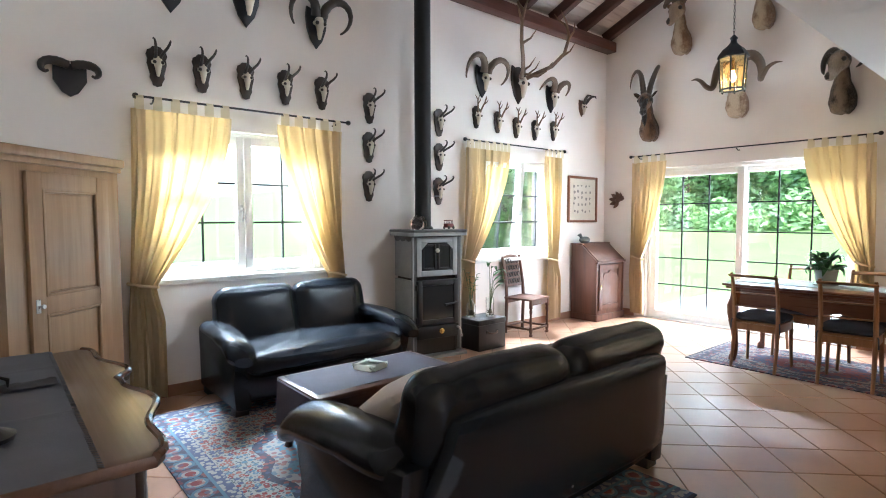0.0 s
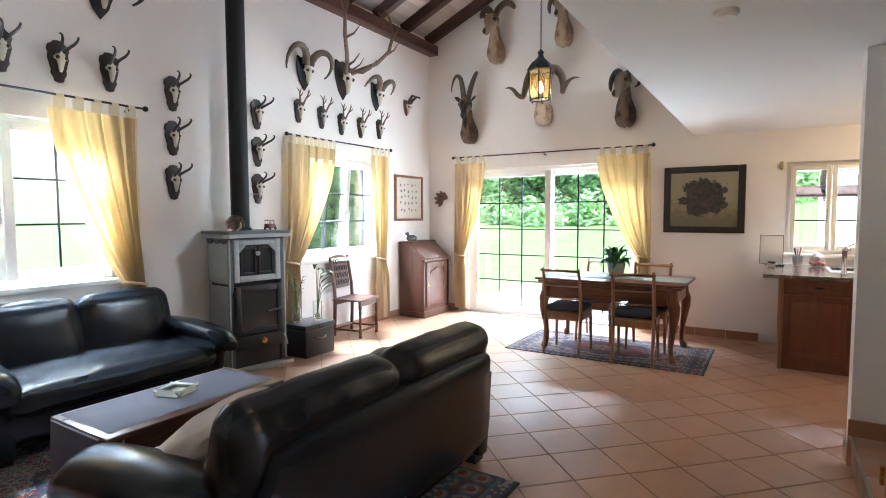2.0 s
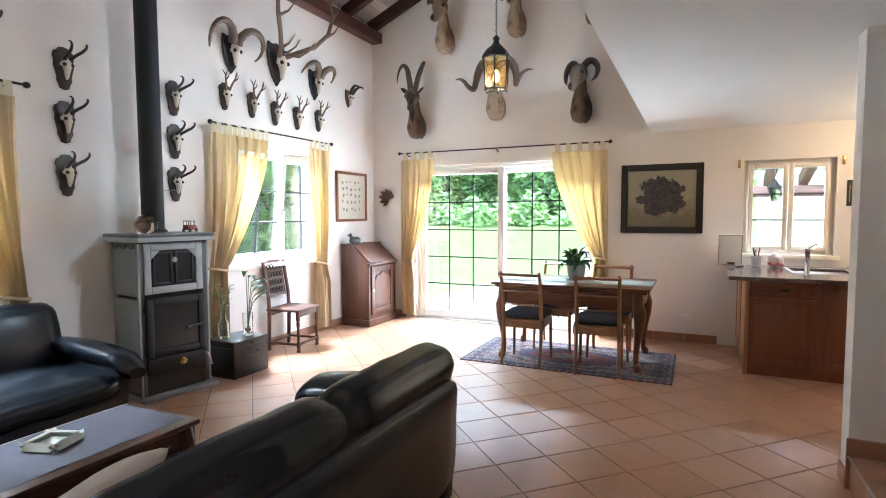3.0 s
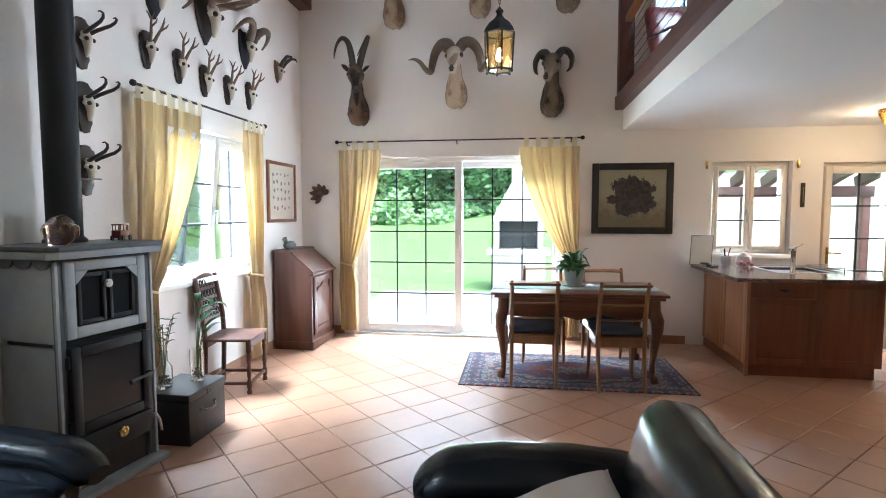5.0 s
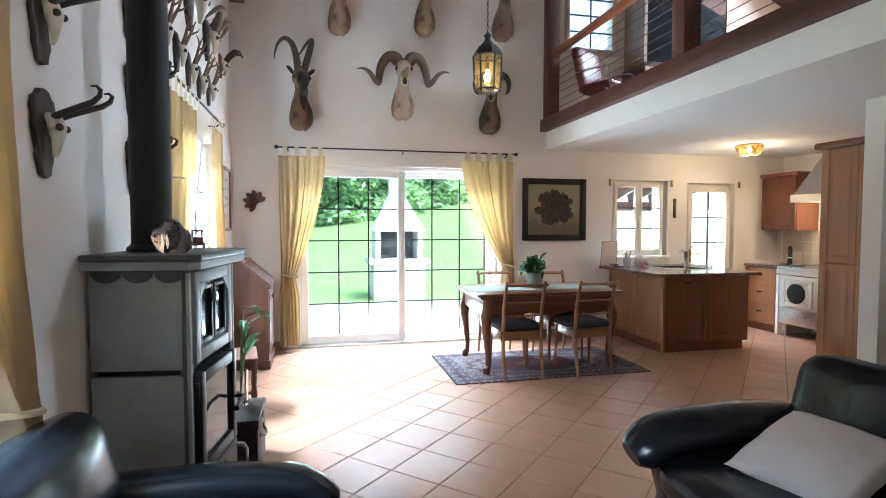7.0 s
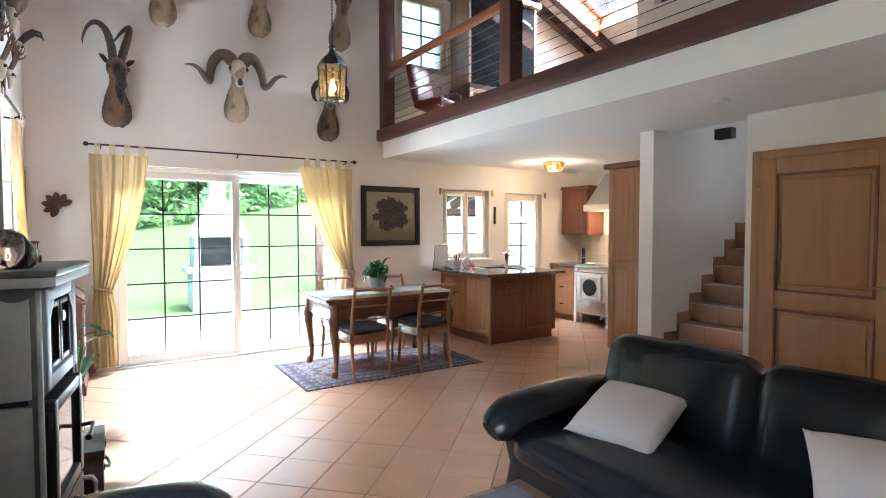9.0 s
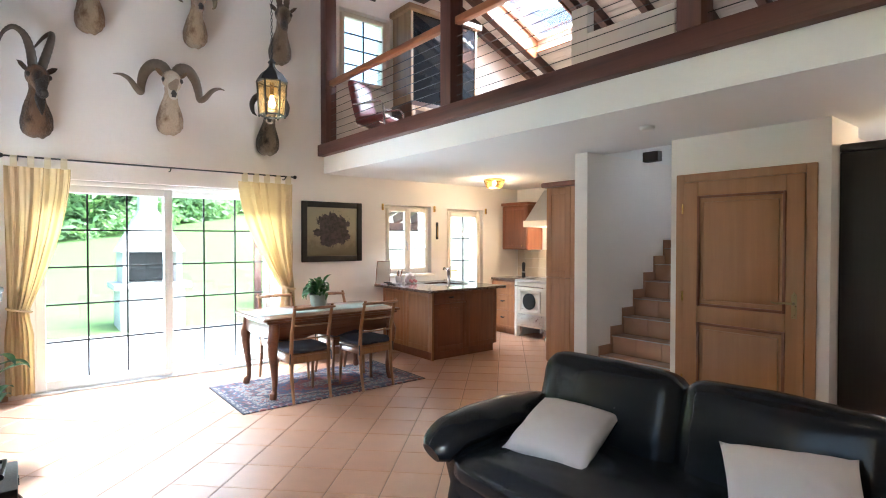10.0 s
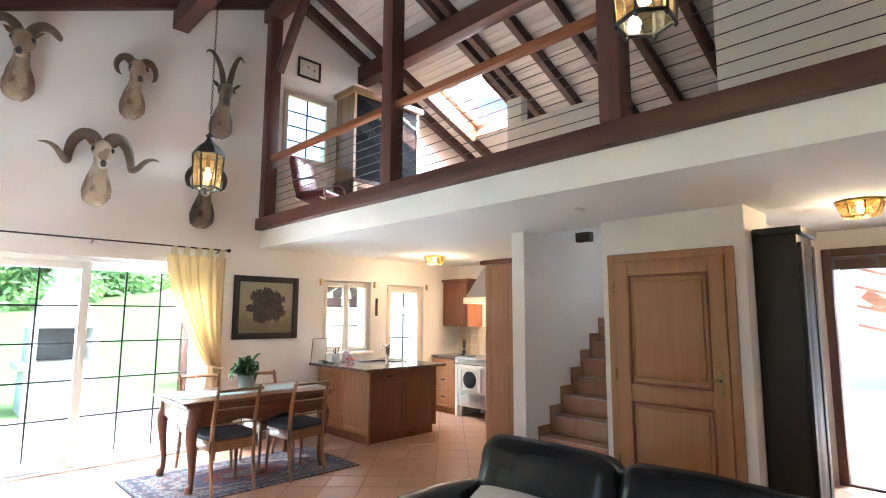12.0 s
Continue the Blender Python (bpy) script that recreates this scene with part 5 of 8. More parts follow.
def leaf_blade(length, width, bend, n=8):
    bm = bmesh.new()
    rows = []
    for i in range(n + 1):
        t = i / n
        w = width * math.sin(math.pi * min(1.0, t * 0.92 + 0.06)) ** 0.8
        a = bend * t * t
        c = Vector((length * t * math.cos(a), 0, length * t * math.sin(-a) * 0.6))
        rows.append([bm.verts.new(c + Vector((0, s * w / 2, 0.18 * w * abs(s)))) for s in (-1, 0, 1)])
    for a, b in zip(rows, rows[1:]):
        for k in range(2):
            bm.faces.new((a[k], a[k + 1], b[k + 1], b[k]))
    return bm


def glass_vase(m, h, r, label, neck=None):
    v = thing("glass_vase", m, label, "vase")
    nk = neck or r
    out = [(r * 0.96, 0.0), (r, 0.012), (r, h * 0.55), (nk, h * 0.72), (nk, h)]
    inn = [(nk - 0.004, h), (nk - 0.004, h * 0.72), (r - 0.004, h * 0.55), (r - 0.004, 0.016), (0.002, 0.014)]
    part("glass", lathe(bmesh.new(), out + inn, 24), M_VASE, v)
    pb = bmesh.new()
    rnd = random.Random(int(h * 1000))
    for k in range(40):
        a, q = rnd.uniform(0, 6.28), rnd.uniform(0, r - 0.014)
        g = bmesh.new()
        bmesh.ops.create_icosphere(g, subdivisions=1, radius=rnd.uniform(0.006, 0.011))
        merge(pb, g, Matrix.Translation((q * math.cos(a), q * math.sin(a), 0.024 + rnd.uniform(0, 0.05))))
    part("pebbles", pb, M_PEBBLE, v, "brown pebbles and roots")
    return v


va = glass_vase(pose(4.22, 3.985, 0.336), 0.21, 0.046, "clear glass cylinder vase with a green plant")
rnd = random.Random(2)
for k in range(7):
    a = rnd.uniform(-0.6, 6)
    h = 0.30 + 0.05 * k
    dx, dy = 0.05 * math.cos(a), 0.05 * math.sin(a)
    part("stem", tube(bmesh.new(), [(0, 0, 0.04), (dx * 0.4, dy * 0.4, h * 0.6), (dx, dy, h)], 0.003, 5), M_STEM, va)
    part("leaf", leaf_blade(0.19, 0.05, 0.7), M_LEAF, va, m=Matrix.Translation((dx, dy, h - 0.01)) @ pose(0, 0, 0, 0, -48 + 5 * k, math.degrees(a)))
vb = glass_vase(pose(4.04, 4.10, 0.336), 0.24, 0.05, "clear glass bottle vase with trailing green stems", 0.024)
for k in range(5):
    a = k * 1.3
    top_p = (0.08 * math.cos(a), 0.06 * math.sin(a), 0.42 + 0.05 * (k % 3))
    part("stem", tube(bmesh.new(), [(0, 0, 0.04), (0.02 * math.cos(a), 0.02 * math.sin(a), 0.27), top_p], 0.003, 5), M_STEM, vb)
    for q in range(6):
        t = 0.35 + 0.65 * q / 5
        part("leaf", leaf_blade(0.055, 0.026, 0.4, 5), M_LEAF, vb, m=Matrix.Translation((top_p[0] * t, top_p[1] * t, 0.2 + (top_p[2] - 0.2) * t)) @ pose(0, 0, 0, 0, -25, math.degrees(a) + 140 * q))

# carved chair by the window
nc = thing("carved_chair", pose(5.07, 4.18, 0, 0, 0, 8), "dark carved wooden chair with turned legs", "chair")
part("seat", B(-0.21, 0.21, -0.20, 0.20, 0.43, 0.455, bevel=0.008), M_DESK, nc)
for y in (-0.185, 0.165):
    part("seat_rail", B(-0.19, 0.19, y, y + 0.02, 0.375, 0.43), M_DESK, nc)
prof = [(0.020, 0.0), (0.022, 0.02), (0.014, 0.035), (0.021, 0.06), (0.021, 0.10), (0.013, 0.12), (0.019, 0.18), (0.013, 0.25), (0.019, 0.31), (0.014, 0.33), (0.021, 0.345), (0.021, 0.43)]
lg = part("leg", lathe(bmesh.new(), prof, 12), M_DESK, nc, m=pose(-0.185, -0.175, 0))
again(lg, pose(0.185, -0.175, 0))
for x in (-0.185, 0.185):
    part("back_leg", tube(bmesh.new(), [(x, 0.19, 0.0), (x, 0.175, 0.42), (x, 0.185, 0.6), (x, 0.245, 0.95)], [0.02, 0.021, 0.02, 0.017], 8), M_DESK, nc)
part("carved_back", prism(bmesh.new(), [(-0.165, 0.56), (0.165, 0.56), (0.168, 0.93), (0.10, 0.955), (0.0, 0.965), (-0.10, 0.955), (-0.168, 0.93)], 0.02, Matrix.Translation((0, 0.105, 0.015)) @ pose(0, 0, 0, -9), 0.005), M_DESK, nc, "carved openwork back panel")
cv = bmesh.new()
for k in range(5):
    for q in range(4):
        pts = [(-0.11 + 0.055 * k + 0.022 * math.cos(a), 0.0, 0.63 + 0.085 * q + 0.03 * math.sin(a)) for a in (2 * math.pi * w / 10 for w in range(11))]
        tube(cv, pts, 0.005, 5, cap=False)
part("carving", cv, M_EBONY, nc, m=Matrix.Translation((0, 0.093, 0.015)) @ pose(0, 0, 0, -9))
for a, b in (((-0.185, -0.175), (0.185, -0.175)), ((-0.185, -0.175), (-0.185, 0.18)), ((0.185, -0.175), (0.185, 0.18)), ((-0.185, 0.18), (0.185, 0.18))):
    part("stretcher", beam_between(bmesh.new(), (*a, 0.085), (*b, 0.085), 0.024, 0.024, 0.004), M_DESK, nc)

# writing desk in the corner
dk = thing("slant_desk", pose(6.63, 4.20, 0), "dark brown slant-front writing desk with panelled door", "desk")
prof = [(-0.20, 0.07), (0.22, 0.07), (0.22, 1.05), (0.05, 1.05), (-0.20, 0.83)]
for x in (-0.335, 0.31):
    part("side", prism(bmesh.new(), prof, 0.025, Matrix.Translation((x + 0.025, 0, 0)) @ pose(0, 0, 0, 0, 0, 90), 0.003), M_DESK, dk)
part("carcass", prism(bmesh.new(), [(-0.185, 0.07), (0.215, 0.07), (0.215, 1.03), (0.05, 1.03), (-0.185, 0.82)], 0.62, Matrix.Translation((0.31, 0, 0)) @ pose(0, 0, 0, 0, 0, 90)), M_DESK, dk)
part("top", B(-0.35, 0.35, 0.035, 0.23, 1.05, 1.072, bevel=0.006), M_DESK, dk)
part("slant_lid", obox(bmesh.new(), Matrix.Translation((0, -0.082, 0.945)) @ pose(0, 0, 0, 41.3), 0.64, 0.345, 0.02, 0.005), M_DESK, dk)
part("ledge", B(-0.35, 0.35, -0.225, -0.18, 0.80, 0.83, bevel=0.006), M_DESK, dk)
dr = part("door", ring(bmesh.new(), -0.27, 0.27, 0.15, 0.78, 0.075, -0.207, -0.186, 0.004), M_DESK, dk)
pan = [(-0.19, 0.23), (0.19, 0.23), (0.19, 0.60), (0.13, 0.66), (0.06, 0.66), (0.0, 0.70), (-0.06, 0.66), (-0.13, 0.66), (-0.19, 0.60)]
part("panel", prism(bmesh.new(), pan, 0.02, Matrix.Translation((0, -0.204, 0)), 0.008), M_DESK, dr, "arched raised panel")
part("key_plate", B(-0.245, -0.225, -0.212, -0.207, 0.45, 0.50, bevel=0.002), M_BRASS, dr)
part("plinth", B(-0.345, 0.345, -0.215, 0.22, 0.0, 0.09, bevel=0.008), M_DESK, dk)
dkd = bmesh.new()
cushion(dkd, 0.17, 0.075, 0.075, 0.036, 0.012, 0.004, 6, pose(0, 0, 0.045))
tube(dkd, [(-0.055, 0, 0.065), (-0.075, 0, 0.10), (-0.085, 0, 0.115), (-0.13, 0, 0.112)], [0.024, 0.02, 0.026, 0.008], 10)
solo("carved_duck", dkd, plain("dull_pewter", (0.10, 0.10, 0.095), 0.4, 0.3, 0.2, 20, 0.1), "grey carved duck ornament on the desk", "ornament", m=pose(6.42, 4.29, 1.072, 0, 0, -10))


def framed(name, m, w, h, bar, material, sheet, label, mat_w=0.0):
    """A picture hung on a wall: local x along the wall, local y into the room, z from its middle."""
    p = thing(name, m, label, "picture")
    part("picture_frame", ring(bmesh.new(), -w / 2, w / 2, -h / 2, h / 2, bar, 0.0, 0.03, 0.007), material, p)
    part("backing", B(-w / 2 + 0.01, w / 2 - 0.01, 0.001, 0.008, -h / 2 + 0.01, h / 2 - 0.01), M_EBONY, p)
    iw, ih = w / 2 - bar, h / 2 - bar
    if mat_w:
        part("mount", B(-iw, iw, 0.008, 0.012, -ih, ih), plain("picture_mount", (0.62, 0.58, 0.50), 0.9), p, "pale card mount")
    part("picture", B(-iw + mat_w, iw - mat_w, 0.0125, 0.015, -ih + mat_w, ih - mat_w), sheet, p)
    return p


framed("framed_print", pose(6.57, YN, 1.695, 0, 0, 180), 0.70, 0.66, 0.035, M_CHERRY, print_sheet("engraving"), "engraved print in a thin wooden frame", 0.09)
framed("framed_painting", pose(XE, 0.585, 1.625, 0, 0, 90), 0.87, 0.785, 0.075, M_EBONY, painting_canvas("oil_painting"), "dark framed painting of a shadowy leafy tree")

# corner cupboard and sideboard
cu = thing("corner_cupboard", pose(0.34, 3.90, 0, 0, 0, 43), "old pine corner cupboard with a panelled door", "cupboard")
part("body", plan(bmesh.new(), [(-0.44, -0.05), (0.44, -0.05), (0.44, 0.06), (0.10, 0.36), (-0.10, 0.36), (-0.44, 0.06)], 0.02, 1.745, 0.004), M_PINE, cu)
part("cornice", B(-0.475, 0.475, -0.085, 0.06, 1.78, 1.84, bevel=0.014), M_PINE, cu)
part("cornice_fillet", B(-0.455, 0.455, -0.068, 0.06, 1.745, 1.78, bevel=0.006), M_PINE, cu)
part("plinth", B(-0.455, 0.455, -0.065, 0.06, 0.0, 0.11, bevel=0.006), M_PINE, cu)
dr = part("door", ring(bmesh.new(), -0.31, 0.31, 0.14, 1.70, 0.10, -0.078, -0.052, 0.004), M_PINE, cu)
part("door_rail", B(-0.21, 0.21, -0.077, -0.053, 0.86, 0.97, bevel=0.004), M_PINE, dr)
for z0, z1 in ((0.26, 0.84), (0.99, 1.58)):
    part("panel", B(-0.19, 0.19, -0.066, -0.052, z0, z1, bevel=0.010), M_PINE, dr)
    part("moulding", ring(bmesh.new(), -0.212, 0.212, z0 - 0.022, z1 + 0.022, 0.016, -0.084, -0.066, 0.004), M_PINE, dr)
part("lock_plate", B(-0.285, -0.255, -0.082, -0.078, 0.88, 0.96, bevel=0.003), M_STEEL, dr)
part("key", lathe(bmesh.new(), [(0.006, 0), (0.006, 0.02), (0.014, 0.03), (0.012, 0.04)], 10), M_STEEL, dr, "small steel knob", pose(-0.27, -0.08, 0.92, 90))

sb = thing("sideboard", pose(0.03, 1.93, 0), "dark antique sideboard with a serpentine polished top", "sideboard")
edge = []
for k in range(41):
    t = k / 40
    y = -0.70 + 1.40 * t
    d = 0.255 + 0.085 * math.sin(math.pi * t) ** 0.5 + 0.03 * math.cos(2 * math.pi * 3 * t) * (0.3 + 0.7 * math.sin(math.pi * t)) - 0.03 * math.exp(-((t - 0.58) / 0.03) ** 2)
    edge.append((d, y))
outl = [(-0.32, -0.70), *edge, (-0.32, 0.70)]
g = plan(bmesh.new(), outl, 0.814, 0.85, 0.010)
part("top", g, M_SIDEB, sb)
inner = [(-0.31, -0.66), *[(d - 0.045, y * 0.95) for d, y in edge], (-0.31, 0.66)]
part("body", plan(bmesh.new(), inner, 0.112, 0.812, 0.006), M_WALNUT, sb)
for k in range(3):
    z = 0.18 + k * 0.205
    part("drawer", plan(bmesh.new(), [(d - 0.03, y * 0.86) for d, y in edge] + [(d - 0.055, y * 0.86) for d, y in edge[::-1]], z, z + 0.185), M_WALNUT, sb)
for x, y in ((0.22, -0.62), (0.22, 0.62), (-0.26, -0.62), (-0.26, 0.62)):
    part("foot", lathe(bmesh.new(), [(0.03, 0.0), (0.05, 0.03), (0.05, 0.07), (0.03, 0.115)], 14, (x, y, 0)), M_WALNUT, sb)
sr = bmesh.new()
rows_r = []
for i in range(113):
    y = -0.71 + 1.42 * i / 112
    row = []
    for j in range(15):
        x = -0.26 + 0.40 * j / 14 + 0.006 * noise.noise(Vector((y * 9, j, 2)))
        row.append(sr.verts.new((x, y, 0.8545 + 0.007 * max(0, noise.noise(Vector((x * 4, y * 7, 0.7)))) + 0.006 * math.exp(-((y + 0.22 + 0.05 * x) / 0.012) ** 2) + 0.005 * math.exp(-((y - 0.40) / 0.010) ** 2))))
    rows_r.append(row)
for a, b in zip(rows_r, rows_r[1:]):
    for j in range(14):
        sr.faces.new((a[j], a[j + 1], b[j + 1], b[j]))
run = solo("sideboard_runner", sr, M_CLOTH, "grey-blue cloth with a fringed edge on the sideboard", "runner", m=pose(0.03, 1.93, 0))
fr_ = bmesh.new()
for i in range(90):
    y = -0.70 + 1.40 * i / 89
    tube(fr_, [(0.138, y, 0.857), (0.152, y + 0.003 * math.sin(i * 5), 0.853)], 0.0016, 4)
part("fringe", fr_, M_CLOTH, run)
band = bmesh.new()
rows_b = []
for i in range(9):
    y = 0.10 + 0.10 * i / 8
    rows_b.append([band.verts.new((-0.25 + 0.38 * j / 24, y + 0.008 * noise.noise(Vector((j * 0.5, 1, 3))), 0.864 + 0.004 * noise.noise(Vector((j * 0.9, i * 0.3, 1))))) for j in range(25)])
for a, b in zip(rows_b, rows_b[1:]):
    for j in range(24):
        band.faces.new((a[j], a[j + 1], b[j + 1], b[j]))
part("woven_band", band, plain("dark_woven_band", (0.03, 0.032, 0.045), 0.6, 0, 0.5, 40, 0.5, 160), run, "dark patterned band across the cloth")
rim = part("edge_moulding", tube(bmesh.new(), [(d - 0.004, y, 0.846) for d, y in edge], 0.012, 8), plain("polished_moulding", (0.14, 0.075, 0.05), 0.12, 0, 0.15, 9, 0.05), sb, "polished beaded edge")
orn = thing("bronze_ornament", pose(-0.03, 1.55, 0.866), "small dark bronze branching ornament on the cloth", "ornament")
part("base", lathe(bmesh.new(), [(0.06, 0.0), (0.065, 0.012), (0.03, 0.03), (0.014, 0.05), (0.012, 0.12), (0.02, 0.14), (0.01, 0.16)], 16), M_IRON, orn)
for k in range(5):
    a = k * 1.26
    part("scroll", tube(bmesh.new(), [(0.0, 0.0, 0.12 + 0.03 * k), (0.03 * math.cos(a), 0.03 * math.sin(a), 0.16 + 0.03 * k), (0.05 * math.cos(a), 0.05 * math.sin(a), 0.15 + 0.03 * k), (0.05 * math.cos(a), 0.05 * math.sin(a), 0.13 + 0.03 * k)], [0.008, 0.007, 0.006, 0.003], 7), M_IRON, orn)
part("stem", tube(bmesh.new(), [(0, 0, 0.12), (0.004, 0.006, 0.22), (-0.004, 0.0, 0.34)], [0.01, 0.008, 0.004], 8), M_IRON, orn)

# ---- dining ----
dt = thing("dining_table", pose(5.99, 1.315, 0.011), "cherry draw-leaf dining table with cabriole legs", "table")
part("tabletop", B(-0.43, 0.43, -0.75, 0.75, 0.742, 0.768, bevel=0.008), M_TABLE, dt)
part("lower_leaf", B(-0.415, 0.415, -0.72, 0.72, 0.715, 0.739, bevel=0.006), M_TABLE, dt)
for x in (-0.385, 0.36):
    ap = [(-0.64, 0.713), (0.64, 0.713), (0.64, 0.56), (0.40, 0.545), (0.22, 0.575), (0.10, 0.555), (0.0, 0.53), (-0.10, 0.555), (-0.22, 0.575), (-0.40, 0.545), (-0.64, 0.56)]
    part("apron", prism(bmesh.new(), ap, 0.025, Matrix.Translation((x + 0.025, 0, 0)) @ pose(0, 0, 0, 0, 0, 90), 0.003), M_TABLE, dt)
for y in (-0.67, 0.645):
    ap = [(-0.33, 0.713), (0.33, 0.713), (0.33, 0.57), (0.16, 0.555), (0.0, 0.585), (-0.16, 0.555), (-0.33, 0.57)]
    part("apron", prism(bmesh.new(), ap, 0.025, Matrix.Translation((0, y, 0)), 0.003), M_TABLE, dt)
lgm = tube(bmesh.new(), [(-0.005, 0, 0.713), (0.0, 0, 0.62), (0.028, 0, 0.54), (0.030, 0, 0.46), (0.006, 0, 0.30), (-0.012, 0, 0.16), (-0.008, 0, 0.075), (0.012, 0, 0.045), (0.022, 0, 0.0)], [0.05, 0.052, 0.056, 0.048, 0.033, 0.025, 0.024, 0.036, 0.034], 12)
lg = part("leg", lgm, M_TABLE, dt, m=pose(-0.365, -0.64, 0, 0, 0, 225))
for x, y, a in ((0.365, -0.64, -45), (0.365, 0.64, 45), (-0.365, 0.64, 135)):
    again(lg, pose(x, y, 0, 0, 0, a))
M_LACE = plain("pale_runner", (0.40, 0.47, 0.46), 0.85, 0, 0.25, 14, 0.3, 90)
solo("table_runner", B(-0.19, 0.19, -0.745, 0.745, 0.0, 0.003), M_LACE, "pale blue-green runner along the dining table", "runner", m=pose(5.99, 1.315, 0.7795))
pp = thing("potted_plant", pose(6.02, 1.31, 0.783), "leafy green houseplant in a stoneware pot", "plant")
part("saucer", lathe(bmesh.new(), [(0.07, 0.0), (0.10, 0.006), (0.105, 0.016), (0.095, 0.016), (0.07, 0.008)], 24), M_POT, pp)
part("pot", lathe(bmesh.new(), [(0.07, 0.010), (0.085, 0.06), (0.095, 0.135), (0.10, 0.15), (0.092, 0.15), (0.085, 0.13)], 24), M_POT, pp)
part("soil", lathe(bmesh.new(), [(0.002, 0.12), (0.086, 0.125), (0.086, 0.128), (0.002, 0.131)], 16), M_EBONY, pp)
rnd = random.Random(4)
blades = [leaf_blade(0.15 + 0.02 * k, 0.055, 0.5 + 0.3 * k) for k in range(3)]
proto = []
for k in range(46):
    a, el = rnd.uniform(0, 360), rnd.uniform(8, 70)
    h = 0.14 + 0.14 * rnd.random() * math.sin(math.radians(el))
    r = 0.035 * rnd.random() + 0.02
    m = Matrix.Translation((r * math.cos(math.radians(a)), r * math.sin(math.radians(a)), h)) @ pose(0, 0, 0, rnd.uniform(-25, 25), -el, a)
    if k < 3:
        proto.append(part("leaf", blades[k], M_LEAF, pp, m=m))
    else:
        again(proto[k % 3], m)
st_b = bmesh.new()
for k in range(14):
    a = k * 0.45
    tube(st_b, [(0.02 * math.cos(a), 0.02 * math.sin(a), 0.125), (0.04 * math.cos(a), 0.04 * math.sin(a), 0.23)], 0.003, 5)
part("stems", st_b, M_STEM, pp)


def dining_chair(m):
    c = thing("dining_chair", m, "beech ladder-back dining chair with dark seat cushion", "chair", "chairs round the table")
    part("seat", B(-0.20, 0.20, -0.19, 0.20, 0.425, 0.447, bevel=0.008), M_CHAIR, c)
    for y in (-0.185, 0.165):
        part("seat_rail", B(-0.175, 0.175, y, y + 0.02, 0.36, 0.425, bevel=0.003), M_CHAIR, c)
    for x in (-0.195, 0.175):
        part("side_rail", B(x, x + 0.02, -0.165, 0.165, 0.362, 0.425, bevel=0.003), M_CHAIR, c)
    for x in (-0.185, 0.185):
        part("leg", tube(bmesh.new(), [(x, 0.175, 0.425), (x * 1.02, 0.178, 0.22), (x * 1.05, 0.19, 0.0)], [0.021, 0.017, 0.013], 8), M_CHAIR, c)
        part("back_leg", tube(bmesh.new(), [(x, -0.235, 0.0), (x, -0.185, 0.24), (x, -0.175, 0.44), (x, -0.19, 0.62), (x, -0.235, 0.80), (x, -0.275, 0.905)], [0.014, 0.018, 0.02, 0.019, 0.017, 0.013], 8), M_CHAIR, c)
    part("top_rail", tube(bmesh.new(), [(-0.20, -0.266, 0.875), (-0.1, -0.285, 0.878), (0, -0.291, 0.879), (0.1, -0.285, 0.878), (0.20, -0.266, 0.875)], 0.036, 10, 0.36), M_CHAIR, c)
    for z, y in ((0.715, -0.214), (0.585, -0.186)):
        part("slat", tube(bmesh.new(), [(-0.18, y, z), (0, y - 0.018, z), (0.18, y, z)], 0.019, 8, 0.4), M_CHAIR, c)
    cu_ = bmesh.new()
    cushion(cu_, 0.40, 0.39, 0.06, 0.028, 0.018, 0.008, 8, pose(0, 0.01, 0.478), 6, 9)
    pad = part("seat_pad", cu_, M_SEATPAD, c, "dark blue-grey tied seat cushion")
    for x in (-0.19, 0.19):
        part("tie", tube(bmesh.new(), [(x, -0.17, 0.47), (x * 1.08, -0.20, 0.44), (x * 1.1, -0.20, 0.36)], 0.006, 5), M_SEATPAD, pad)
    return c


c0 = dining_chair(pose(5.58, 1.69, 0.011, 0, 0, -90))
copy_thing(c0, pose(5.56, 1.00, 0.011, 0, 0, -86))
copy_thing(c0, pose(6.30, 1.58, 0.011, 0, 0, 90))
copy_thing(c0, pose(6.14, 0.99, 0.011, 0, 0, 92))

# hanging lantern
ln = thing("hanging_lantern", pose(5.52, 2.0, 2.66), "black iron six-sided lantern hanging on a chain", "lamp")
R, H = 0.13, 0.30
fr_ = bmesh.new()
cor = [(math.cos(math.radians(60 * k + 12)), math.sin(math.radians(60 * k + 12))) for k in range(6)]
for k in range(6):
    a, b = cor[k], cor[(k + 1) % 6]
    tube(fr_, [(a[0] * R * 0.86, a[1] * R * 0.86, 0.0), (a[0] * R, a[1] * R, H)], 0.008, 6)
    tube(fr_, [(a[0] * R * 0.86, a[1] * R * 0.86, 0.0), (b[0] * R * 0.86, b[1] * R * 0.86, 0.0)], 0.009, 6)
    tube(fr_, [(a[0] * R, a[1] * R, H), (b[0] * R, b[1] * R, H)], 0.009, 6)
    lathe(fr_, [(0.004, -0.022), (0.011, -0.012), (0.008, 0.0)], 8, (a[0] * R * 0.86, a[1] * R * 0.86, 0))
part("frame", fr_, M_IRON, ln)


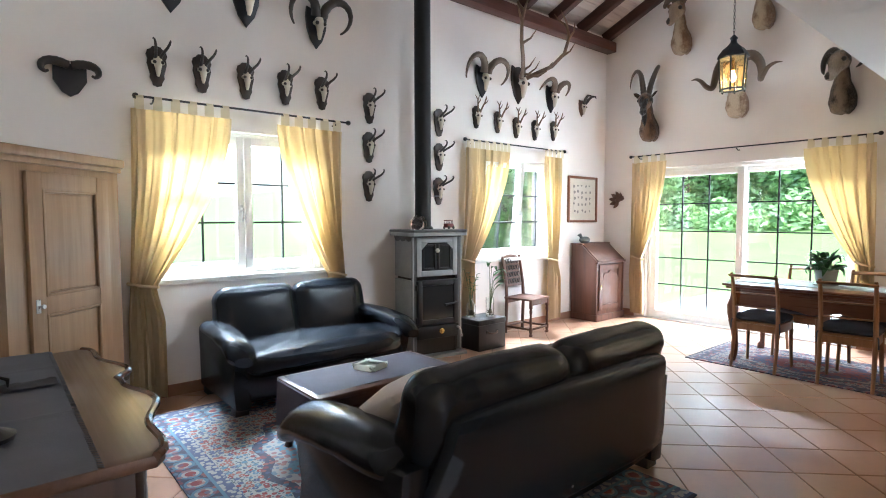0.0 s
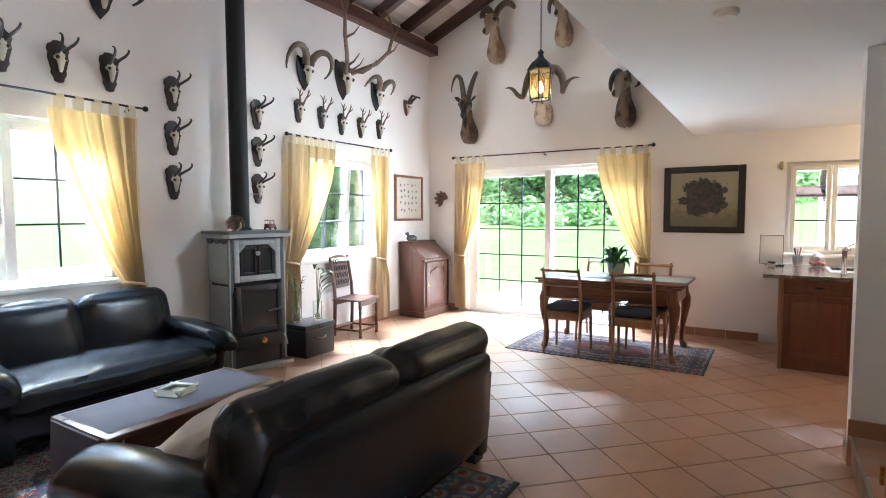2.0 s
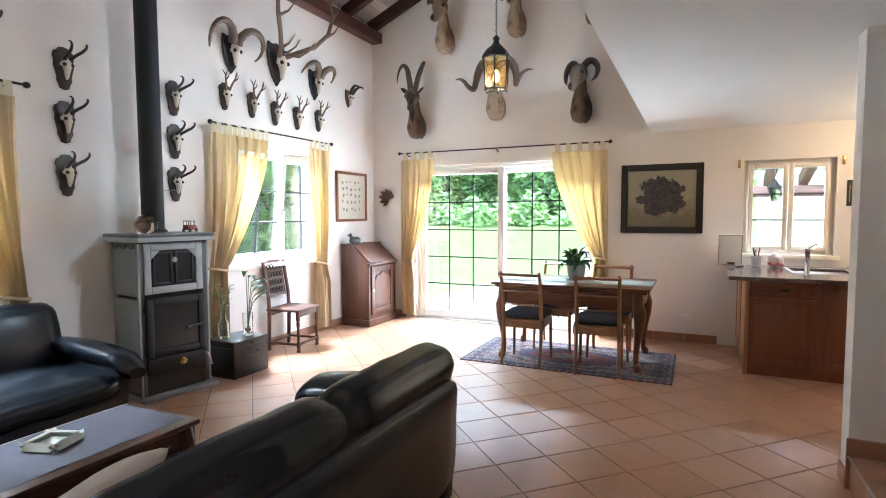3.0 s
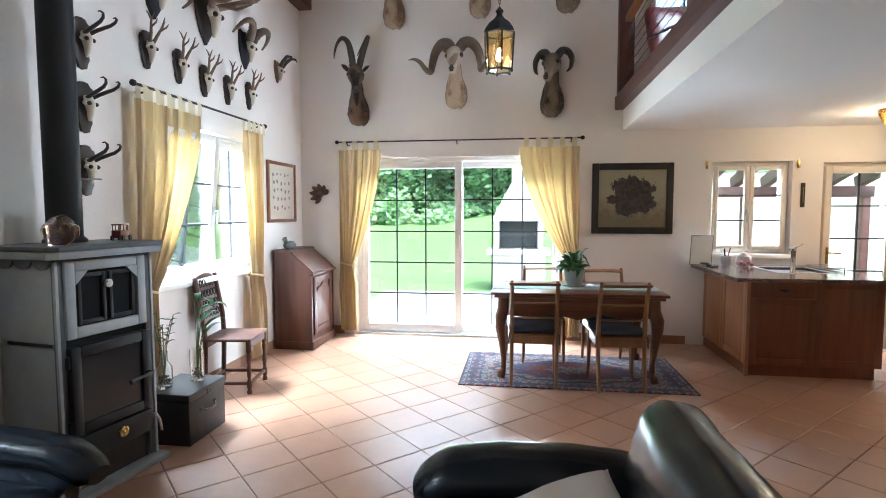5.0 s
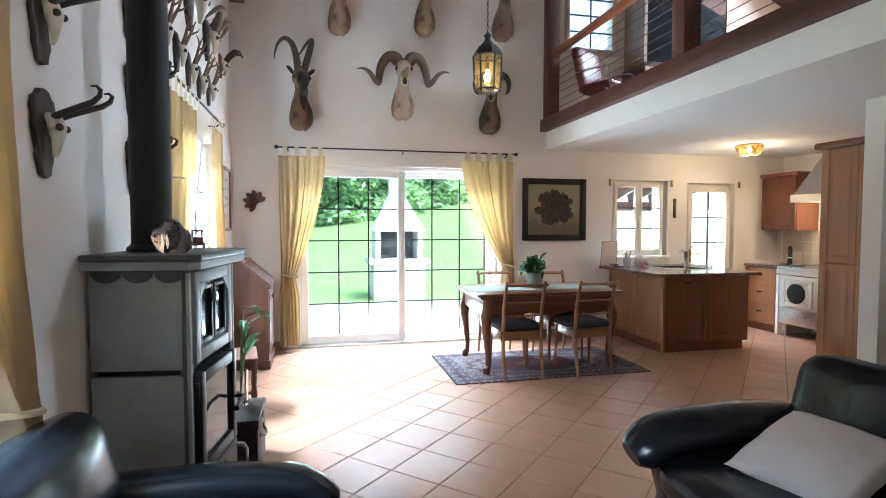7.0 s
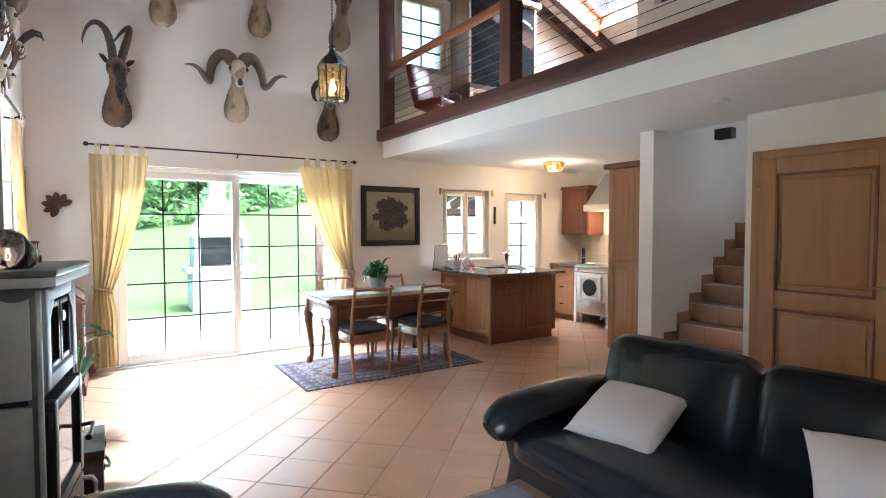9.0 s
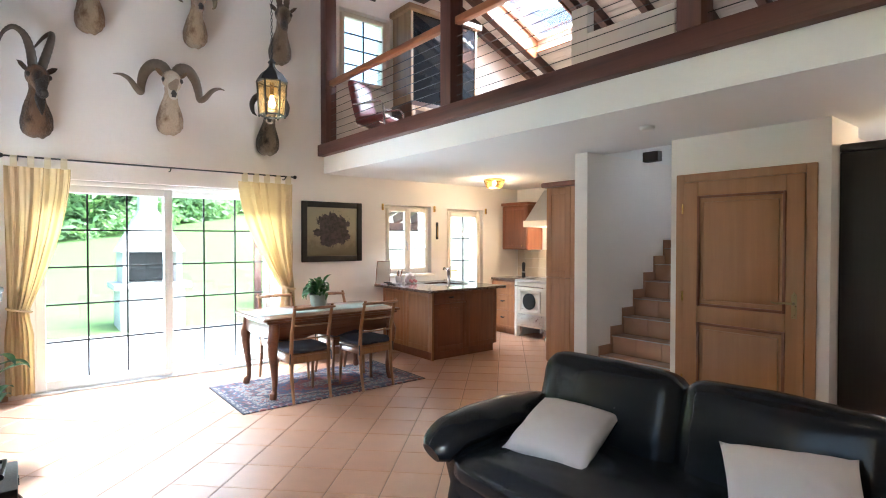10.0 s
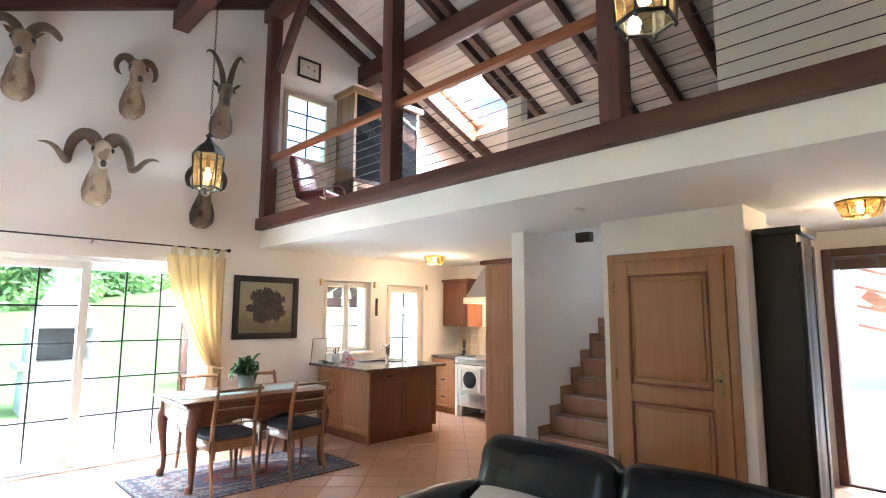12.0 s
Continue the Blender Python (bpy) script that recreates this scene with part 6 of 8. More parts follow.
def seeded_glass(name, tint):
    """Pale amber seeded glass that scatters part of the lamp's light."""
    t = Tree(name)
    t.t.nodes.remove(t.bsdf)
    clear = t.n("BsdfTransparent", {0: tint})
    milky = t.n("BsdfTranslucent", {0: shade(tint, 0.85)})
    gl = t.n("BsdfGlossy", {0: (1, 1, 1), "Roughness": 0.08})
    body = t.n("MixShader", {0: t.math("MULTIPLY", t.noise(t.coords(), 30.0, 3.0), 0.10), 1: clear, 2: milky})
    t.put(t.out.inputs[0], t.n("MixShader", {0: t.math("MULTIPLY", t.n("Fresnel", {0: 1.5}).outputs[0], 0.8), 1: body, 2: gl}))
    return t.mat


M_AMBER = seeded_glass("amber_glass", (0.86, 0.66, 0.36))
for k in range(6):
    a, b = cor[k], cor[(k + 1) % 6]
    g = bmesh.new()
    g.faces.new([g.verts.new(p) for p in ((a[0] * R * 0.85, a[1] * R * 0.85, 0.006), (b[0] * R * 0.85, b[1] * R * 0.85, 0.006), (b[0] * R * 0.985, b[1] * R * 0.985, H - 0.004), (a[0] * R * 0.985, a[1] * R * 0.985, H - 0.004))])
    p = part("glass_pane", g, M_AMBER, ln, "amber seeded glass")
    p.visible_shadow = False
part("cap", lathe(bmesh.new(), [(R * 1.12, H), (R * 1.02, H + 0.03), (R * 0.72, H + 0.085), (R * 0.42, H + 0.115), (0.03, H + 0.145), (0.026, H + 0.17), (0.038, H + 0.185), (0.02, H + 0.205), (0.006, H + 0.22)], 6), M_IRON, ln)
M_BULB = glow("warm_bulb", (1.0, 0.74, 0.40), 9)
part("bulb", lathe(bmesh.new(), [(0.004, 0.075), (0.022, 0.085), (0.03, 0.105), (0.024, 0.135), (0.013, 0.155), (0.013, 0.18)], 14), M_BULB, ln, "lit warm bulb")
part("socket", rod(bmesh.new(), (0, 0, 0.18), (0, 0, H + 0.01), 0.017), M_BRASS, ln)
link_g = bmesh.new()
pts = [(0.009 * math.cos(a), 0, 0.019 * math.sin(a)) for a in (2 * math.pi * q / 12 for q in range(13))]
tube(link_g, pts, 0.0026, 5, cap=False)
lk = part("chain_link", link_g, M_IRON, ln, m=pose(0, 0, H + 0.232))
zc = H + 0.232
k = 0
while 2.66 + zc < roof(2.0) - 0.17:
    zc += 0.0305
    k += 1
    again(lk, pose(0, 0, zc, 0, 0, 90 * (k % 2)))
copy_thing(ln, pose(1.53, 1.83, 2.675, 0, 0, 25))
for x, y in ((5.52, 2.0), (1.53, 1.83)):
    lamp("lantern_light", "POINT", 0.8, pose(x, y, 2.79), (1.0, 0.66, 0.34), 0.03)


def ceiling_light(m):
    c = thing("ceiling_light", m, "brass ceiling light with ribbed amber glass", "lamp", "ceiling lights")
    part("ceiling_plate", lathe(bmesh.new(), [(0.15, 0.0), (0.155, -0.02), (0.14, -0.03)], 8), M_BRASS, c)
    cage = bmesh.new()
    for k in range(8):
        a = 2 * math.pi * k / 8
        tube(cage, [(0.145 * math.cos(a), 0.145 * math.sin(a), -0.025), (0.105 * math.cos(a), 0.105 * math.sin(a), -0.115)], 0.006, 6)
        b = 2 * math.pi * (k + 1) / 8
        tube(cage, [(0.105 * math.cos(a), 0.105 * math.sin(a), -0.115), (0.105 * math.cos(b), 0.105 * math.sin(b), -0.115)], 0.006, 6)
    part("cage", cage, M_BRASS, c)
    sh = part("glass_shade", lathe(bmesh.new(), [(0.138, -0.03), (0.10, -0.11), (0.001, -0.113)], 8), M_AMBER, c, "amber glass")
    sh.visible_shadow = False
    part("bulb", lathe(bmesh.new(), [(0.012, -0.03), (0.026, -0.055), (0.02, -0.08), (0.002, -0.088)], 12), M_BULB, c, "lit warm bulb")
    return c


l0 = ceiling_light(pose(6.20, -1.47, ZC))
copy_thing(l0, pose(1.285, -1.07, ZC, 0, 0, 20))
lamp("kitchen_light", "POINT", 2.2, pose(6.20, -1.47, ZC - 0.16), (1.0, 0.70, 0.40), 0.05)
lamp("hall_light", "POINT", 0.9, pose(1.285, -1.07, ZC - 0.16), (1.0, 0.70, 0.40), 0.05)
solo("smoke_detector", lathe(bmesh.new(), [(0.055, 0.0), (0.055, -0.02), (0.04, -0.032), (0.002, -0.034)], 20), M_PVC, "small white round smoke detector on the ceiling", "detector", m=pose(2.91, 0.09, ZC))

# ---- kitchen ----
def shaker(parent, w, h, m, material, bar=0.06, label="", name="door"):
    """A framed and panelled front in x and z, its face towards local -y."""
    d = part(name, ring(bmesh.new(), 0, w, 0, h, bar, 0.0, 0.022, 0.003), material, parent, label, m)
    part("panel", B(bar - 0.004, w - bar + 0.004, 0.006, 0.018, bar - 0.004, h - bar + 0.004, bevel=0.006), material, d)
    return d


def cup_pull(parent, x, z):
    g = bmesh.new()
    pts = [(x - 0.035, 0.0, z), (x - 0.03, -0.018, z - 0.004), (x, -0.024, z - 0.006), (x + 0.03, -0.018, z - 0.004), (x + 0.035, 0.0, z)]
    tube(g, pts, [0.006, 0.009, 0.012, 0.009, 0.006], 8)
    return part("pull", g, M_IRON, parent, "dark cup pull")


IX0, IX1, IY0, IY1 = 5.99, XE - 0.005, -1.34, -0.20
isl = thing("kitchen_peninsula", pose(0, 0, 0), "oak kitchen peninsula unit with panelled doors", "cabinet")
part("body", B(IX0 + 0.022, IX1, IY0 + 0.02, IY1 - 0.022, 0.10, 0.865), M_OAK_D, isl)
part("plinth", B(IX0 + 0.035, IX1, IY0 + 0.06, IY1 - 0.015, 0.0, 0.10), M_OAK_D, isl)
wd = (IX1 - IX0 - 0.02) / 2
for k in range(2):
    # panels towards the table
    d = shaker(isl, wd - 0.004, 0.755, Matrix.Translation((IX0 + 0.02 + (k + 1) * wd, IY1, 0.105)) @ pose(0, 0, 0, 0, 0, 180), M_OAK)
part("corner_post", B(IX0 - 0.002, IX0 + 0.02, IY1 - 0.03, IY1 + 0.002, 0.0, 0.865, bevel=0.004), M_OAK, isl)
# west fronts take the darker oak, their shade put into the colour
wd = (IY1 - IY0 - 0.05) / 2
for k in range(2):
    y = IY1 - 0.03 - (k + 1) * wd + wd
    m = Matrix.Translation((IX0, y, 0.105)) @ pose(0, 0, 0, 0, 0, -90)
    if k == 0:
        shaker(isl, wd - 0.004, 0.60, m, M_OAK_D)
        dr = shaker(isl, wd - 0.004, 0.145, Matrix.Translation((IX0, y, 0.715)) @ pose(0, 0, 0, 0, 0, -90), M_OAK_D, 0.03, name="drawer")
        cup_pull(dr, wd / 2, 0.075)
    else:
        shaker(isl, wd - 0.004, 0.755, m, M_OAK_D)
wt_ = bmesh.new()
WX0, WY0, WY1 = 5.86, -1.37, -0.06
SKX0, SKX1, SKY_A, SKY_B = 6.35, 6.95, -1.12, -0.62
for x0, x1, y0, y1 in ((WX0, SKX0, WY0, WY1), (SKX1, XE, WY0, WY1), (SKX0, SKX1, WY0, SKY_A), (SKX0, SKX1, SKY_B, WY1)):
    box(wt_, x0, x1, y0, y1, 0.867, 0.90)
solo("worktop", wt_, M_GRAN, "polished brown granite worktop", "worktop")
sk_ = thing("kitchen_sink", pose((SKX0 + SKX1) / 2, (SKY_A + SKY_B) / 2, 0.9), "stainless steel sink with drainer in the granite", "sink")
bw, bd_ = (SKX1 - SKX0) / 2, (SKY_B - SKY_A) / 2
bas = bmesh.new()
ring(bas, -bw - 0.015, bw + 0.015, -bd_ - 0.015, bd_ + 0.015, 0.03, -0.004, 0.004, 0.002)
basin = bmesh.new()
merge(basin, bas, pose(0, 0, 0, 90))
for q in ((-bw, bw, -bd_, bd_, -0.032, -0.030),):
    box(basin, *q)
part("basin", basin, M_STEEL, sk_)
tp = thing("mixer_tap", pose(6.28, -0.70, 0.9), "tall chrome kitchen mixer tap", "tap")
part("column", lathe(bmesh.new(), [(0.028, 0.0), (0.026, 0.012), (0.021, 0.02), (0.021, 0.20), (0.024, 0.205), (0.024, 0.235), (0.01, 0.245)], 16), M_CHROME, tp)
part("spout", tube(bmesh.new(), [(0, 0, 0.17), (0.06, -0.02, 0.215), (0.16, -0.05, 0.235), (0.18, -0.055, 0.21)], [0.013, 0.012, 0.011, 0.012], 10), M_CHROME, tp)
part("lever", tube(bmesh.new(), [(0, 0, 0.24), (-0.03, -0.07, 0.285)], [0.009, 0.007], 8), M_CHROME, tp)
dd = thing("dish_drainer", pose(6.75, -1.22, 0.9), "steel wire drainer tray beside the sink", "drainer")
dg = bmesh.new()
for k in range(9):
    rod(dg, (-0.16 + 0.04 * k, -0.08, 0.012), (-0.16 + 0.04 * k, 0.08, 0.012), 0.003, 5)
ring_pts = [(-0.18, -0.09, 0.03), (0.18, -0.09, 0.03), (0.18, 0.09, 0.03), (-0.18, 0.09, 0.03), (-0.18, -0.09, 0.03)]
tube(dg, ring_pts, 0.004, 6)
for x, y in ((-0.17, -0.085), (0.17, -0.085), (0.17, 0.085), (-0.17, 0.085)):
    rod(dg, (x, y, 0.0), (x, y, 0.03), 0.004, 6)
part("wire_tray", dg, M_CHROME, dd)
# clutter on the worktop by the window
cd = thing("menu_card", Matrix.Translation((7.03, -0.12, 0.9)) @ pose(0, 0, 0, 0, 0, 90), "white printed card standing against the wall", "card")
part("card", obox(bmesh.new(), Matrix.Translation((0, 0.03, 0.165)) @ pose(0, 0, 0, -8), 0.22, 0.006, 0.32, 0.001), M_PVC, cd)
part("edge", ring(bmesh.new(), -0.112, 0.112, -0.162, 0.162, 0.006, -0.005, 0.005, 0.0), M_CHERRY, cd, "thin reddish border", Matrix.Translation((0, 0.03, 0.165)) @ pose(0, 0, 0, -8))
ms = bmesh.new()
rnd = random.Random(9)
keys = thing("desk_clutter", pose(6.93, -0.17, 0.9), "small metal keys and oddments on the worktop", "clutter")
for k in range(9):
    part("oddment", obox(bmesh.new(), Matrix.Translation((rnd.uniform(-0.14, 0.10), rnd.uniform(-0.08, 0.08), 0.008 + 0.012 * (k % 3))) @ pose(0, 0, 0, 0, 0, rnd.uniform(0, 180)), rnd.uniform(0.03, 0.09), 0.02, 0.014, 0.003), (M_IRON, M_STEEL, M_EBONY)[k % 3], keys)
cup_ = thing("utensil_pot", pose(6.97, -0.36, 0.9), "grey pot holding brushes and spoons", "pot")
part("pot", lathe(bmesh.new(), [(0.04, 0.0), (0.05, 0.05), (0.052, 0.11), (0.046, 0.11), (0.044, 0.05), (0.002, 0.01)], 18), M_STEEL, cup_)
for k in range(5):
    a = k * 1.25
    part("utensil", tube(bmesh.new(), [(0, 0, 0.02), (0.05 * math.cos(a), 0.05 * math.sin(a), 0.17 + 0.01 * k)], [0.004, 0.008], 6), (M_CHAIR, M_PVC, M_IRON)[k % 3], cup_)
M_PINK = plain("pink_roses", (0.55, 0.20, 0.20), 0.7, 0, 0.3, 40, 0.2)
bag = bmesh.new()
cushion(bag, 0.15, 0.10, 0.14, 0.045, 0.015, 0.02, 8, pose(0, 0, 0.07), 2, 14)
bg = thing("sugar_bag", pose(6.94, -0.53, 0.9), "crumpled clear bag with pink sweets", "bag")
part("bag", bag, plain("clear_film", (0.62, 0.52, 0.50), 0.2, 0, 0.1, 20, 0.2), bg)
for k in range(4):
    g = bmesh.new()
    bmesh.ops.create_icosphere(g, subdivisions=2, radius=0.021)
    part("sweet", g, M_PINK, bg, m=pose(-0.075 - 0.01 * (k % 2), -0.05 + 0.035 * k, 0.03 + 0.018 * (k % 2)))

# units along the kitchen's back wall
FY = -2.32


def drawers(x0, x1, hs, label):
    u = thing("drawer_unit", pose(x0, FY, 0), label, "cabinet")
    w = x1 - x0
    part("body", B(0, w, YK - FY + 0.005, -0.02, 0.10, 0.865), M_OAK_D, u)
    part("plinth", B(0, w, YK - FY + 0.005, -0.06, 0.0, 0.10), M_OAK, u)
    z = 0.105
    for h in hs:
        d = shaker(u, w - 0.006, h, Matrix.Translation((w - 0.003, 0.002, z)) @ pose(0, 0, 0, 0, 0, 180), M_OAK, 0.035, name="drawer")
        cup_pull(d, w / 2, h * 0.62)
        z += h + 0.005
    return u


drawers(6.62, XE - 0.006, (0.27, 0.25, 0.21), "oak drawer unit with dark cup pulls")
solo("worktop", B(6.60, XE - 0.004, YK + 0.004, FY + 0.02, 0.867, 0.90, bevel=0.003), M_GRAN, "polished brown granite worktop", "worktop")
cooker = thing("wood_cooker", pose(6.275, -2.33, 0), "white enamel wood-fired cooker with chrome rail", "cooker")
M_ENAM = plain("white_enamel", (0.66, 0.64, 0.58), 0.2, 0, 0.06, 6, 0.03)
part("body", B(-0.30, 0.30, -0.56, 0.0, 0.16, 0.86, bevel=0.012), M_ENAM, cooker)
part("hob", B(-0.32, 0.32, -0.57, 0.03, 0.862, 0.90, bevel=0.008), M_STEEL, cooker)
part("side_panel", B(0.305, 0.345, -0.56, 0.005, 0.0, 0.86), M_PVC, cooker)
od = part("oven_door", ring(bmesh.new(), -0.20, 0.24, 0.40, 0.74, 0.05, 0.002, 0.03, 0.008), M_ENAM, cooker)
part("oven_plate", B(-0.15, 0.19, 0.004, 0.018, 0.45, 0.69), M_ENAM, od)
part("oven_window", lathe(bmesh.new(), [(0.125, 0.0), (0.125, 0.02), (0.10, 0.024), (0.001, 0.024)], 28), M_IRON, od, "round dark oven window", pose(0.02, 0.017, 0.57, -90))
part("drawer", B(-0.27, 0.27, 0.002, 0.024, 0.19, 0.37, bevel=0.006), M_STEEL, cooker)
part("rail", tube(bmesh.new(), [(-0.30, 0.0, 0.80), (-0.30, 0.06, 0.80), (0.30, 0.06, 0.80), (0.30, 0.0, 0.80)], 0.010, 8), M_CHROME, cooker, "chrome rail")
for x in (-0.25, 0.25):
    for y in (-0.5, -0.05):
        part("foot", lathe(bmesh.new(), [(0.035, 0.0), (0.02, 0.05), (0.03, 0.16)], 10, (x, y, 0)), M_CHROME, cooker)
uc = thing("wall_cupboard", pose(6.565, YK + 0.37, 1.36), "oak wall cupboard with a panelled door", "cabinet")
part("body", B(0, 0.565, -0.365, -0.02, 0.0, 0.72), M_OAK_D, uc)
for k in range(1):
    d = shaker(uc, 0.545, 0.70, Matrix.Translation((0.555, 0.002, 0.01)) @ pose(0, 0, 0, 0, 0, 180), M_OAK_D)
part("cornice", B(-0.03, 0.57, -0.365, 0.03, 0.72, 0.77, bevel=0.012), M_OAK_D, uc)
part("knob", lathe(bmesh.new(), [(0.006, 0.0), (0.012, 0.015), (0.010, 0.022), (0.001, 0.025)], 12), M_BRASS, uc, "", pose(0.10, 0.0, 0.06, -90))
hd_ = thing("cooker_hood", pose(6.215, YK + 0.002, 1.72), "grey metal cooker hood with a cream rim", "hood")
part("rim", B(-0.32, 0.32, 0.0, 0.50, 0.0, 0.10, bevel=0.006), M_CREAM, hd_)
hb = bmesh.new()
lo = [hb.verts.new(p) for p in ((-0.30, 0.0, 0.101), (0.30, 0.0, 0.101), (0.30, 0.47, 0.101), (-0.30, 0.47, 0.101))]
hi = [hb.verts.new(p) for p in ((-0.13, 0.0, 0.58), (0.13, 0.0, 0.58), (0.13, 0.22, 0.58), (-0.13, 0.22, 0.58))]
hb.faces.new(lo), hb.faces.new(hi)
for i in range(4):
    hb.faces.new((lo[i], lo[(i + 1) % 4], hi[(i + 1) % 4], hi[i]))
part("canopy", hb, M_STEEL, hd_)
fp = thing("cooker_flue", pose(6.12, YK + 0.14, 0), "matt black stove pipe behind the cooker", "flue")
part("pipe", lathe(bmesh.new(), [(0.065, 0.905), (0.065, 1.355)], 20), M_PIPE, fp)
part("collar", lathe(bmesh.new(), [(0.085, 0.902), (0.085, 0.915), (0.066, 0.93)], 20), M_IRON, fp)
tiles_k = bmesh.new()
for i in range(14):
    for j in range(3):
        box(tiles_k, 4.95 + i * 0.155, 5.10 + i * 0.155, YK, YK + 0.006, 0.905 + j * 0.152, 1.053 + j * 0.152, 0.0015, 1)
solo("trim_splashback", tiles_k, plain("cream_wall_tile", (0.62, 0.52, 0.40), 0.25, 0, 0.06, 4, 0.03), "cream splashback tiles behind the cooker", "tiles", "structure")
lamp("hood_light", "POINT", 1.2, pose(6.2, -2.6, 1.62), (1.0, 0.72, 0.42), 0.05)
gr = thing("pepper_mill", pose(6.78, -2.70, 0.9), "tall black and steel pepper mill on the worktop", "mill")
part("body", lathe(bmesh.new(), [(0.03, 0.0), (0.03, 0.10), (0.02, 0.12), (0.028, 0.15), (0.028, 0.23), (0.012, 0.25)], 14), M_IRON, gr)
part("band", lathe(bmesh.new(), [(0.0305, 0.08), (0.0312, 0.085), (0.0312, 0.095), (0.0305, 0.10)], 14), M_CHROME, gr)
bo = thing("serving_dish", pose(6.45, -2.50, 0.9), "shallow pale dish on the cooker's edge", "dish")
part("dish", lathe(bmesh.new(), [(0.05, 0.0), (0.10, 0.025), (0.105, 0.025), (0.06, 0.008), (0.001, 0.006)], 20), M_CERAM, bo)
tc_ = thing("tall_cabinet", pose(4.18, -1.05, 0), "tall oak kitchen cabinet with a moulded cornice", "cabinet")
part("body", B(0.0, 0.70, -0.60, -0.022, 0.08, 2.13), M_OAK, tc_)
part("plinth", B(0.0, 0.68, -0.60, -0.04, 0.0, 0.08), M_OAK_D, tc_)
for z, h in ((0.10, 0.98), (1.09, 1.03)):
    shaker(tc_, 0.345, h, Matrix.Translation((0.695, 0.0, z)) @ pose(0, 0, 0, 0, 0, 180), M_OAK, 0.07)
    shaker(tc_, 0.345, h, Matrix.Translation((0.347, 0.0, z)) @ pose(0, 0, 0, 0, 0, 180), M_OAK, 0.07)
part("cornice", B(-0.015, 0.75, -0.60, 0.045, 2.13, 2.19, bevel=0.018), M_OAK_D, tc_)
th = thing("wall_thermometer", pose(XE, -1.165, 1.655, 0, 0, 90), "dark narrow wooden thermometer on the wall", "thermometer")
part("board", B(-0.022, 0.022, 0.0, 0.014, -0.13, 0.13, bevel=0.006), M_EBONY, th)
part("tube", rod(bmesh.new(), (0, 0.017, -0.09), (0, 0.017, 0.08), 0.004, 8), M_BRASS, th)
so = thing("wall_socket", pose(XE, 0.30, 0.27, 0, 0, 90), "white square wall socket near the floor", "socket")
part("plate", B(-0.04, 0.04, 0.0, 0.010, -0.04, 0.04, bevel=0.003), M_PVC, so)
part("inset", lathe(bmesh.new(), [(0.02, 0.0), (0.02, 0.003), (0.016, 0.003)], 14), M_PVC, so, "", pose(0, 0.010, 0, -90))

# ---- stairs ----
stair = thing("stairs", pose(0, 0, 0), "terracotta-tiled stairs rising beside the pier", "stairs", kind="structure")
RISE, GO = 0.178, 0.203
y = -0.55
tread_me = None
for k in range(12):
    z0, z1, ya = RISE * k, RISE * (k + 1), y - GO * k
    part("step_block", B(3.095, 3.915, max(YK, ya - GO - 0.2), ya - 0.012, max(0, z0 - 0.25), z1 - 0.014), M_GROUT, stair)
    for i in range(3):
        xa = 3.096 + i * 0.2725
        t1 = part("tread_tile", B(xa, xa + 0.269, ya - GO + 0.002, ya + 0.012, z1 - 0.013, z1, bevel=0.002), M_TILE, stair)
        t2 = part("riser_tile", B(xa, xa + 0.269, ya - 0.011, ya, z0 + 0.002, z1 - 0.015, bevel=0.001), M_TILE, stair)
    part("nosing", B(3.096, 3.914, ya + 0.004, ya + 0.016, z1 - 0.004, z1 + 0.003), M_STEEL, stair, "pale metal nosing")
    part("string_tile", B(3.906, 3.9195, ya - GO, ya + 0.02, z0, z1 + 0.095), M_TILE_DARK, stair)

# ---- oak door and hall ----
M_LEVER = plain("aged_bronze", (0.34, 0.25, 0.13), 0.3, 0.9, 0.2, 12, 0.1)
dr1 = thing("door_oak", pose(2.07, -0.60, 0), "closed panelled oak door with bronze lever handle", "door", kind="structure")
part("architrave", ring(bmesh.new(), -0.07, 0.96, 0.0, 2.07, 0.068, 0.0, 0.03, 0.006, bottom=0.001), M_DOOR, dr1)
lf = part("leaf", ring(bmesh.new(), 0.001, 0.889, 0.008, 2.0, 0.12, 0.005, 0.042, 0.004, bottom=0.2), M_DOOR, dr1)
part("lock_rail", B(0.12, 0.769, 0.006, 0.041, 0.84, 0.98, bevel=0.004), M_DOOR, lf)
for z0, z1 in ((0.21, 0.84), (0.98, 1.88)):
    part("panel", B(0.12, 0.769, 0.012, 0.030, z0, z1), M_DOOR, lf)
    part("raised_field", B(0.165, 0.725, 0.029, 0.040, z0 + 0.05, z1 - 0.05, bevel=0.010), M_DOOR, lf)
    part("moulding", ring(bmesh.new(), 0.117, 0.772, z0 - 0.003, z1 + 0.003, 0.022, 0.030, 0.050, 0.006), M_OAK_D, lf)
hp = part("handle_plate", prism(bmesh.new(), [(0.06 - 0.018, 0.95), (0.06 + 0.018, 0.95), (0.06 + 0.018, 1.12), (0.06, 1.145), (0.06 - 0.018, 1.12)], 0.006, Matrix.Translation((0, 0.042, 0)), 0.002), M_LEVER, lf, "aged bronze back plate")
part("lever", tube(bmesh.new(), [(0.06, 0.046, 1.06), (0.06, 0.09, 1.06), (0.105, 0.098, 1.063), (0.165, 0.096, 1.055), (0.195, 0.094, 1.065)], [0.010, 0.010, 0.009, 0.007, 0.006], 8), M_LEVER, hp, "curved bronze lever")
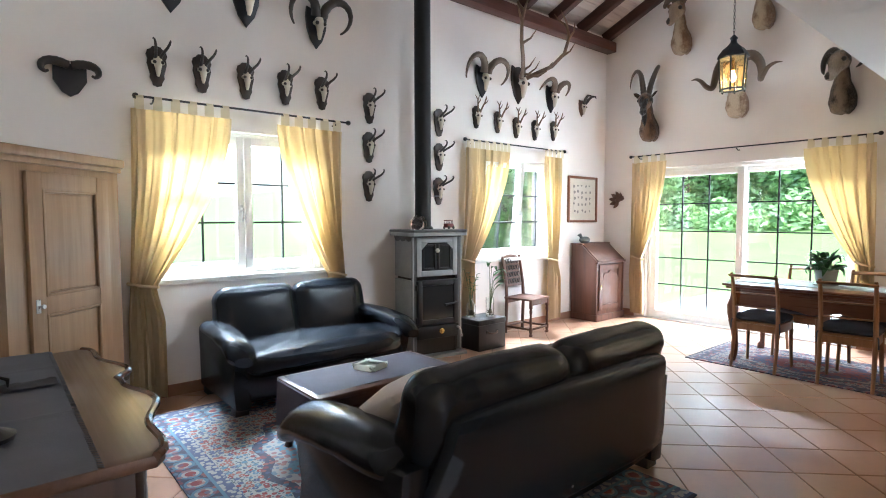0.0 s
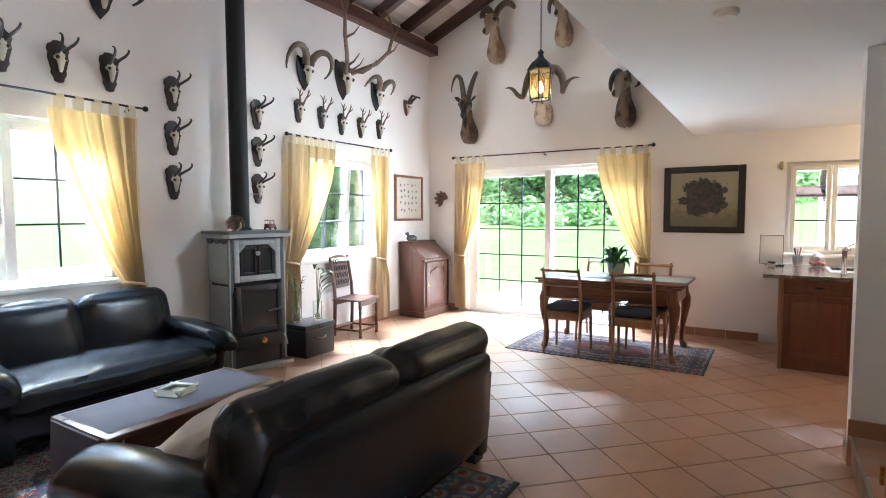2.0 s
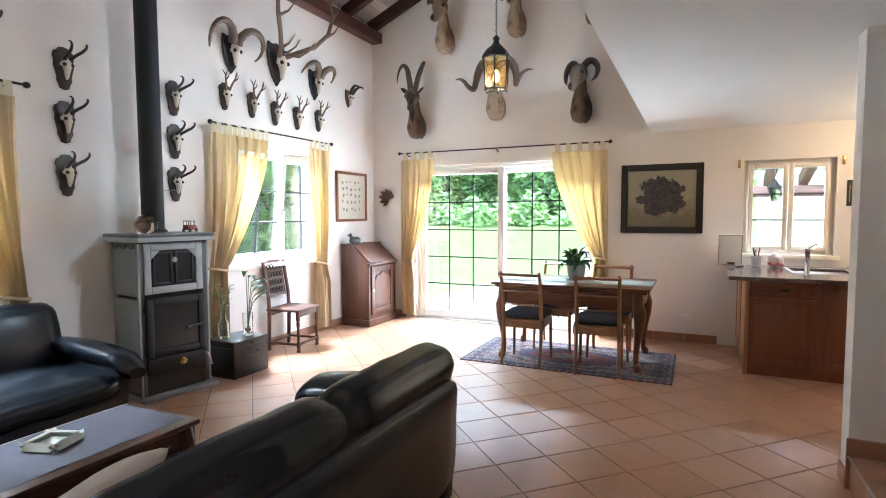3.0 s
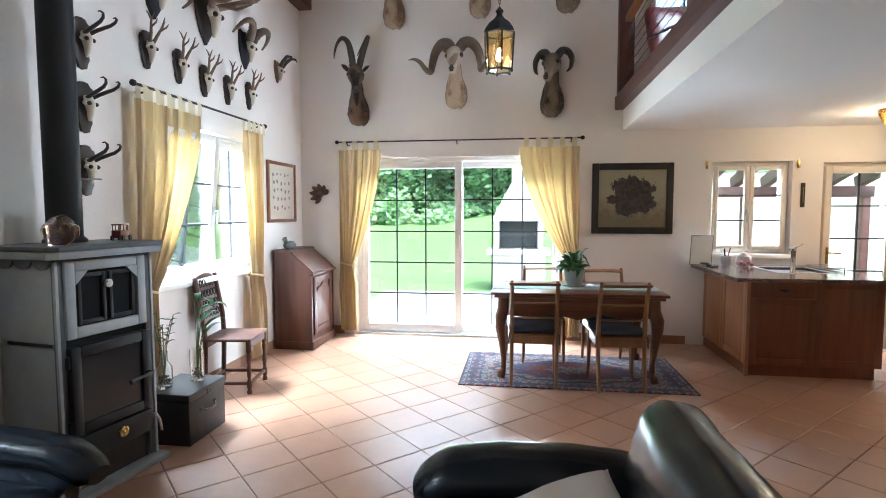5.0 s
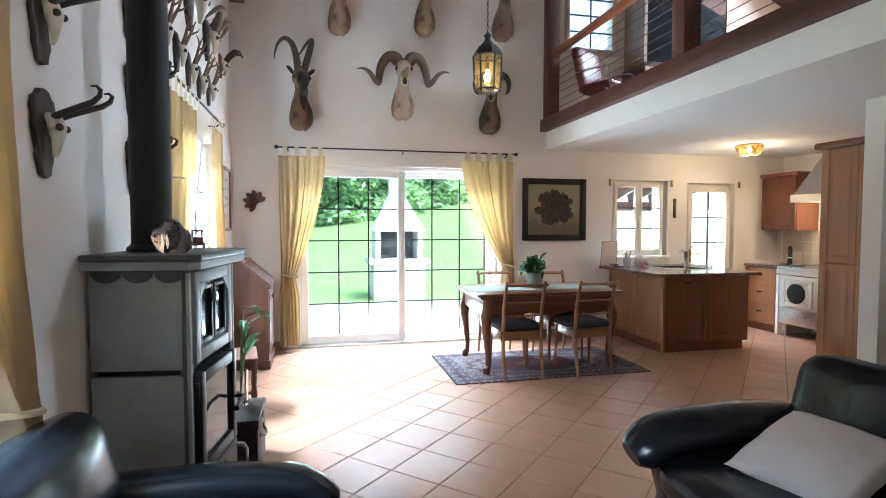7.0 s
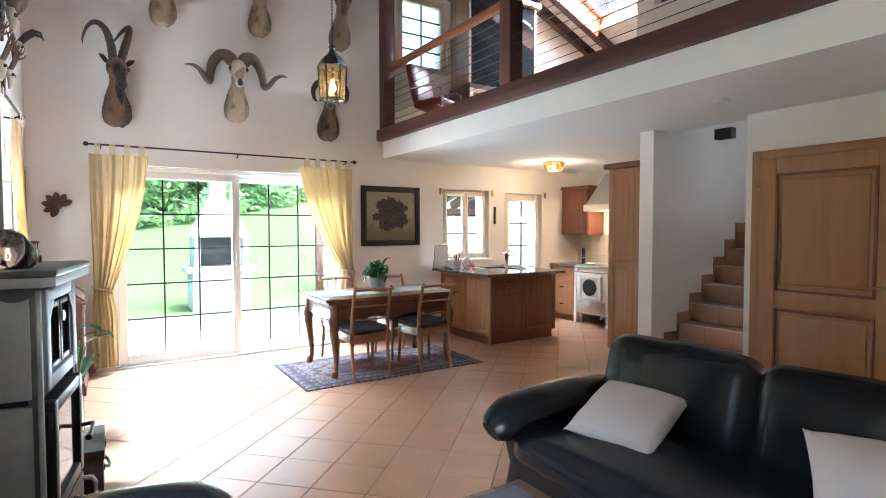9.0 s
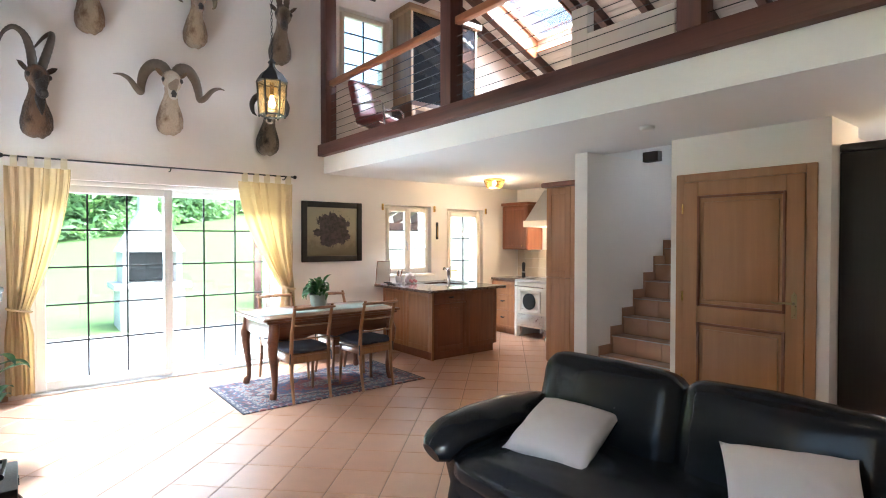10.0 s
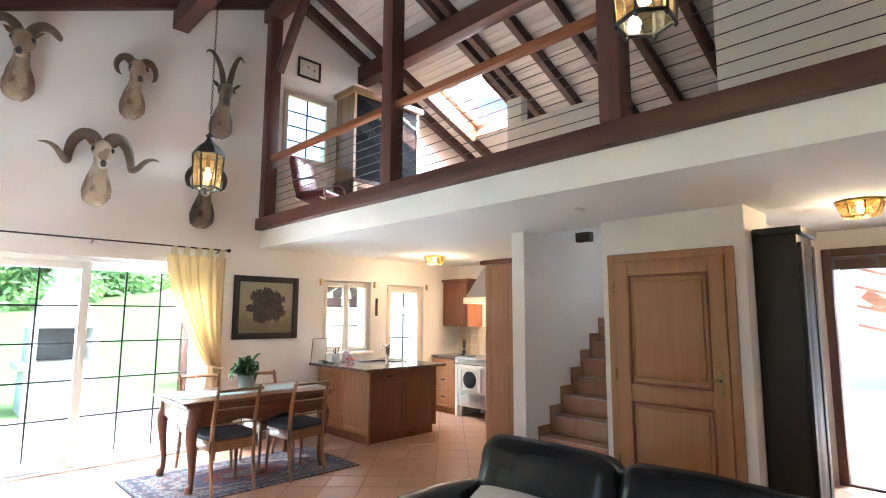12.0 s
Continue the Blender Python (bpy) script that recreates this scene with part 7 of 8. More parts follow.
for z in (0.35, 1.05, 1.78):
    part("hinge", rod(bmesh.new(), (0.892, 0.05, z - 0.04), (0.892, 0.05, z + 0.04), 0.008, 8), M_BRASS, dr1)
dc = thing("dark_wardrobe", pose(1.920, -0.76, 0, 0, 0, -90), "tall black wooden wardrobe with a moulded cornice", "wardrobe")
part("body", B(0.0, 0.46, -0.29, 0.0, 0.06, 2.14, bevel=0.006), M_EBONY, dc)
part("plinth", B(-0.01, 0.47, -0.30, 0.0, 0.0, 0.06), M_EBONY, dc)
part("cornice", B(-0.02, 0.48, -0.33, 0.0, 2.14, 2.20, bevel=0.015), M_EBONY, dc)
for k in range(1):
    d = shaker(dc, 0.44, 1.98, Matrix.Translation((0.01, -0.312, 0.10)), M_EBONY, 0.09)
    part("edge_strip", B(0.0, 0.012, -0.004, 0.0, 0.0, 1.98), M_EBONY, d)
hdr = thing("door_entrance", pose(HDOOR[1], YH, 0, 0, 0, 180), "dark framed glazed entrance door standing bright", "door", kind="structure")
W = HDOOR[1] - HDOOR[0]
part("door_frame", ring(bmesh.new(), 0, W, 0.0, HDOOR[3], 0.075, -0.12, 0.02, 0.005, bottom=0.02), M_BEAM_Z, hdr)
p = part("pane", B(0.08, W - 0.08, -0.06, -0.052, 0.03, HDOOR[3] - 0.08), M_PANE, hdr)
p.visible_shadow = False
part("blind_box", B(0.08, W - 0.08, -0.05, 0.0, HDOOR[3] - 0.20, HDOOR[3] - 0.08), M_BEAM, hdr)
bx = thing("fuse_box", pose(2.33, YH, 1.93, 0, 0, 180), "small cream box on the hall wall", "box")
part("case", B(0.30, 0.42, 0.0, 0.05, 0.0, 0.15, bevel=0.006), M_CREAM, bx)
sw = thing("light_switch", pose(2.03, YH, 1.58, 0, 0, 180), "small black wall switch in the hall", "switch")
part("plate", B(0.03, 0.11, 0.0, 0.012, 0.0, 0.075, bevel=0.003), M_IRON, sw)
# outer stairs glimpsed beyond the entrance
ous = thing("outdoor_stairs", pose(0.9, -9.0, 0), "orange wooden stairs and rail outside the entrance", "stairs")
for k in range(7):
    part("tread", B(-0.5 + 0.25 * k, -0.2 + 0.25 * k, -0.5, 0.5, 0.5 + 0.2 * k, 0.55 + 0.2 * k), M_RAIL, ous)
part("stringer", beam_between(bmesh.new(), (-0.9, -0.5, 0.1), (1.5, -0.5, 2.0), 0.06, 0.22), M_RAIL, ous)
for k in range(4):
    part("rail", beam_between(bmesh.new(), (-0.9, 0.5, 0.75 + 0.28 * k), (1.5, 0.5, 1.4 + 0.35 * k), 0.04, 0.05), M_RAIL, ous)
part("post", B(-0.6, -0.5, 0.45, 0.55, -0.2, 2.6), M_RAIL, ous)
solo("forecourt", B(-6, 8, -12, YS - WT - 0.01, -0.3, -0.08), M_TERR, "pale paved forecourt", "pavement", "structure")
solo("garage_wall", B(-6, 8, -12.3, -12.0, -0.3, 3.5), M_CONC, "grey rendered garage wall", "wall", "structure")

# ---- wall trophies: plain carved shapes on plaques ----
def mirror(pts, s):
    return [(p[0] * s, p[1], p[2]) for p in pts]


def spline(keys, n=7):
    """A smooth run through the key points, each (x, y, z, radius)."""
    ks = [Vector(k) for k in keys]
    out = []
    for i in range(len(ks) - 1):
        p0, p1, p2, p3 = ks[max(i - 1, 0)], ks[i], ks[i + 1], ks[min(i + 2, len(ks) - 1)]
        for q in range(n + (i == len(ks) - 2)):
            t = q / n
            out.append(0.5 * (2 * p1 + (p2 - p0) * t + (2 * p0 - 5 * p1 + 4 * p2 - p3) * t * t + (3 * p1 - p0 - 3 * p2 + p3) * t ** 3))
    return out


def horn_mesh(keys, s, ridge=0.05, n=12):
    pts = spline(keys, n)
    return tube(bmesh.new(), [(p[0] * s, p[1], p[2]) for p in pts], [max(0.003, p[3]) * (1 + ridge * math.sin(i * 1.9)) for i, p in enumerate(pts)], 14)


def skull(parent, w=1.0, m=None):
    """A bleached skull face: broad brow, shade-dark balls for eye hollows, narrow muzzle."""
    bm = bmesh.new()
    tube(bm, [(0, 0.022, 0.065), (0, 0.045, 0.052), (0, 0.055, 0.018), (0, 0.055, -0.022), (0, 0.05, -0.06), (0, 0.045, -0.082)], [0.014, 0.030, 0.033, 0.022, 0.015, 0.008], 12, 0.85)
    for s in (-1, 1):
        g = bmesh.new()
        bmesh.ops.create_icosphere(g, subdivisions=2, radius=0.015)
        merge(bm, g, Matrix.Translation((s * 0.034, 0.052, 0.022)))
    sk_p = part("skull", bm, M_BONE, parent, "bleached bone", m)
    # dark balls added to imitate the shade inside the eye sockets
    for s in (-1, 1):
        g = bmesh.new()
        bmesh.ops.create_icosphere(g, subdivisions=2, radius=0.0135)
        part("eye_hollow", g, M_HORN, sk_p, "", Matrix.Translation((s * 0.027, 0.073, 0.020)))
    return sk_p


LOBED = [(0, 0.155), (0.03, 0.15), (0.045, 0.13), (0.065, 0.12), (0.075, 0.085), (0.065, 0.055), (0.07, 0.02), (0.058, -0.03), (0.05, -0.06), (0.052, -0.09), (0.036, -0.12), (0.03, -0.145), (0, -0.155)]
LOBED = LOBED + [(-x, z) for x, z in LOBED[-2:0:-1]]
SHIELD = [(0, 0.17), (0.055, 0.155), (0.095, 0.17), (0.105, 0.08), (0.095, -0.02), (0.06, -0.12), (0, -0.20)]
SHIELD = SHIELD + [(-x, z) for x, z in SHIELD[-2:0:-1]]


def plaque(parent, outline, material, scale=1.0, depth=0.022):
    return part("plaque", prism(bmesh.new(), [(x * scale, z * scale) for x, z in outline[::-1]], depth, None, 0.005), material, parent)


def chamois(m, tag=1.0):
    t = thing("horned_skull", m, "small horned skull on a dark carved plaque", "trophy", "small horned skulls")
    plaque(t, LOBED, M_PLAQUE)
    skull(t)
    for s in (-1, 1):
        pts = [(0.016, 0.05, 0.055), (0.022, 0.095, 0.075), (0.030, 0.14, 0.092), (0.040, 0.182, 0.108), (0.048, 0.207, 0.128), (0.054, 0.212, 0.148), (0.058, 0.200, 0.160), (0.060, 0.183, 0.158)]
        part("horn", tube(bmesh.new(), mirror(pts, s), [0.0125, 0.012, 0.0115, 0.0105, 0.009, 0.0075, 0.0055, 0.003], 9), M_HORN, t)
    return t


def roe(m):
    t = thing("antlered_skull", m, "small antlered skull on a dark plaque", "trophy", "small antlered skulls")
    plaque(t, LOBED, M_PLAQUE, 0.86)
    skull(t, m=pose(0, 0, -0.01))
    for s in (-1, 1):
        g = bmesh.new()
        tube(g, mirror([(0.018, 0.055, 0.05), (0.035, 0.08, 0.11), (0.06, 0.10, 0.17), (0.055, 0.125, 0.235)], s), [0.013, 0.011, 0.008, 0.003], 8)
        tube(g, mirror([(0.048, 0.09, 0.14), (0.055, 0.135, 0.165), (0.06, 0.15, 0.19)], s), [0.008, 0.006, 0.002], 7)
        tube(g, mirror([(0.06, 0.103, 0.18), (0.085, 0.10, 0.215), (0.095, 0.09, 0.235)], s), [0.007, 0.005, 0.002], 7)
        part("antler", g, M_ANTLER, t)
    return t


def curl(s, r, turn, out, base, r0, r1, drop=0.0, n=26):
    """Points and radii of a horn that rises, sweeps outwards and curls down."""
    pts, rad = [], []
    for i in range(n + 1):
        t = i / n
        a = turn * t
        rr = r * (1 - 0.25 * t)
        pts.append((s * (base[0] + rr * (1 - math.cos(a)) + out * t * t), base[1] + 0.10 * math.sin(math.pi * t) - 0.03 * t, base[2] + rr * math.sin(a) * 1.05 - drop * t))
        rad.append((r0 + (r1 - r0) * t ** 1.3) * (1 + 0.06 * math.sin(60 * t)))
    return pts, rad


def ram(m, material, plq, r=0.15, turn=3.9, size=1.0, label="ram skull with curled horns on a shield"):
    t = thing("ram_skull", m, label, "trophy", "ram skulls")
    plaque(t, SHIELD, plq, size, 0.03)
    skull(t, m=Matrix.Translation((0, 0.015, -0.02)) @ Matrix.Scale(1.35 * size, 4))
    for s in (-1, 1):
        pts, rad = curl(s, r, turn, 0.03, (0.035, 0.08, 0.075), 0.044 * size, 0.008)
        part("horn", tube(bmesh.new(), pts, rad, 12), material, t)
    return t


for x in (1.03, 1.36, 1.715, 2.07, 2.43):
    chamois(pose(x, YN, 2.60, 0, 0, 180))
for x, z in ((2.955, 2.53), (2.945, 2.14), (2.94, 1.75), (3.865, 2.49), (3.865, 2.11), (3.855, 1.73)):
    chamois(pose(x, YN, z, 0, 0, 180))
for x, z in ((4.44, 2.62), (4.80, 2.60), (5.14, 2.57), (5.50, 2.575), (5.885, 2.605)):
    roe(pose(x, YN, z, 0, 0, 180))
ram(pose(2.38, YN, 3.20, 0, 0, 180), M_HORN, M_PLAQUE_B, 0.15, 4.2, 1.0, "dark curled ram horns on a black shield")
ram(pose(1.14, YN, 3.26, 0, 0, 180), M_HORN, M_PLAQUE_B, 0.17, 3.3, 1.15, "dark horned skull on a pointed black shield")
ram(pose(1.73, YN, 3.28, 0, 0, 180), M_HORN, M_PLAQUE_B, 0.19, 2.8, 1.15, "wide horned skull on a pointed black shield")
ram(pose(4.53, YN, 3.06, 0, 0, 180), M_HORN_L, M_PLAQUE_B, 0.17, 3.9, 1.0, "grey curled ram horns on a black shield")
ram(pose(5.82, YN, 3.03, 0, 0, 180), M_HORN_L, M_PLAQUE_B, 0.14, 3.2, 0.95, "brown curled ram horns on a black shield")
sm = thing("horned_skull", pose(6.52, YN, 3.0, 0, 0, 180), "small skull with stout hooked horns on brown shield", "trophy", "small horned skulls")
plaque(sm, SHIELD, M_PLAQUE_R, 0.62)
skull(sm, m=pose(0, 0, -0.02))
for s in (-1, 1):
    part("horn", tube(bmesh.new(), mirror([(0.02, 0.06, 0.045), (0.035, 0.10, 0.10), (0.05, 0.15, 0.14), (0.055, 0.20, 0.13), (0.055, 0.215, 0.10)], s), [0.022, 0.021, 0.017, 0.011, 0.004], 10), M_HORN, sm)

stag = thing("stag_antlers", pose(5.17, YN, 3.12, 0, 0, 180), "large branching stag antlers on a dark shield", "trophy")
plaque(stag, SHIELD, M_PLAQUE, 1.25, 0.03)
skull(stag, m=Matrix.Translation((0, 0.015, -0.05)) @ Matrix.Scale(1.7, 4))
for s in (-1, 1):
    g = bmesh.new()
    main = [(0.04, 0.10, 0.06), (0.12, 0.20, 0.11), (0.27, 0.33, 0.20), (0.40, 0.42, 0.36), (0.44, 0.46, 0.56), (0.38, 0.46, 0.74), (0.30, 0.44, 0.86)]
    tube(g, mirror(main, s), [0.030, 0.027, 0.024, 0.022, 0.019, 0.014, 0.004], 10)
    for pts in ([(0.06, 0.13, 0.09), (0.09, 0.26, 0.06), (0.10, 0.38, 0.10), (0.10, 0.44, 0.17)],
                [(0.12, 0.20, 0.11), (0.15, 0.33, 0.13), (0.16, 0.43, 0.21)],
                [(0.38, 0.41, 0.33), (0.37, 0.53, 0.36), (0.36, 0.62, 0.45)],
                [(0.44, 0.46, 0.55), (0.51, 0.48, 0.64), (0.54, 0.47, 0.76)],
                [(0.40, 0.46, 0.68), (0.36, 0.36, 0.78), (0.34, 0.30, 0.87)]):
        tube(g, mirror(pts, s), [0.019, 0.014, 0.008, 0.003][:len(pts)] if len(pts) == 4 else [0.018, 0.011, 0.003], 8)
    part("antler", g, M_ANTLER, stag)

flat_t = thing("horn_plate", pose(0.47, YN, 2.42, 0, 0, 180), "black plate with curled horns on the wall", "trophy")
plaque(flat_t, [(0, 0.10), (0.10, 0.09), (0.10, -0.02), (0.05, -0.10), (0, -0.13), (-0.05, -0.10), (-0.10, -0.02), (-0.10, 0.09)], M_PLAQUE_B, 1.0, 0.03)
for s in (-1, 1):
    part("horn", horn_mesh([(0.01, 0.04, 0.085, 0.030), (0.07, 0.05, 0.098, 0.031), (0.125, 0.06, 0.094, 0.029), (0.16, 0.065, 0.07, 0.025), (0.165, 0.07, 0.035, 0.019), (0.145, 0.07, 0.015, 0.012), (0.125, 0.07, 0.025, 0.008)], s, 0.03, 6), M_HORN, flat_t)
bt = thing("horn_plate", pose(XW, 3.10, 2.10, 0, 0, -90), "dark branching horn on a plate", "trophy")
plaque(bt, LOBED, M_PLAQUE_B, 1.2)
part("horn", tube(bmesh.new(), [(0, 0.02, 0.0), (0.02, 0.14, 0.0), (0.03, 0.24, 0.03), (0.03, 0.30, 0.09)], [0.05, 0.045, 0.03, 0.008], 10), M_HORN, bt)

M_RUSSET = plain("russet_leaf", (0.10, 0.045, 0.025), 0.55, 0.0, 0.35, 24, 0.2)
leafy = thing("wall_leaf", pose(XE, 4.20, 1.69, 0, 0, 90), "russet brown leaf-shaped ornament on the wall", "ornament")
lv = bmesh.new()
for k in range(7):
    a = radians(200 + k * 38)
    merge(lv, leaf_blade(0.145, 0.065, 0.5, 5), Matrix.Translation((0, 0.03, 0.0)) @ pose(0, 0, 0, 0, math.degrees(a), 0) @ pose(0, 0, 0, 90))
part("leaves", lv, M_RUSSET, leafy)
g = bmesh.new()
cushion(g, 0.07, 0.06, 0.06, 0.028, 0.01, 0.006, 5, pose(0, 0.03, 0))
part("boss", g, M_RUSSET, leafy)


def fur(name, back, chest, muzzle=None, split=0.0):
    """Short hair: a darker back, a paler chest, a muzzle of its own colour, mottling and fine streaks."""
    t = Tree(name)
    streak, patch = t.noise(t.coords((95, 95, 32)), 1.6, 4.0, 0.7), t.noise(t.coords((1, 1, 0.7)), 7.0, 6.0, 0.72)
    s = t.n("SeparateXYZ", {0: t.n("TexCoord").outputs["Object"]})
    front = t.math("ADD", t.math("MULTIPLY", s.outputs[1], 3.2), t.math("MULTIPLY", patch, 2.6))
    front = t.math("SUBTRACT", front, t.math("MULTIPLY", t.math("ABSOLUTE", s.outputs[0]), 4.5))
    front = t.math("SUBTRACT", front, t.math("MULTIPLY", s.outputs[2], 1.0))
    col = t.mix(t.n("MapRange", {0: t.math("ADD", front, split), 1: 1.3, 2: 1.8}).outputs[0], back, chest)
    if muzzle:
        col = t.mix(t.n("MapRange", {0: t.math("ADD", s.outputs[1], t.math("MULTIPLY", patch, 0.06)), 1: 0.335, 2: 0.365}).outputs[0], col, muzzle)
    col = t.mix(t.n("MapRange", {0: streak, 1: 0.42, 2: 0.7, 4: 0.28}).outputs[0], col, shade(back, 0.4))
    t.set(Base_Color=col, Roughness=0.95, Sheen_Weight=0.2, Specular_IOR_Level=0.15)
    t.bump(streak, 0.9, 0.02)
    return t.mat


FUR_BROWN = fur("fur_brown", (0.05, 0.026, 0.014), (0.20, 0.11, 0.06), (0.018, 0.012, 0.009), -0.1)
FUR_WHITE = fur("fur_pale_throat", (0.22, 0.125, 0.065), (0.60, 0.47, 0.33), (0.70, 0.62, 0.50), 0.0)
FUR_GREY = fur("fur_grey_brown", (0.026, 0.019, 0.014), (0.22, 0.165, 0.115), (0.34, 0.28, 0.21), -0.15)
FUR_TAN = fur("fur_tan", (0.19, 0.105, 0.052), (0.46, 0.34, 0.22), (0.36, 0.26, 0.18), -0.15)


def bust(m, coat, horns, horn_mat, label, turn=0.0, size=1.0, ridge=0.05, beard=False, face=None):
    """A stuffed shoulder mount: broad chest cut ragged below, neck, lowered head with ears, and its horns."""
    t = thing("shoulder_mount", m, label, "trophy", "shoulder mounts")
    t.scale = (size, size, size)
    bm = bmesh.new()
    keys = spline([(0, 0.075, -0.252, 0.02), (0, 0.075, -0.246, 0.08), (0, 0.078, -0.215, 0.116), (0, 0.085, -0.15, 0.134), (0, 0.095, -0.08, 0.130), (0, 0.11, 0.0, 0.108), (0, 0.13, 0.08, 0.082), (0, 0.15, 0.16, 0.068), (0, 0.165, 0.24, 0.062), (0, 0.16, 0.30, 0.03)], 4)
    tube(bm, [tuple(k)[:3] for k in keys], [k[3] for k in keys], 26, 0.95)
    for v in bm.verts:
        w = noise.noise(v.co * 8) * 0.014 + noise.noise(v.co * 30) * 0.005
        v.co += Vector((w, w, w * 0.5))
        if v.co.z < -0.2:
            v.co.z += 0.022 * noise.noise(Vector((v.co.x * 22, 0.4, size)))
        v.co.y = max(0.002, v.co.y)
    head = bmesh.new()
    hk = spline([(0, -0.07, 0.01, 0.035), (0, -0.04, 0.02, 0.066), (0, 0.01, 0.018, 0.080), (0, 0.06, 0.0, 0.066), (0, 0.11, -0.022, 0.043), (0, 0.155, -0.038, 0.037), (0, 0.195, -0.046, 0.034), (0, 0.212, -0.052, 0.014)], 4)
    tube(head, [tuple(k)[:3] for k in hk], [k[3] for k in hk], 18, 1.12)
    hm = Matrix.Translation((0, 0.20, 0.27)) @ pose(0, 0, 0, 0, 0, turn) @ pose(0, 0, 0, -34) @ Matrix.Scale(1.2, 4)
    merge(bm, head, hm)
    for s in (-1, 1):
        ear = bmesh.new()
        tube(ear, [(s * 0.055, -0.02, 0.035), (s * 0.083, -0.025, 0.062), (s * 0.108, -0.03, 0.085), (s * 0.132, -0.035, 0.100)], [0.014, 0.028, 0.026, 0.003], 10, 0.4)
        merge(bm, ear, hm)
        brow = bmesh.new()
        bmesh.ops.create_icosphere(brow, subdivisions=2, radius=0.020)
        merge(bm, brow, hm @ Matrix.Translation((s * 0.054, 0.028, 0.036)))
    part("bust", bm, coat, t)
    for s in (-1, 1):
        e = bmesh.new()
        bmesh.ops.create_icosphere(e, subdivisions=2, radius=0.023)
        part("eye", e, M_HORN, t, "", hm @ Matrix.Translation((s * 0.064, 0.040, 0.036)))
    e = bmesh.new()
    tube(e, [(0, 0.182, -0.004), (0, 0.203, -0.022), (0, 0.214, -0.05)], [0.014, 0.026, 0.016], 12, 0.75)
    part("nose", merge(bmesh.new(), e, hm), M_HORN, t)
    if face:
        g = bmesh.new()
        tube(g, [(0, 0.015, 0.052), (0, 0.07, 0.036), (0, 0.13, 0.008), (0, 0.17, -0.012)], [0.052, 0.052, 0.038, 0.026], 14, 0.62)
        part("face_blaze", merge(bmesh.new(), g, hm), face, t)
    if beard:
        g = bmesh.new()
        tube(g, [(0, 0.10, -0.07), (0, 0.14, -0.10), (-0.005, 0.19, -0.15), (-0.01, 0.225, -0.20)], [0.02, 0.034, 0.026, 0.004], 12, 0.7)
        part("beard", merge(bmesh.new(), g, hm), FUR_DARK, t, "dark chin beard")
    hm2 = Matrix.Translation((0, 0.175, 0.315)) @ pose(0, 0, 0, 0, 0, turn * 0.6)
    for s, keys in ((1, horns[0]), (-1, horns[1])):
        part("horn", merge(bmesh.new(), horn_mesh(keys, s, ridge), hm2), horn_mat, t)
    return t


FUR_UMBER = fur("fur_umber", (0.07, 0.042, 0.024), (0.24, 0.165, 0.105), (0.07, 0.046, 0.032), 0.0)
FUR_DARK = fur("fur_dark", (0.022, 0.016, 0.013), (0.03, 0.022, 0.017))
IBEX_A = [(0.03, 0.03, 0.04, 0.040), (0.05, 0.04, 0.20, 0.037), (0.09, 0.01, 0.34, 0.031), (0.16, -0.03, 0.40, 0.024), (0.225, -0.06, 0.35, 0.016), (0.26, -0.08, 0.25, 0.010), (0.265, -0.08, 0.18, 0.004)]
IBEX_B = [(0.03, 0.03, 0.04, 0.040), (0.075, 0.04, 0.20, 0.037), (0.115, 0.01, 0.34, 0.031), (0.13, -0.05, 0.42, 0.024), (0.09, -0.12, 0.40, 0.017), (0.03, -0.15, 0.31, 0.010), (-0.01, -0.155, 0.24, 0.004)]
IBEX_C = [(0.03, 0.03, 0.04, 0.036), (0.055, 0.03, 0.20, 0.033), (0.10, -0.01, 0.36, 0.027), (0.155, -0.07, 0.48, 0.020), (0.20, -0.13, 0.51, 0.012), (0.225, -0.15, 0.46, 0.004)]
SPIRAL = [(0.035, 0.01, 0.045, 0.055), (0.09, -0.01, 0.12, 0.060), (0.175, -0.04, 0.125, 0.057), (0.245, -0.06, 0.04, 0.050), (0.275, -0.05, -0.08, 0.042), (0.285, -0.01, -0.175, 0.035), (0.325, 0.05, -0.165, 0.030), (0.39, 0.07, -0.085, 0.024), (0.46, 0.06, -0.045, 0.015), (0.53, 0.04, -0.045, 0.004)]
ROUND_ = [(0.035, 0.01, 0.04, 0.038), (0.09, -0.01, 0.10, 0.040), (0.155, -0.03, 0.09, 0.036), (0.20, -0.03, 0.01, 0.030), (0.19, 0.0, -0.09, 0.020), (0.155, 0.04, -0.14, 0.005)]
SWEEP = [(0.035, 0.01, 0.05, 0.045), (0.075, -0.01, 0.13, 0.045), (0.15, -0.04, 0.19, 0.042), (0.22, -0.07, 0.18, 0.038), (0.27, -0.08, 0.13, 0.030), (0.285, -0.08, 0.10, 0.012)]
E_ = lambda y, z: pose(XE, y, z, 0, 0, 90)
bust(E_(3.69, 2.75), FUR_BROWN, (IBEX_A, IBEX_B), M_HORN_B, "brown shoulder mount with tall swept horns", 16, 1.0, 0.05, True, FUR_DARK)
bust(E_(2.545, 2.915), FUR_WHITE, (SPIRAL, SPIRAL), M_HORN_L, "pale shoulder mount with wide spiral horns", -6, 1.0, 0.025, False, FUR_TAN)
bust(E_(1.478, 2.80), FUR_GREY, (ROUND_, ROUND_), M_HORN, "grey-brown shoulder mount with round curled horns", -26, 1.0, 0.04)
bust(E_(3.26, 3.84), FUR_TAN, (SWEEP, SWEEP), M_HORN_L, "tan shoulder mount with outswept horns", -14, 1.0, 0.05)
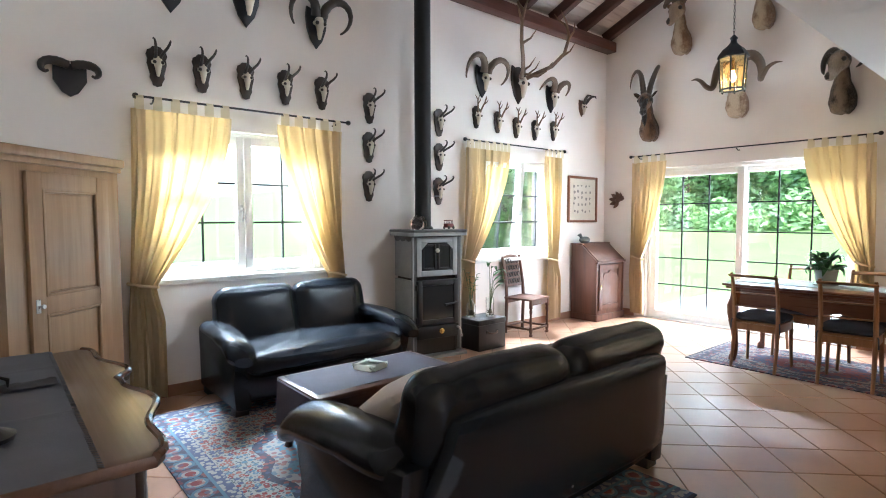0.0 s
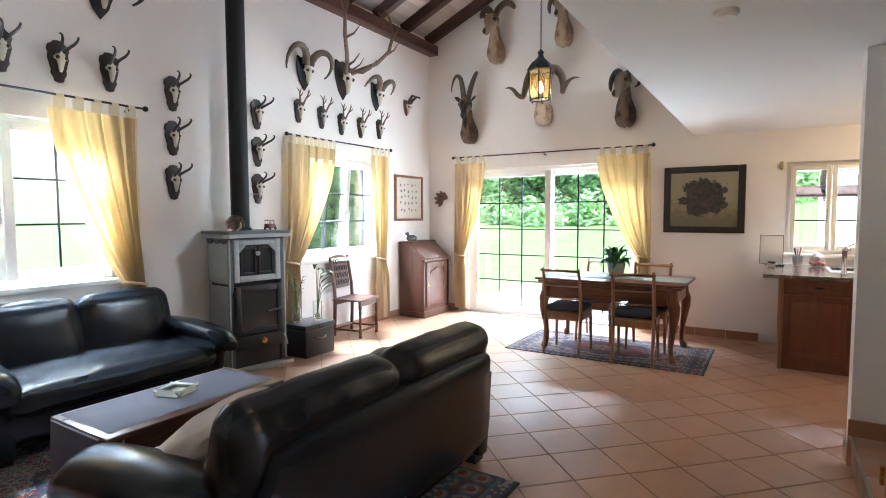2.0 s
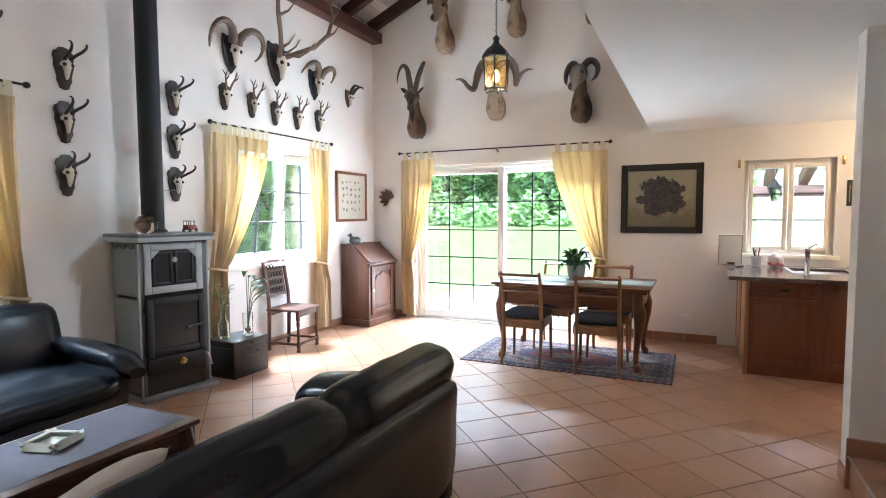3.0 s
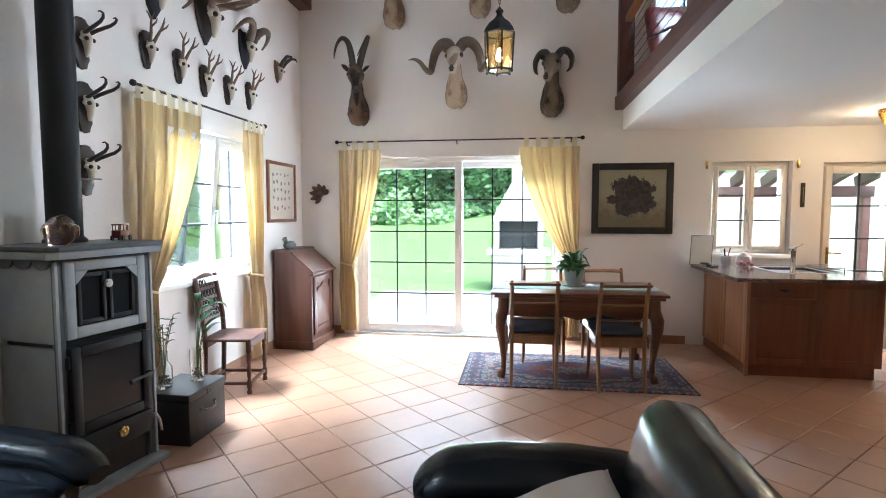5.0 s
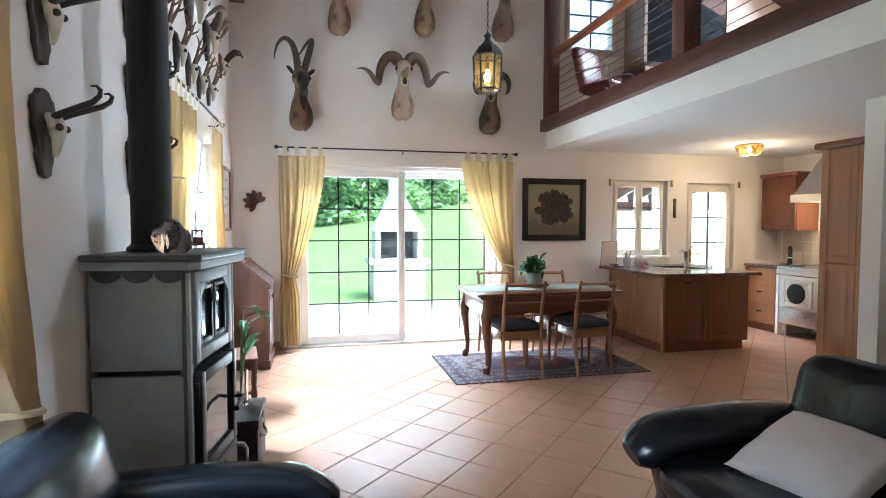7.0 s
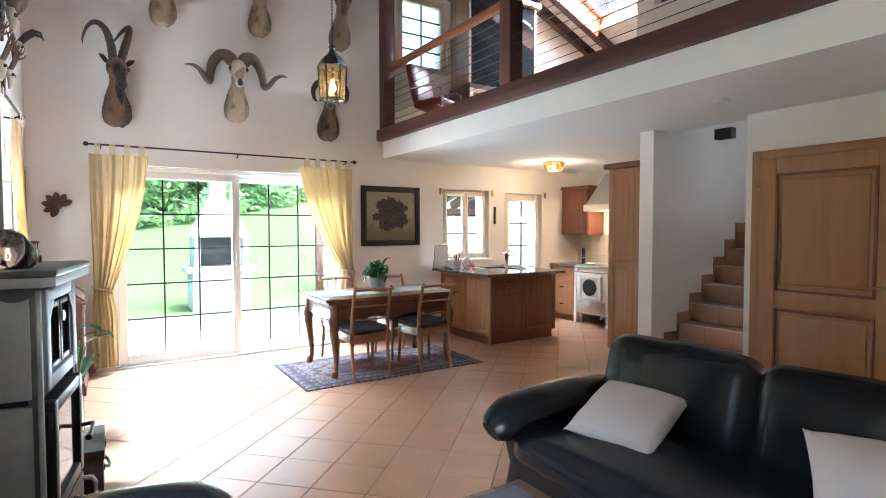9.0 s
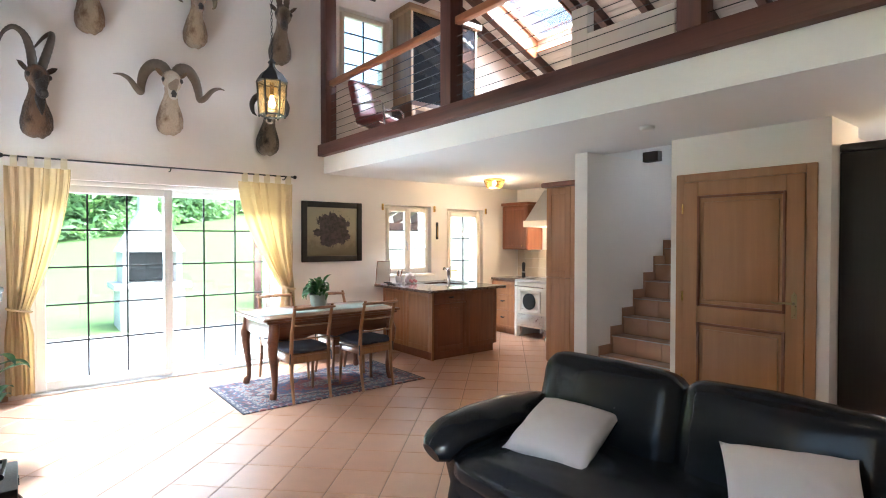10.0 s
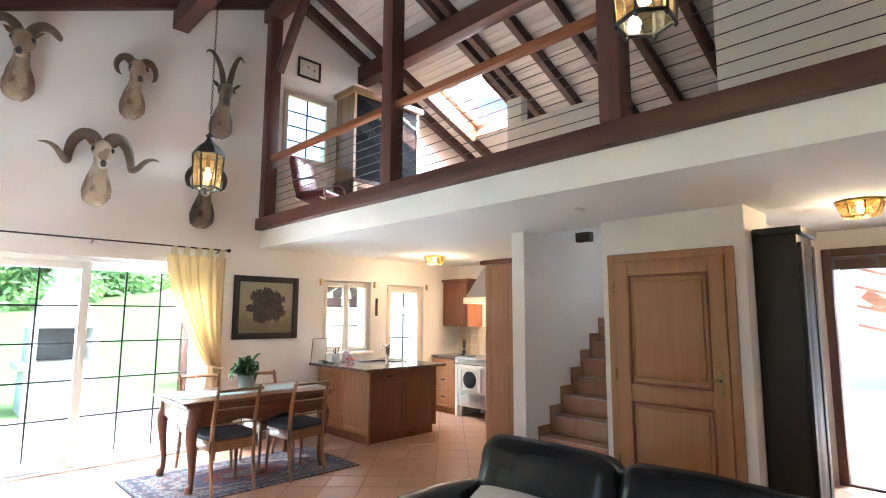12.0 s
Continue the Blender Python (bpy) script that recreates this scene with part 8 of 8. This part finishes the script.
bust(E_(2.28, 3.90), FUR_TAN, (ROUND_, ROUND_), M_HORN_L, "tan and white shoulder mount with curled horns", -4, 0.95, 0.05)
bust(E_(1.32, 3.92), FUR_UMBER, (IBEX_C, IBEX_C), M_HORN_B, "brown shoulder mount with ridged upright horns", -18, 1.0, 0.12)

# ---- gallery ----
arm = thing("armchair", pose(6.50, 0.26, ZF + 0.02, 0, 0, -62), "dark red leather armchair with chrome arms", "chair")
arm.scale = (0.82, 0.82, 0.82)
M_REDL = plain("red_leather", (0.11, 0.012, 0.014), 0.4, 0, 0.2, 8, 0.2)
g = bmesh.new()
cushion(g, 0.55, 0.52, 0.13, 0.05, 0.02, 0.008, 8, pose(0, 0, 0.40))
part("seat", g, M_REDL, arm)
g = bmesh.new()
cushion(g, 0.55, 0.13, 0.62, 0.05, 0.02, 0.008, 8, pose(0, 0.28, 0.72, -14))
part("backrest", g, M_REDL, arm)
for s in (-1, 1):
    part("arm_tube", tube(bmesh.new(), [(s * 0.31, 0.30, 0.02), (s * 0.31, -0.28, 0.02), (s * 0.31, -0.30, 0.08), (s * 0.31, -0.26, 0.58), (s * 0.31, -0.20, 0.63), (s * 0.31, 0.26, 0.62)], 0.016, 10), M_CHROME, arm, "bent chrome tube")
    part("crossbar", rod(bmesh.new(), (-0.31, s * 0.2, 0.33), (0.31, s * 0.2, 0.33), 0.012), M_CHROME, arm)
bk = thing("display_cabinet", pose(6.86, -0.95, ZF + 0.02, 0, 0, 90), "wooden cabinet with tall glass doors over drawers", "cabinet")
part("base_unit", B(-0.62, 0.62, -0.25, 0.25, 0.0, 0.72, bevel=0.006), M_WALNUT, bk)
for k in range(3):
    shaker(bk, 0.40, 0.60, Matrix.Translation((-0.20 + 0.41 * k + 0.001, 0.252, 0.06)) @ pose(0, 0, 0, 0, 0, 180), M_PINE, 0.06)
for x in (-0.60, 0.56):
    part("side", B(x, x + 0.04, -0.24, 0.20, 0.72, 1.95), M_PINE, bk)
part("cornice", B(-0.66, 0.66, -0.25, 0.25, 1.95, 2.03, bevel=0.015), M_PINE, bk)
part("back", B(-0.56, 0.56, -0.24, -0.22, 0.722, 1.948), M_EBONY, bk)
for z in (1.1, 1.5):
    part("shelf", B(-0.56, 0.56, -0.22, 0.17, z, z + 0.02), M_EBONY, bk)
p = part("glass_door", B(-0.56, 0.56, 0.185, 0.19, 0.73, 1.945), plain("cabinet_glass", (0.015, 0.016, 0.018), 0.03, 0, 0.05, 4, 0.0), bk, "dark reflecting glass")
for k in range(14):
    bookm = plain("book_cover", [(0.16, 0.05, 0.04), (0.06, 0.08, 0.12), (0.2, 0.17, 0.12)][k % 3], 0.6)
    part("book", B(-0.52 + 0.05 * k, -0.478 + 0.05 * k, -0.15, 0.08, 1.12, 1.32 + 0.03 * (k % 3), bevel=0.003), bookm, bk)
dsk = thing("loft_desk", pose(5.25, -1.75, ZF + 0.02), "dark desk under the roof window", "desk")
part("top", B(-0.55, 0.55, -0.3, 0.3, 0.72, 0.75, bevel=0.005), M_WALNUT_X, dsk)
part("back_panel", B(-0.5, 0.5, 0.27, 0.29, 0.2, 0.72), M_WALNUT_X, dsk)
for x in (-0.5, 0.46):
    part("side", B(x, x + 0.04, -0.28, 0.265, 0.0, 0.72), M_WALNUT, dsk)
pr = thing("printer", pose(5.06, -1.72, ZF + 0.77), "black office printer on the desk", "printer")
part("case", B(-0.2, 0.2, -0.16, 0.16, 0.0, 0.16, bevel=0.02), M_IRON, pr)
part("tray", obox(bmesh.new(), Matrix.Translation((0, -0.12, 0.22)) @ pose(0, 0, 0, 25), 0.26, 0.012, 0.18, 0.003), M_IRON, pr)
framed("loft_picture", pose(XE, 0.105, 4.965, 0, 0, 90), 0.36, 0.29, 0.03, M_EBONY, print_sheet("small_engraving"), "small dark framed picture under the roof", 0.05)
dh = thing("driftwood", pose(1.95, 0.10, ZF + 0.021), "small dark antler lying on the gallery floor", "antler")
part("beam", tube(bmesh.new(), [(0.0, 0, 0.03), (0.1, 0, 0.10), (0.16, 0.02, 0.20), (0.28, 0.03, 0.28)], [0.025, 0.022, 0.016, 0.004], 8), M_ANTLER, dh)
part("tine", tube(bmesh.new(), [(0.1, 0, 0.10), (0.2, 0.02, 0.11), (0.28, 0.03, 0.15)], [0.018, 0.012, 0.003], 8), M_ANTLER, dh)
solo("step_block", B(3.46, 3.62, -1.10, -1.022, 2.29, 2.385), M_EBONY, "dark beam end over the stairwell", "beam", "structure")

# ---- floor tiles, laid on the diagonal ----
PITCH, TS = 0.332, 0.327


def tile_mesh():
    bm = bmesh.new()
    a, b = TS / 2, TS / 2 - 0.004
    lo = [bm.verts.new((x * a, y * a, -0.012)) for x, y in ((-1, -1), (1, -1), (1, 1), (-1, 1))]
    mid = [bm.verts.new((x * a, y * a, -0.003)) for x, y in ((-1, -1), (1, -1), (1, 1), (-1, 1))]
    hi = [bm.verts.new((x * b, y * b, 0.0)) for x, y in ((-1, -1), (1, -1), (1, 1), (-1, 1))]
    bm.faces.new(hi)
    for p, q in ((lo, mid), (mid, hi)):
        for i in range(4):
            bm.faces.new((p[i], p[(i + 1) % 4], q[(i + 1) % 4], q[i]))
    return bm


floor_ob = bpy.data.objects["floor"]
first = part("tile", tile_mesh(), M_TILE, floor_ob)
me_tile = first.data
for p in me_tile.polygons:
    p.use_smooth = False
rest_v, rest_f = [], []
c45 = math.sqrt(0.5)
count = 0
for i in range(-30, 31):
    for j in range(-30, 31):
        a, b = (i + 0.5) * PITCH, (j + 0.5) * PITCH
        x, y = 4.325 + c45 * (a - b), 2.64 + c45 * (a + b)
        if not (XW - 0.2 < x < XE + 0.22 and YS - 0.2 < y < YN + 0.2):
            continue
        m = Matrix.Translation((x, y, 0.0004 * math.sin(7 * i + 3 * j))) @ pose(0, 0, 0, 0, 0, 45 + 90 * ((i * 7 + j * 3) % 4))
        if 2.4 < x < 7.2 and -0.9 < y < 4.5:
            if count == 0:
                first.matrix_basis = m
            else:
                again(first, m)
            count += 1
        else:
            k = len(rest_v)
            rest_v += [tuple(m @ v.co) for v in me_tile.vertices]
            rest_f += [tuple(k + q for q in p.vertices) for p in me_tile.polygons]
me = bpy.data.meshes.new("tile_field")
me.from_pydata(rest_v, [], rest_f)
me.materials.append(M_TILE)
ob = new("tile_field", me)
ob.parent = floor_ob
tagged(ob, "terracotta tiles further off", kind="stuff")
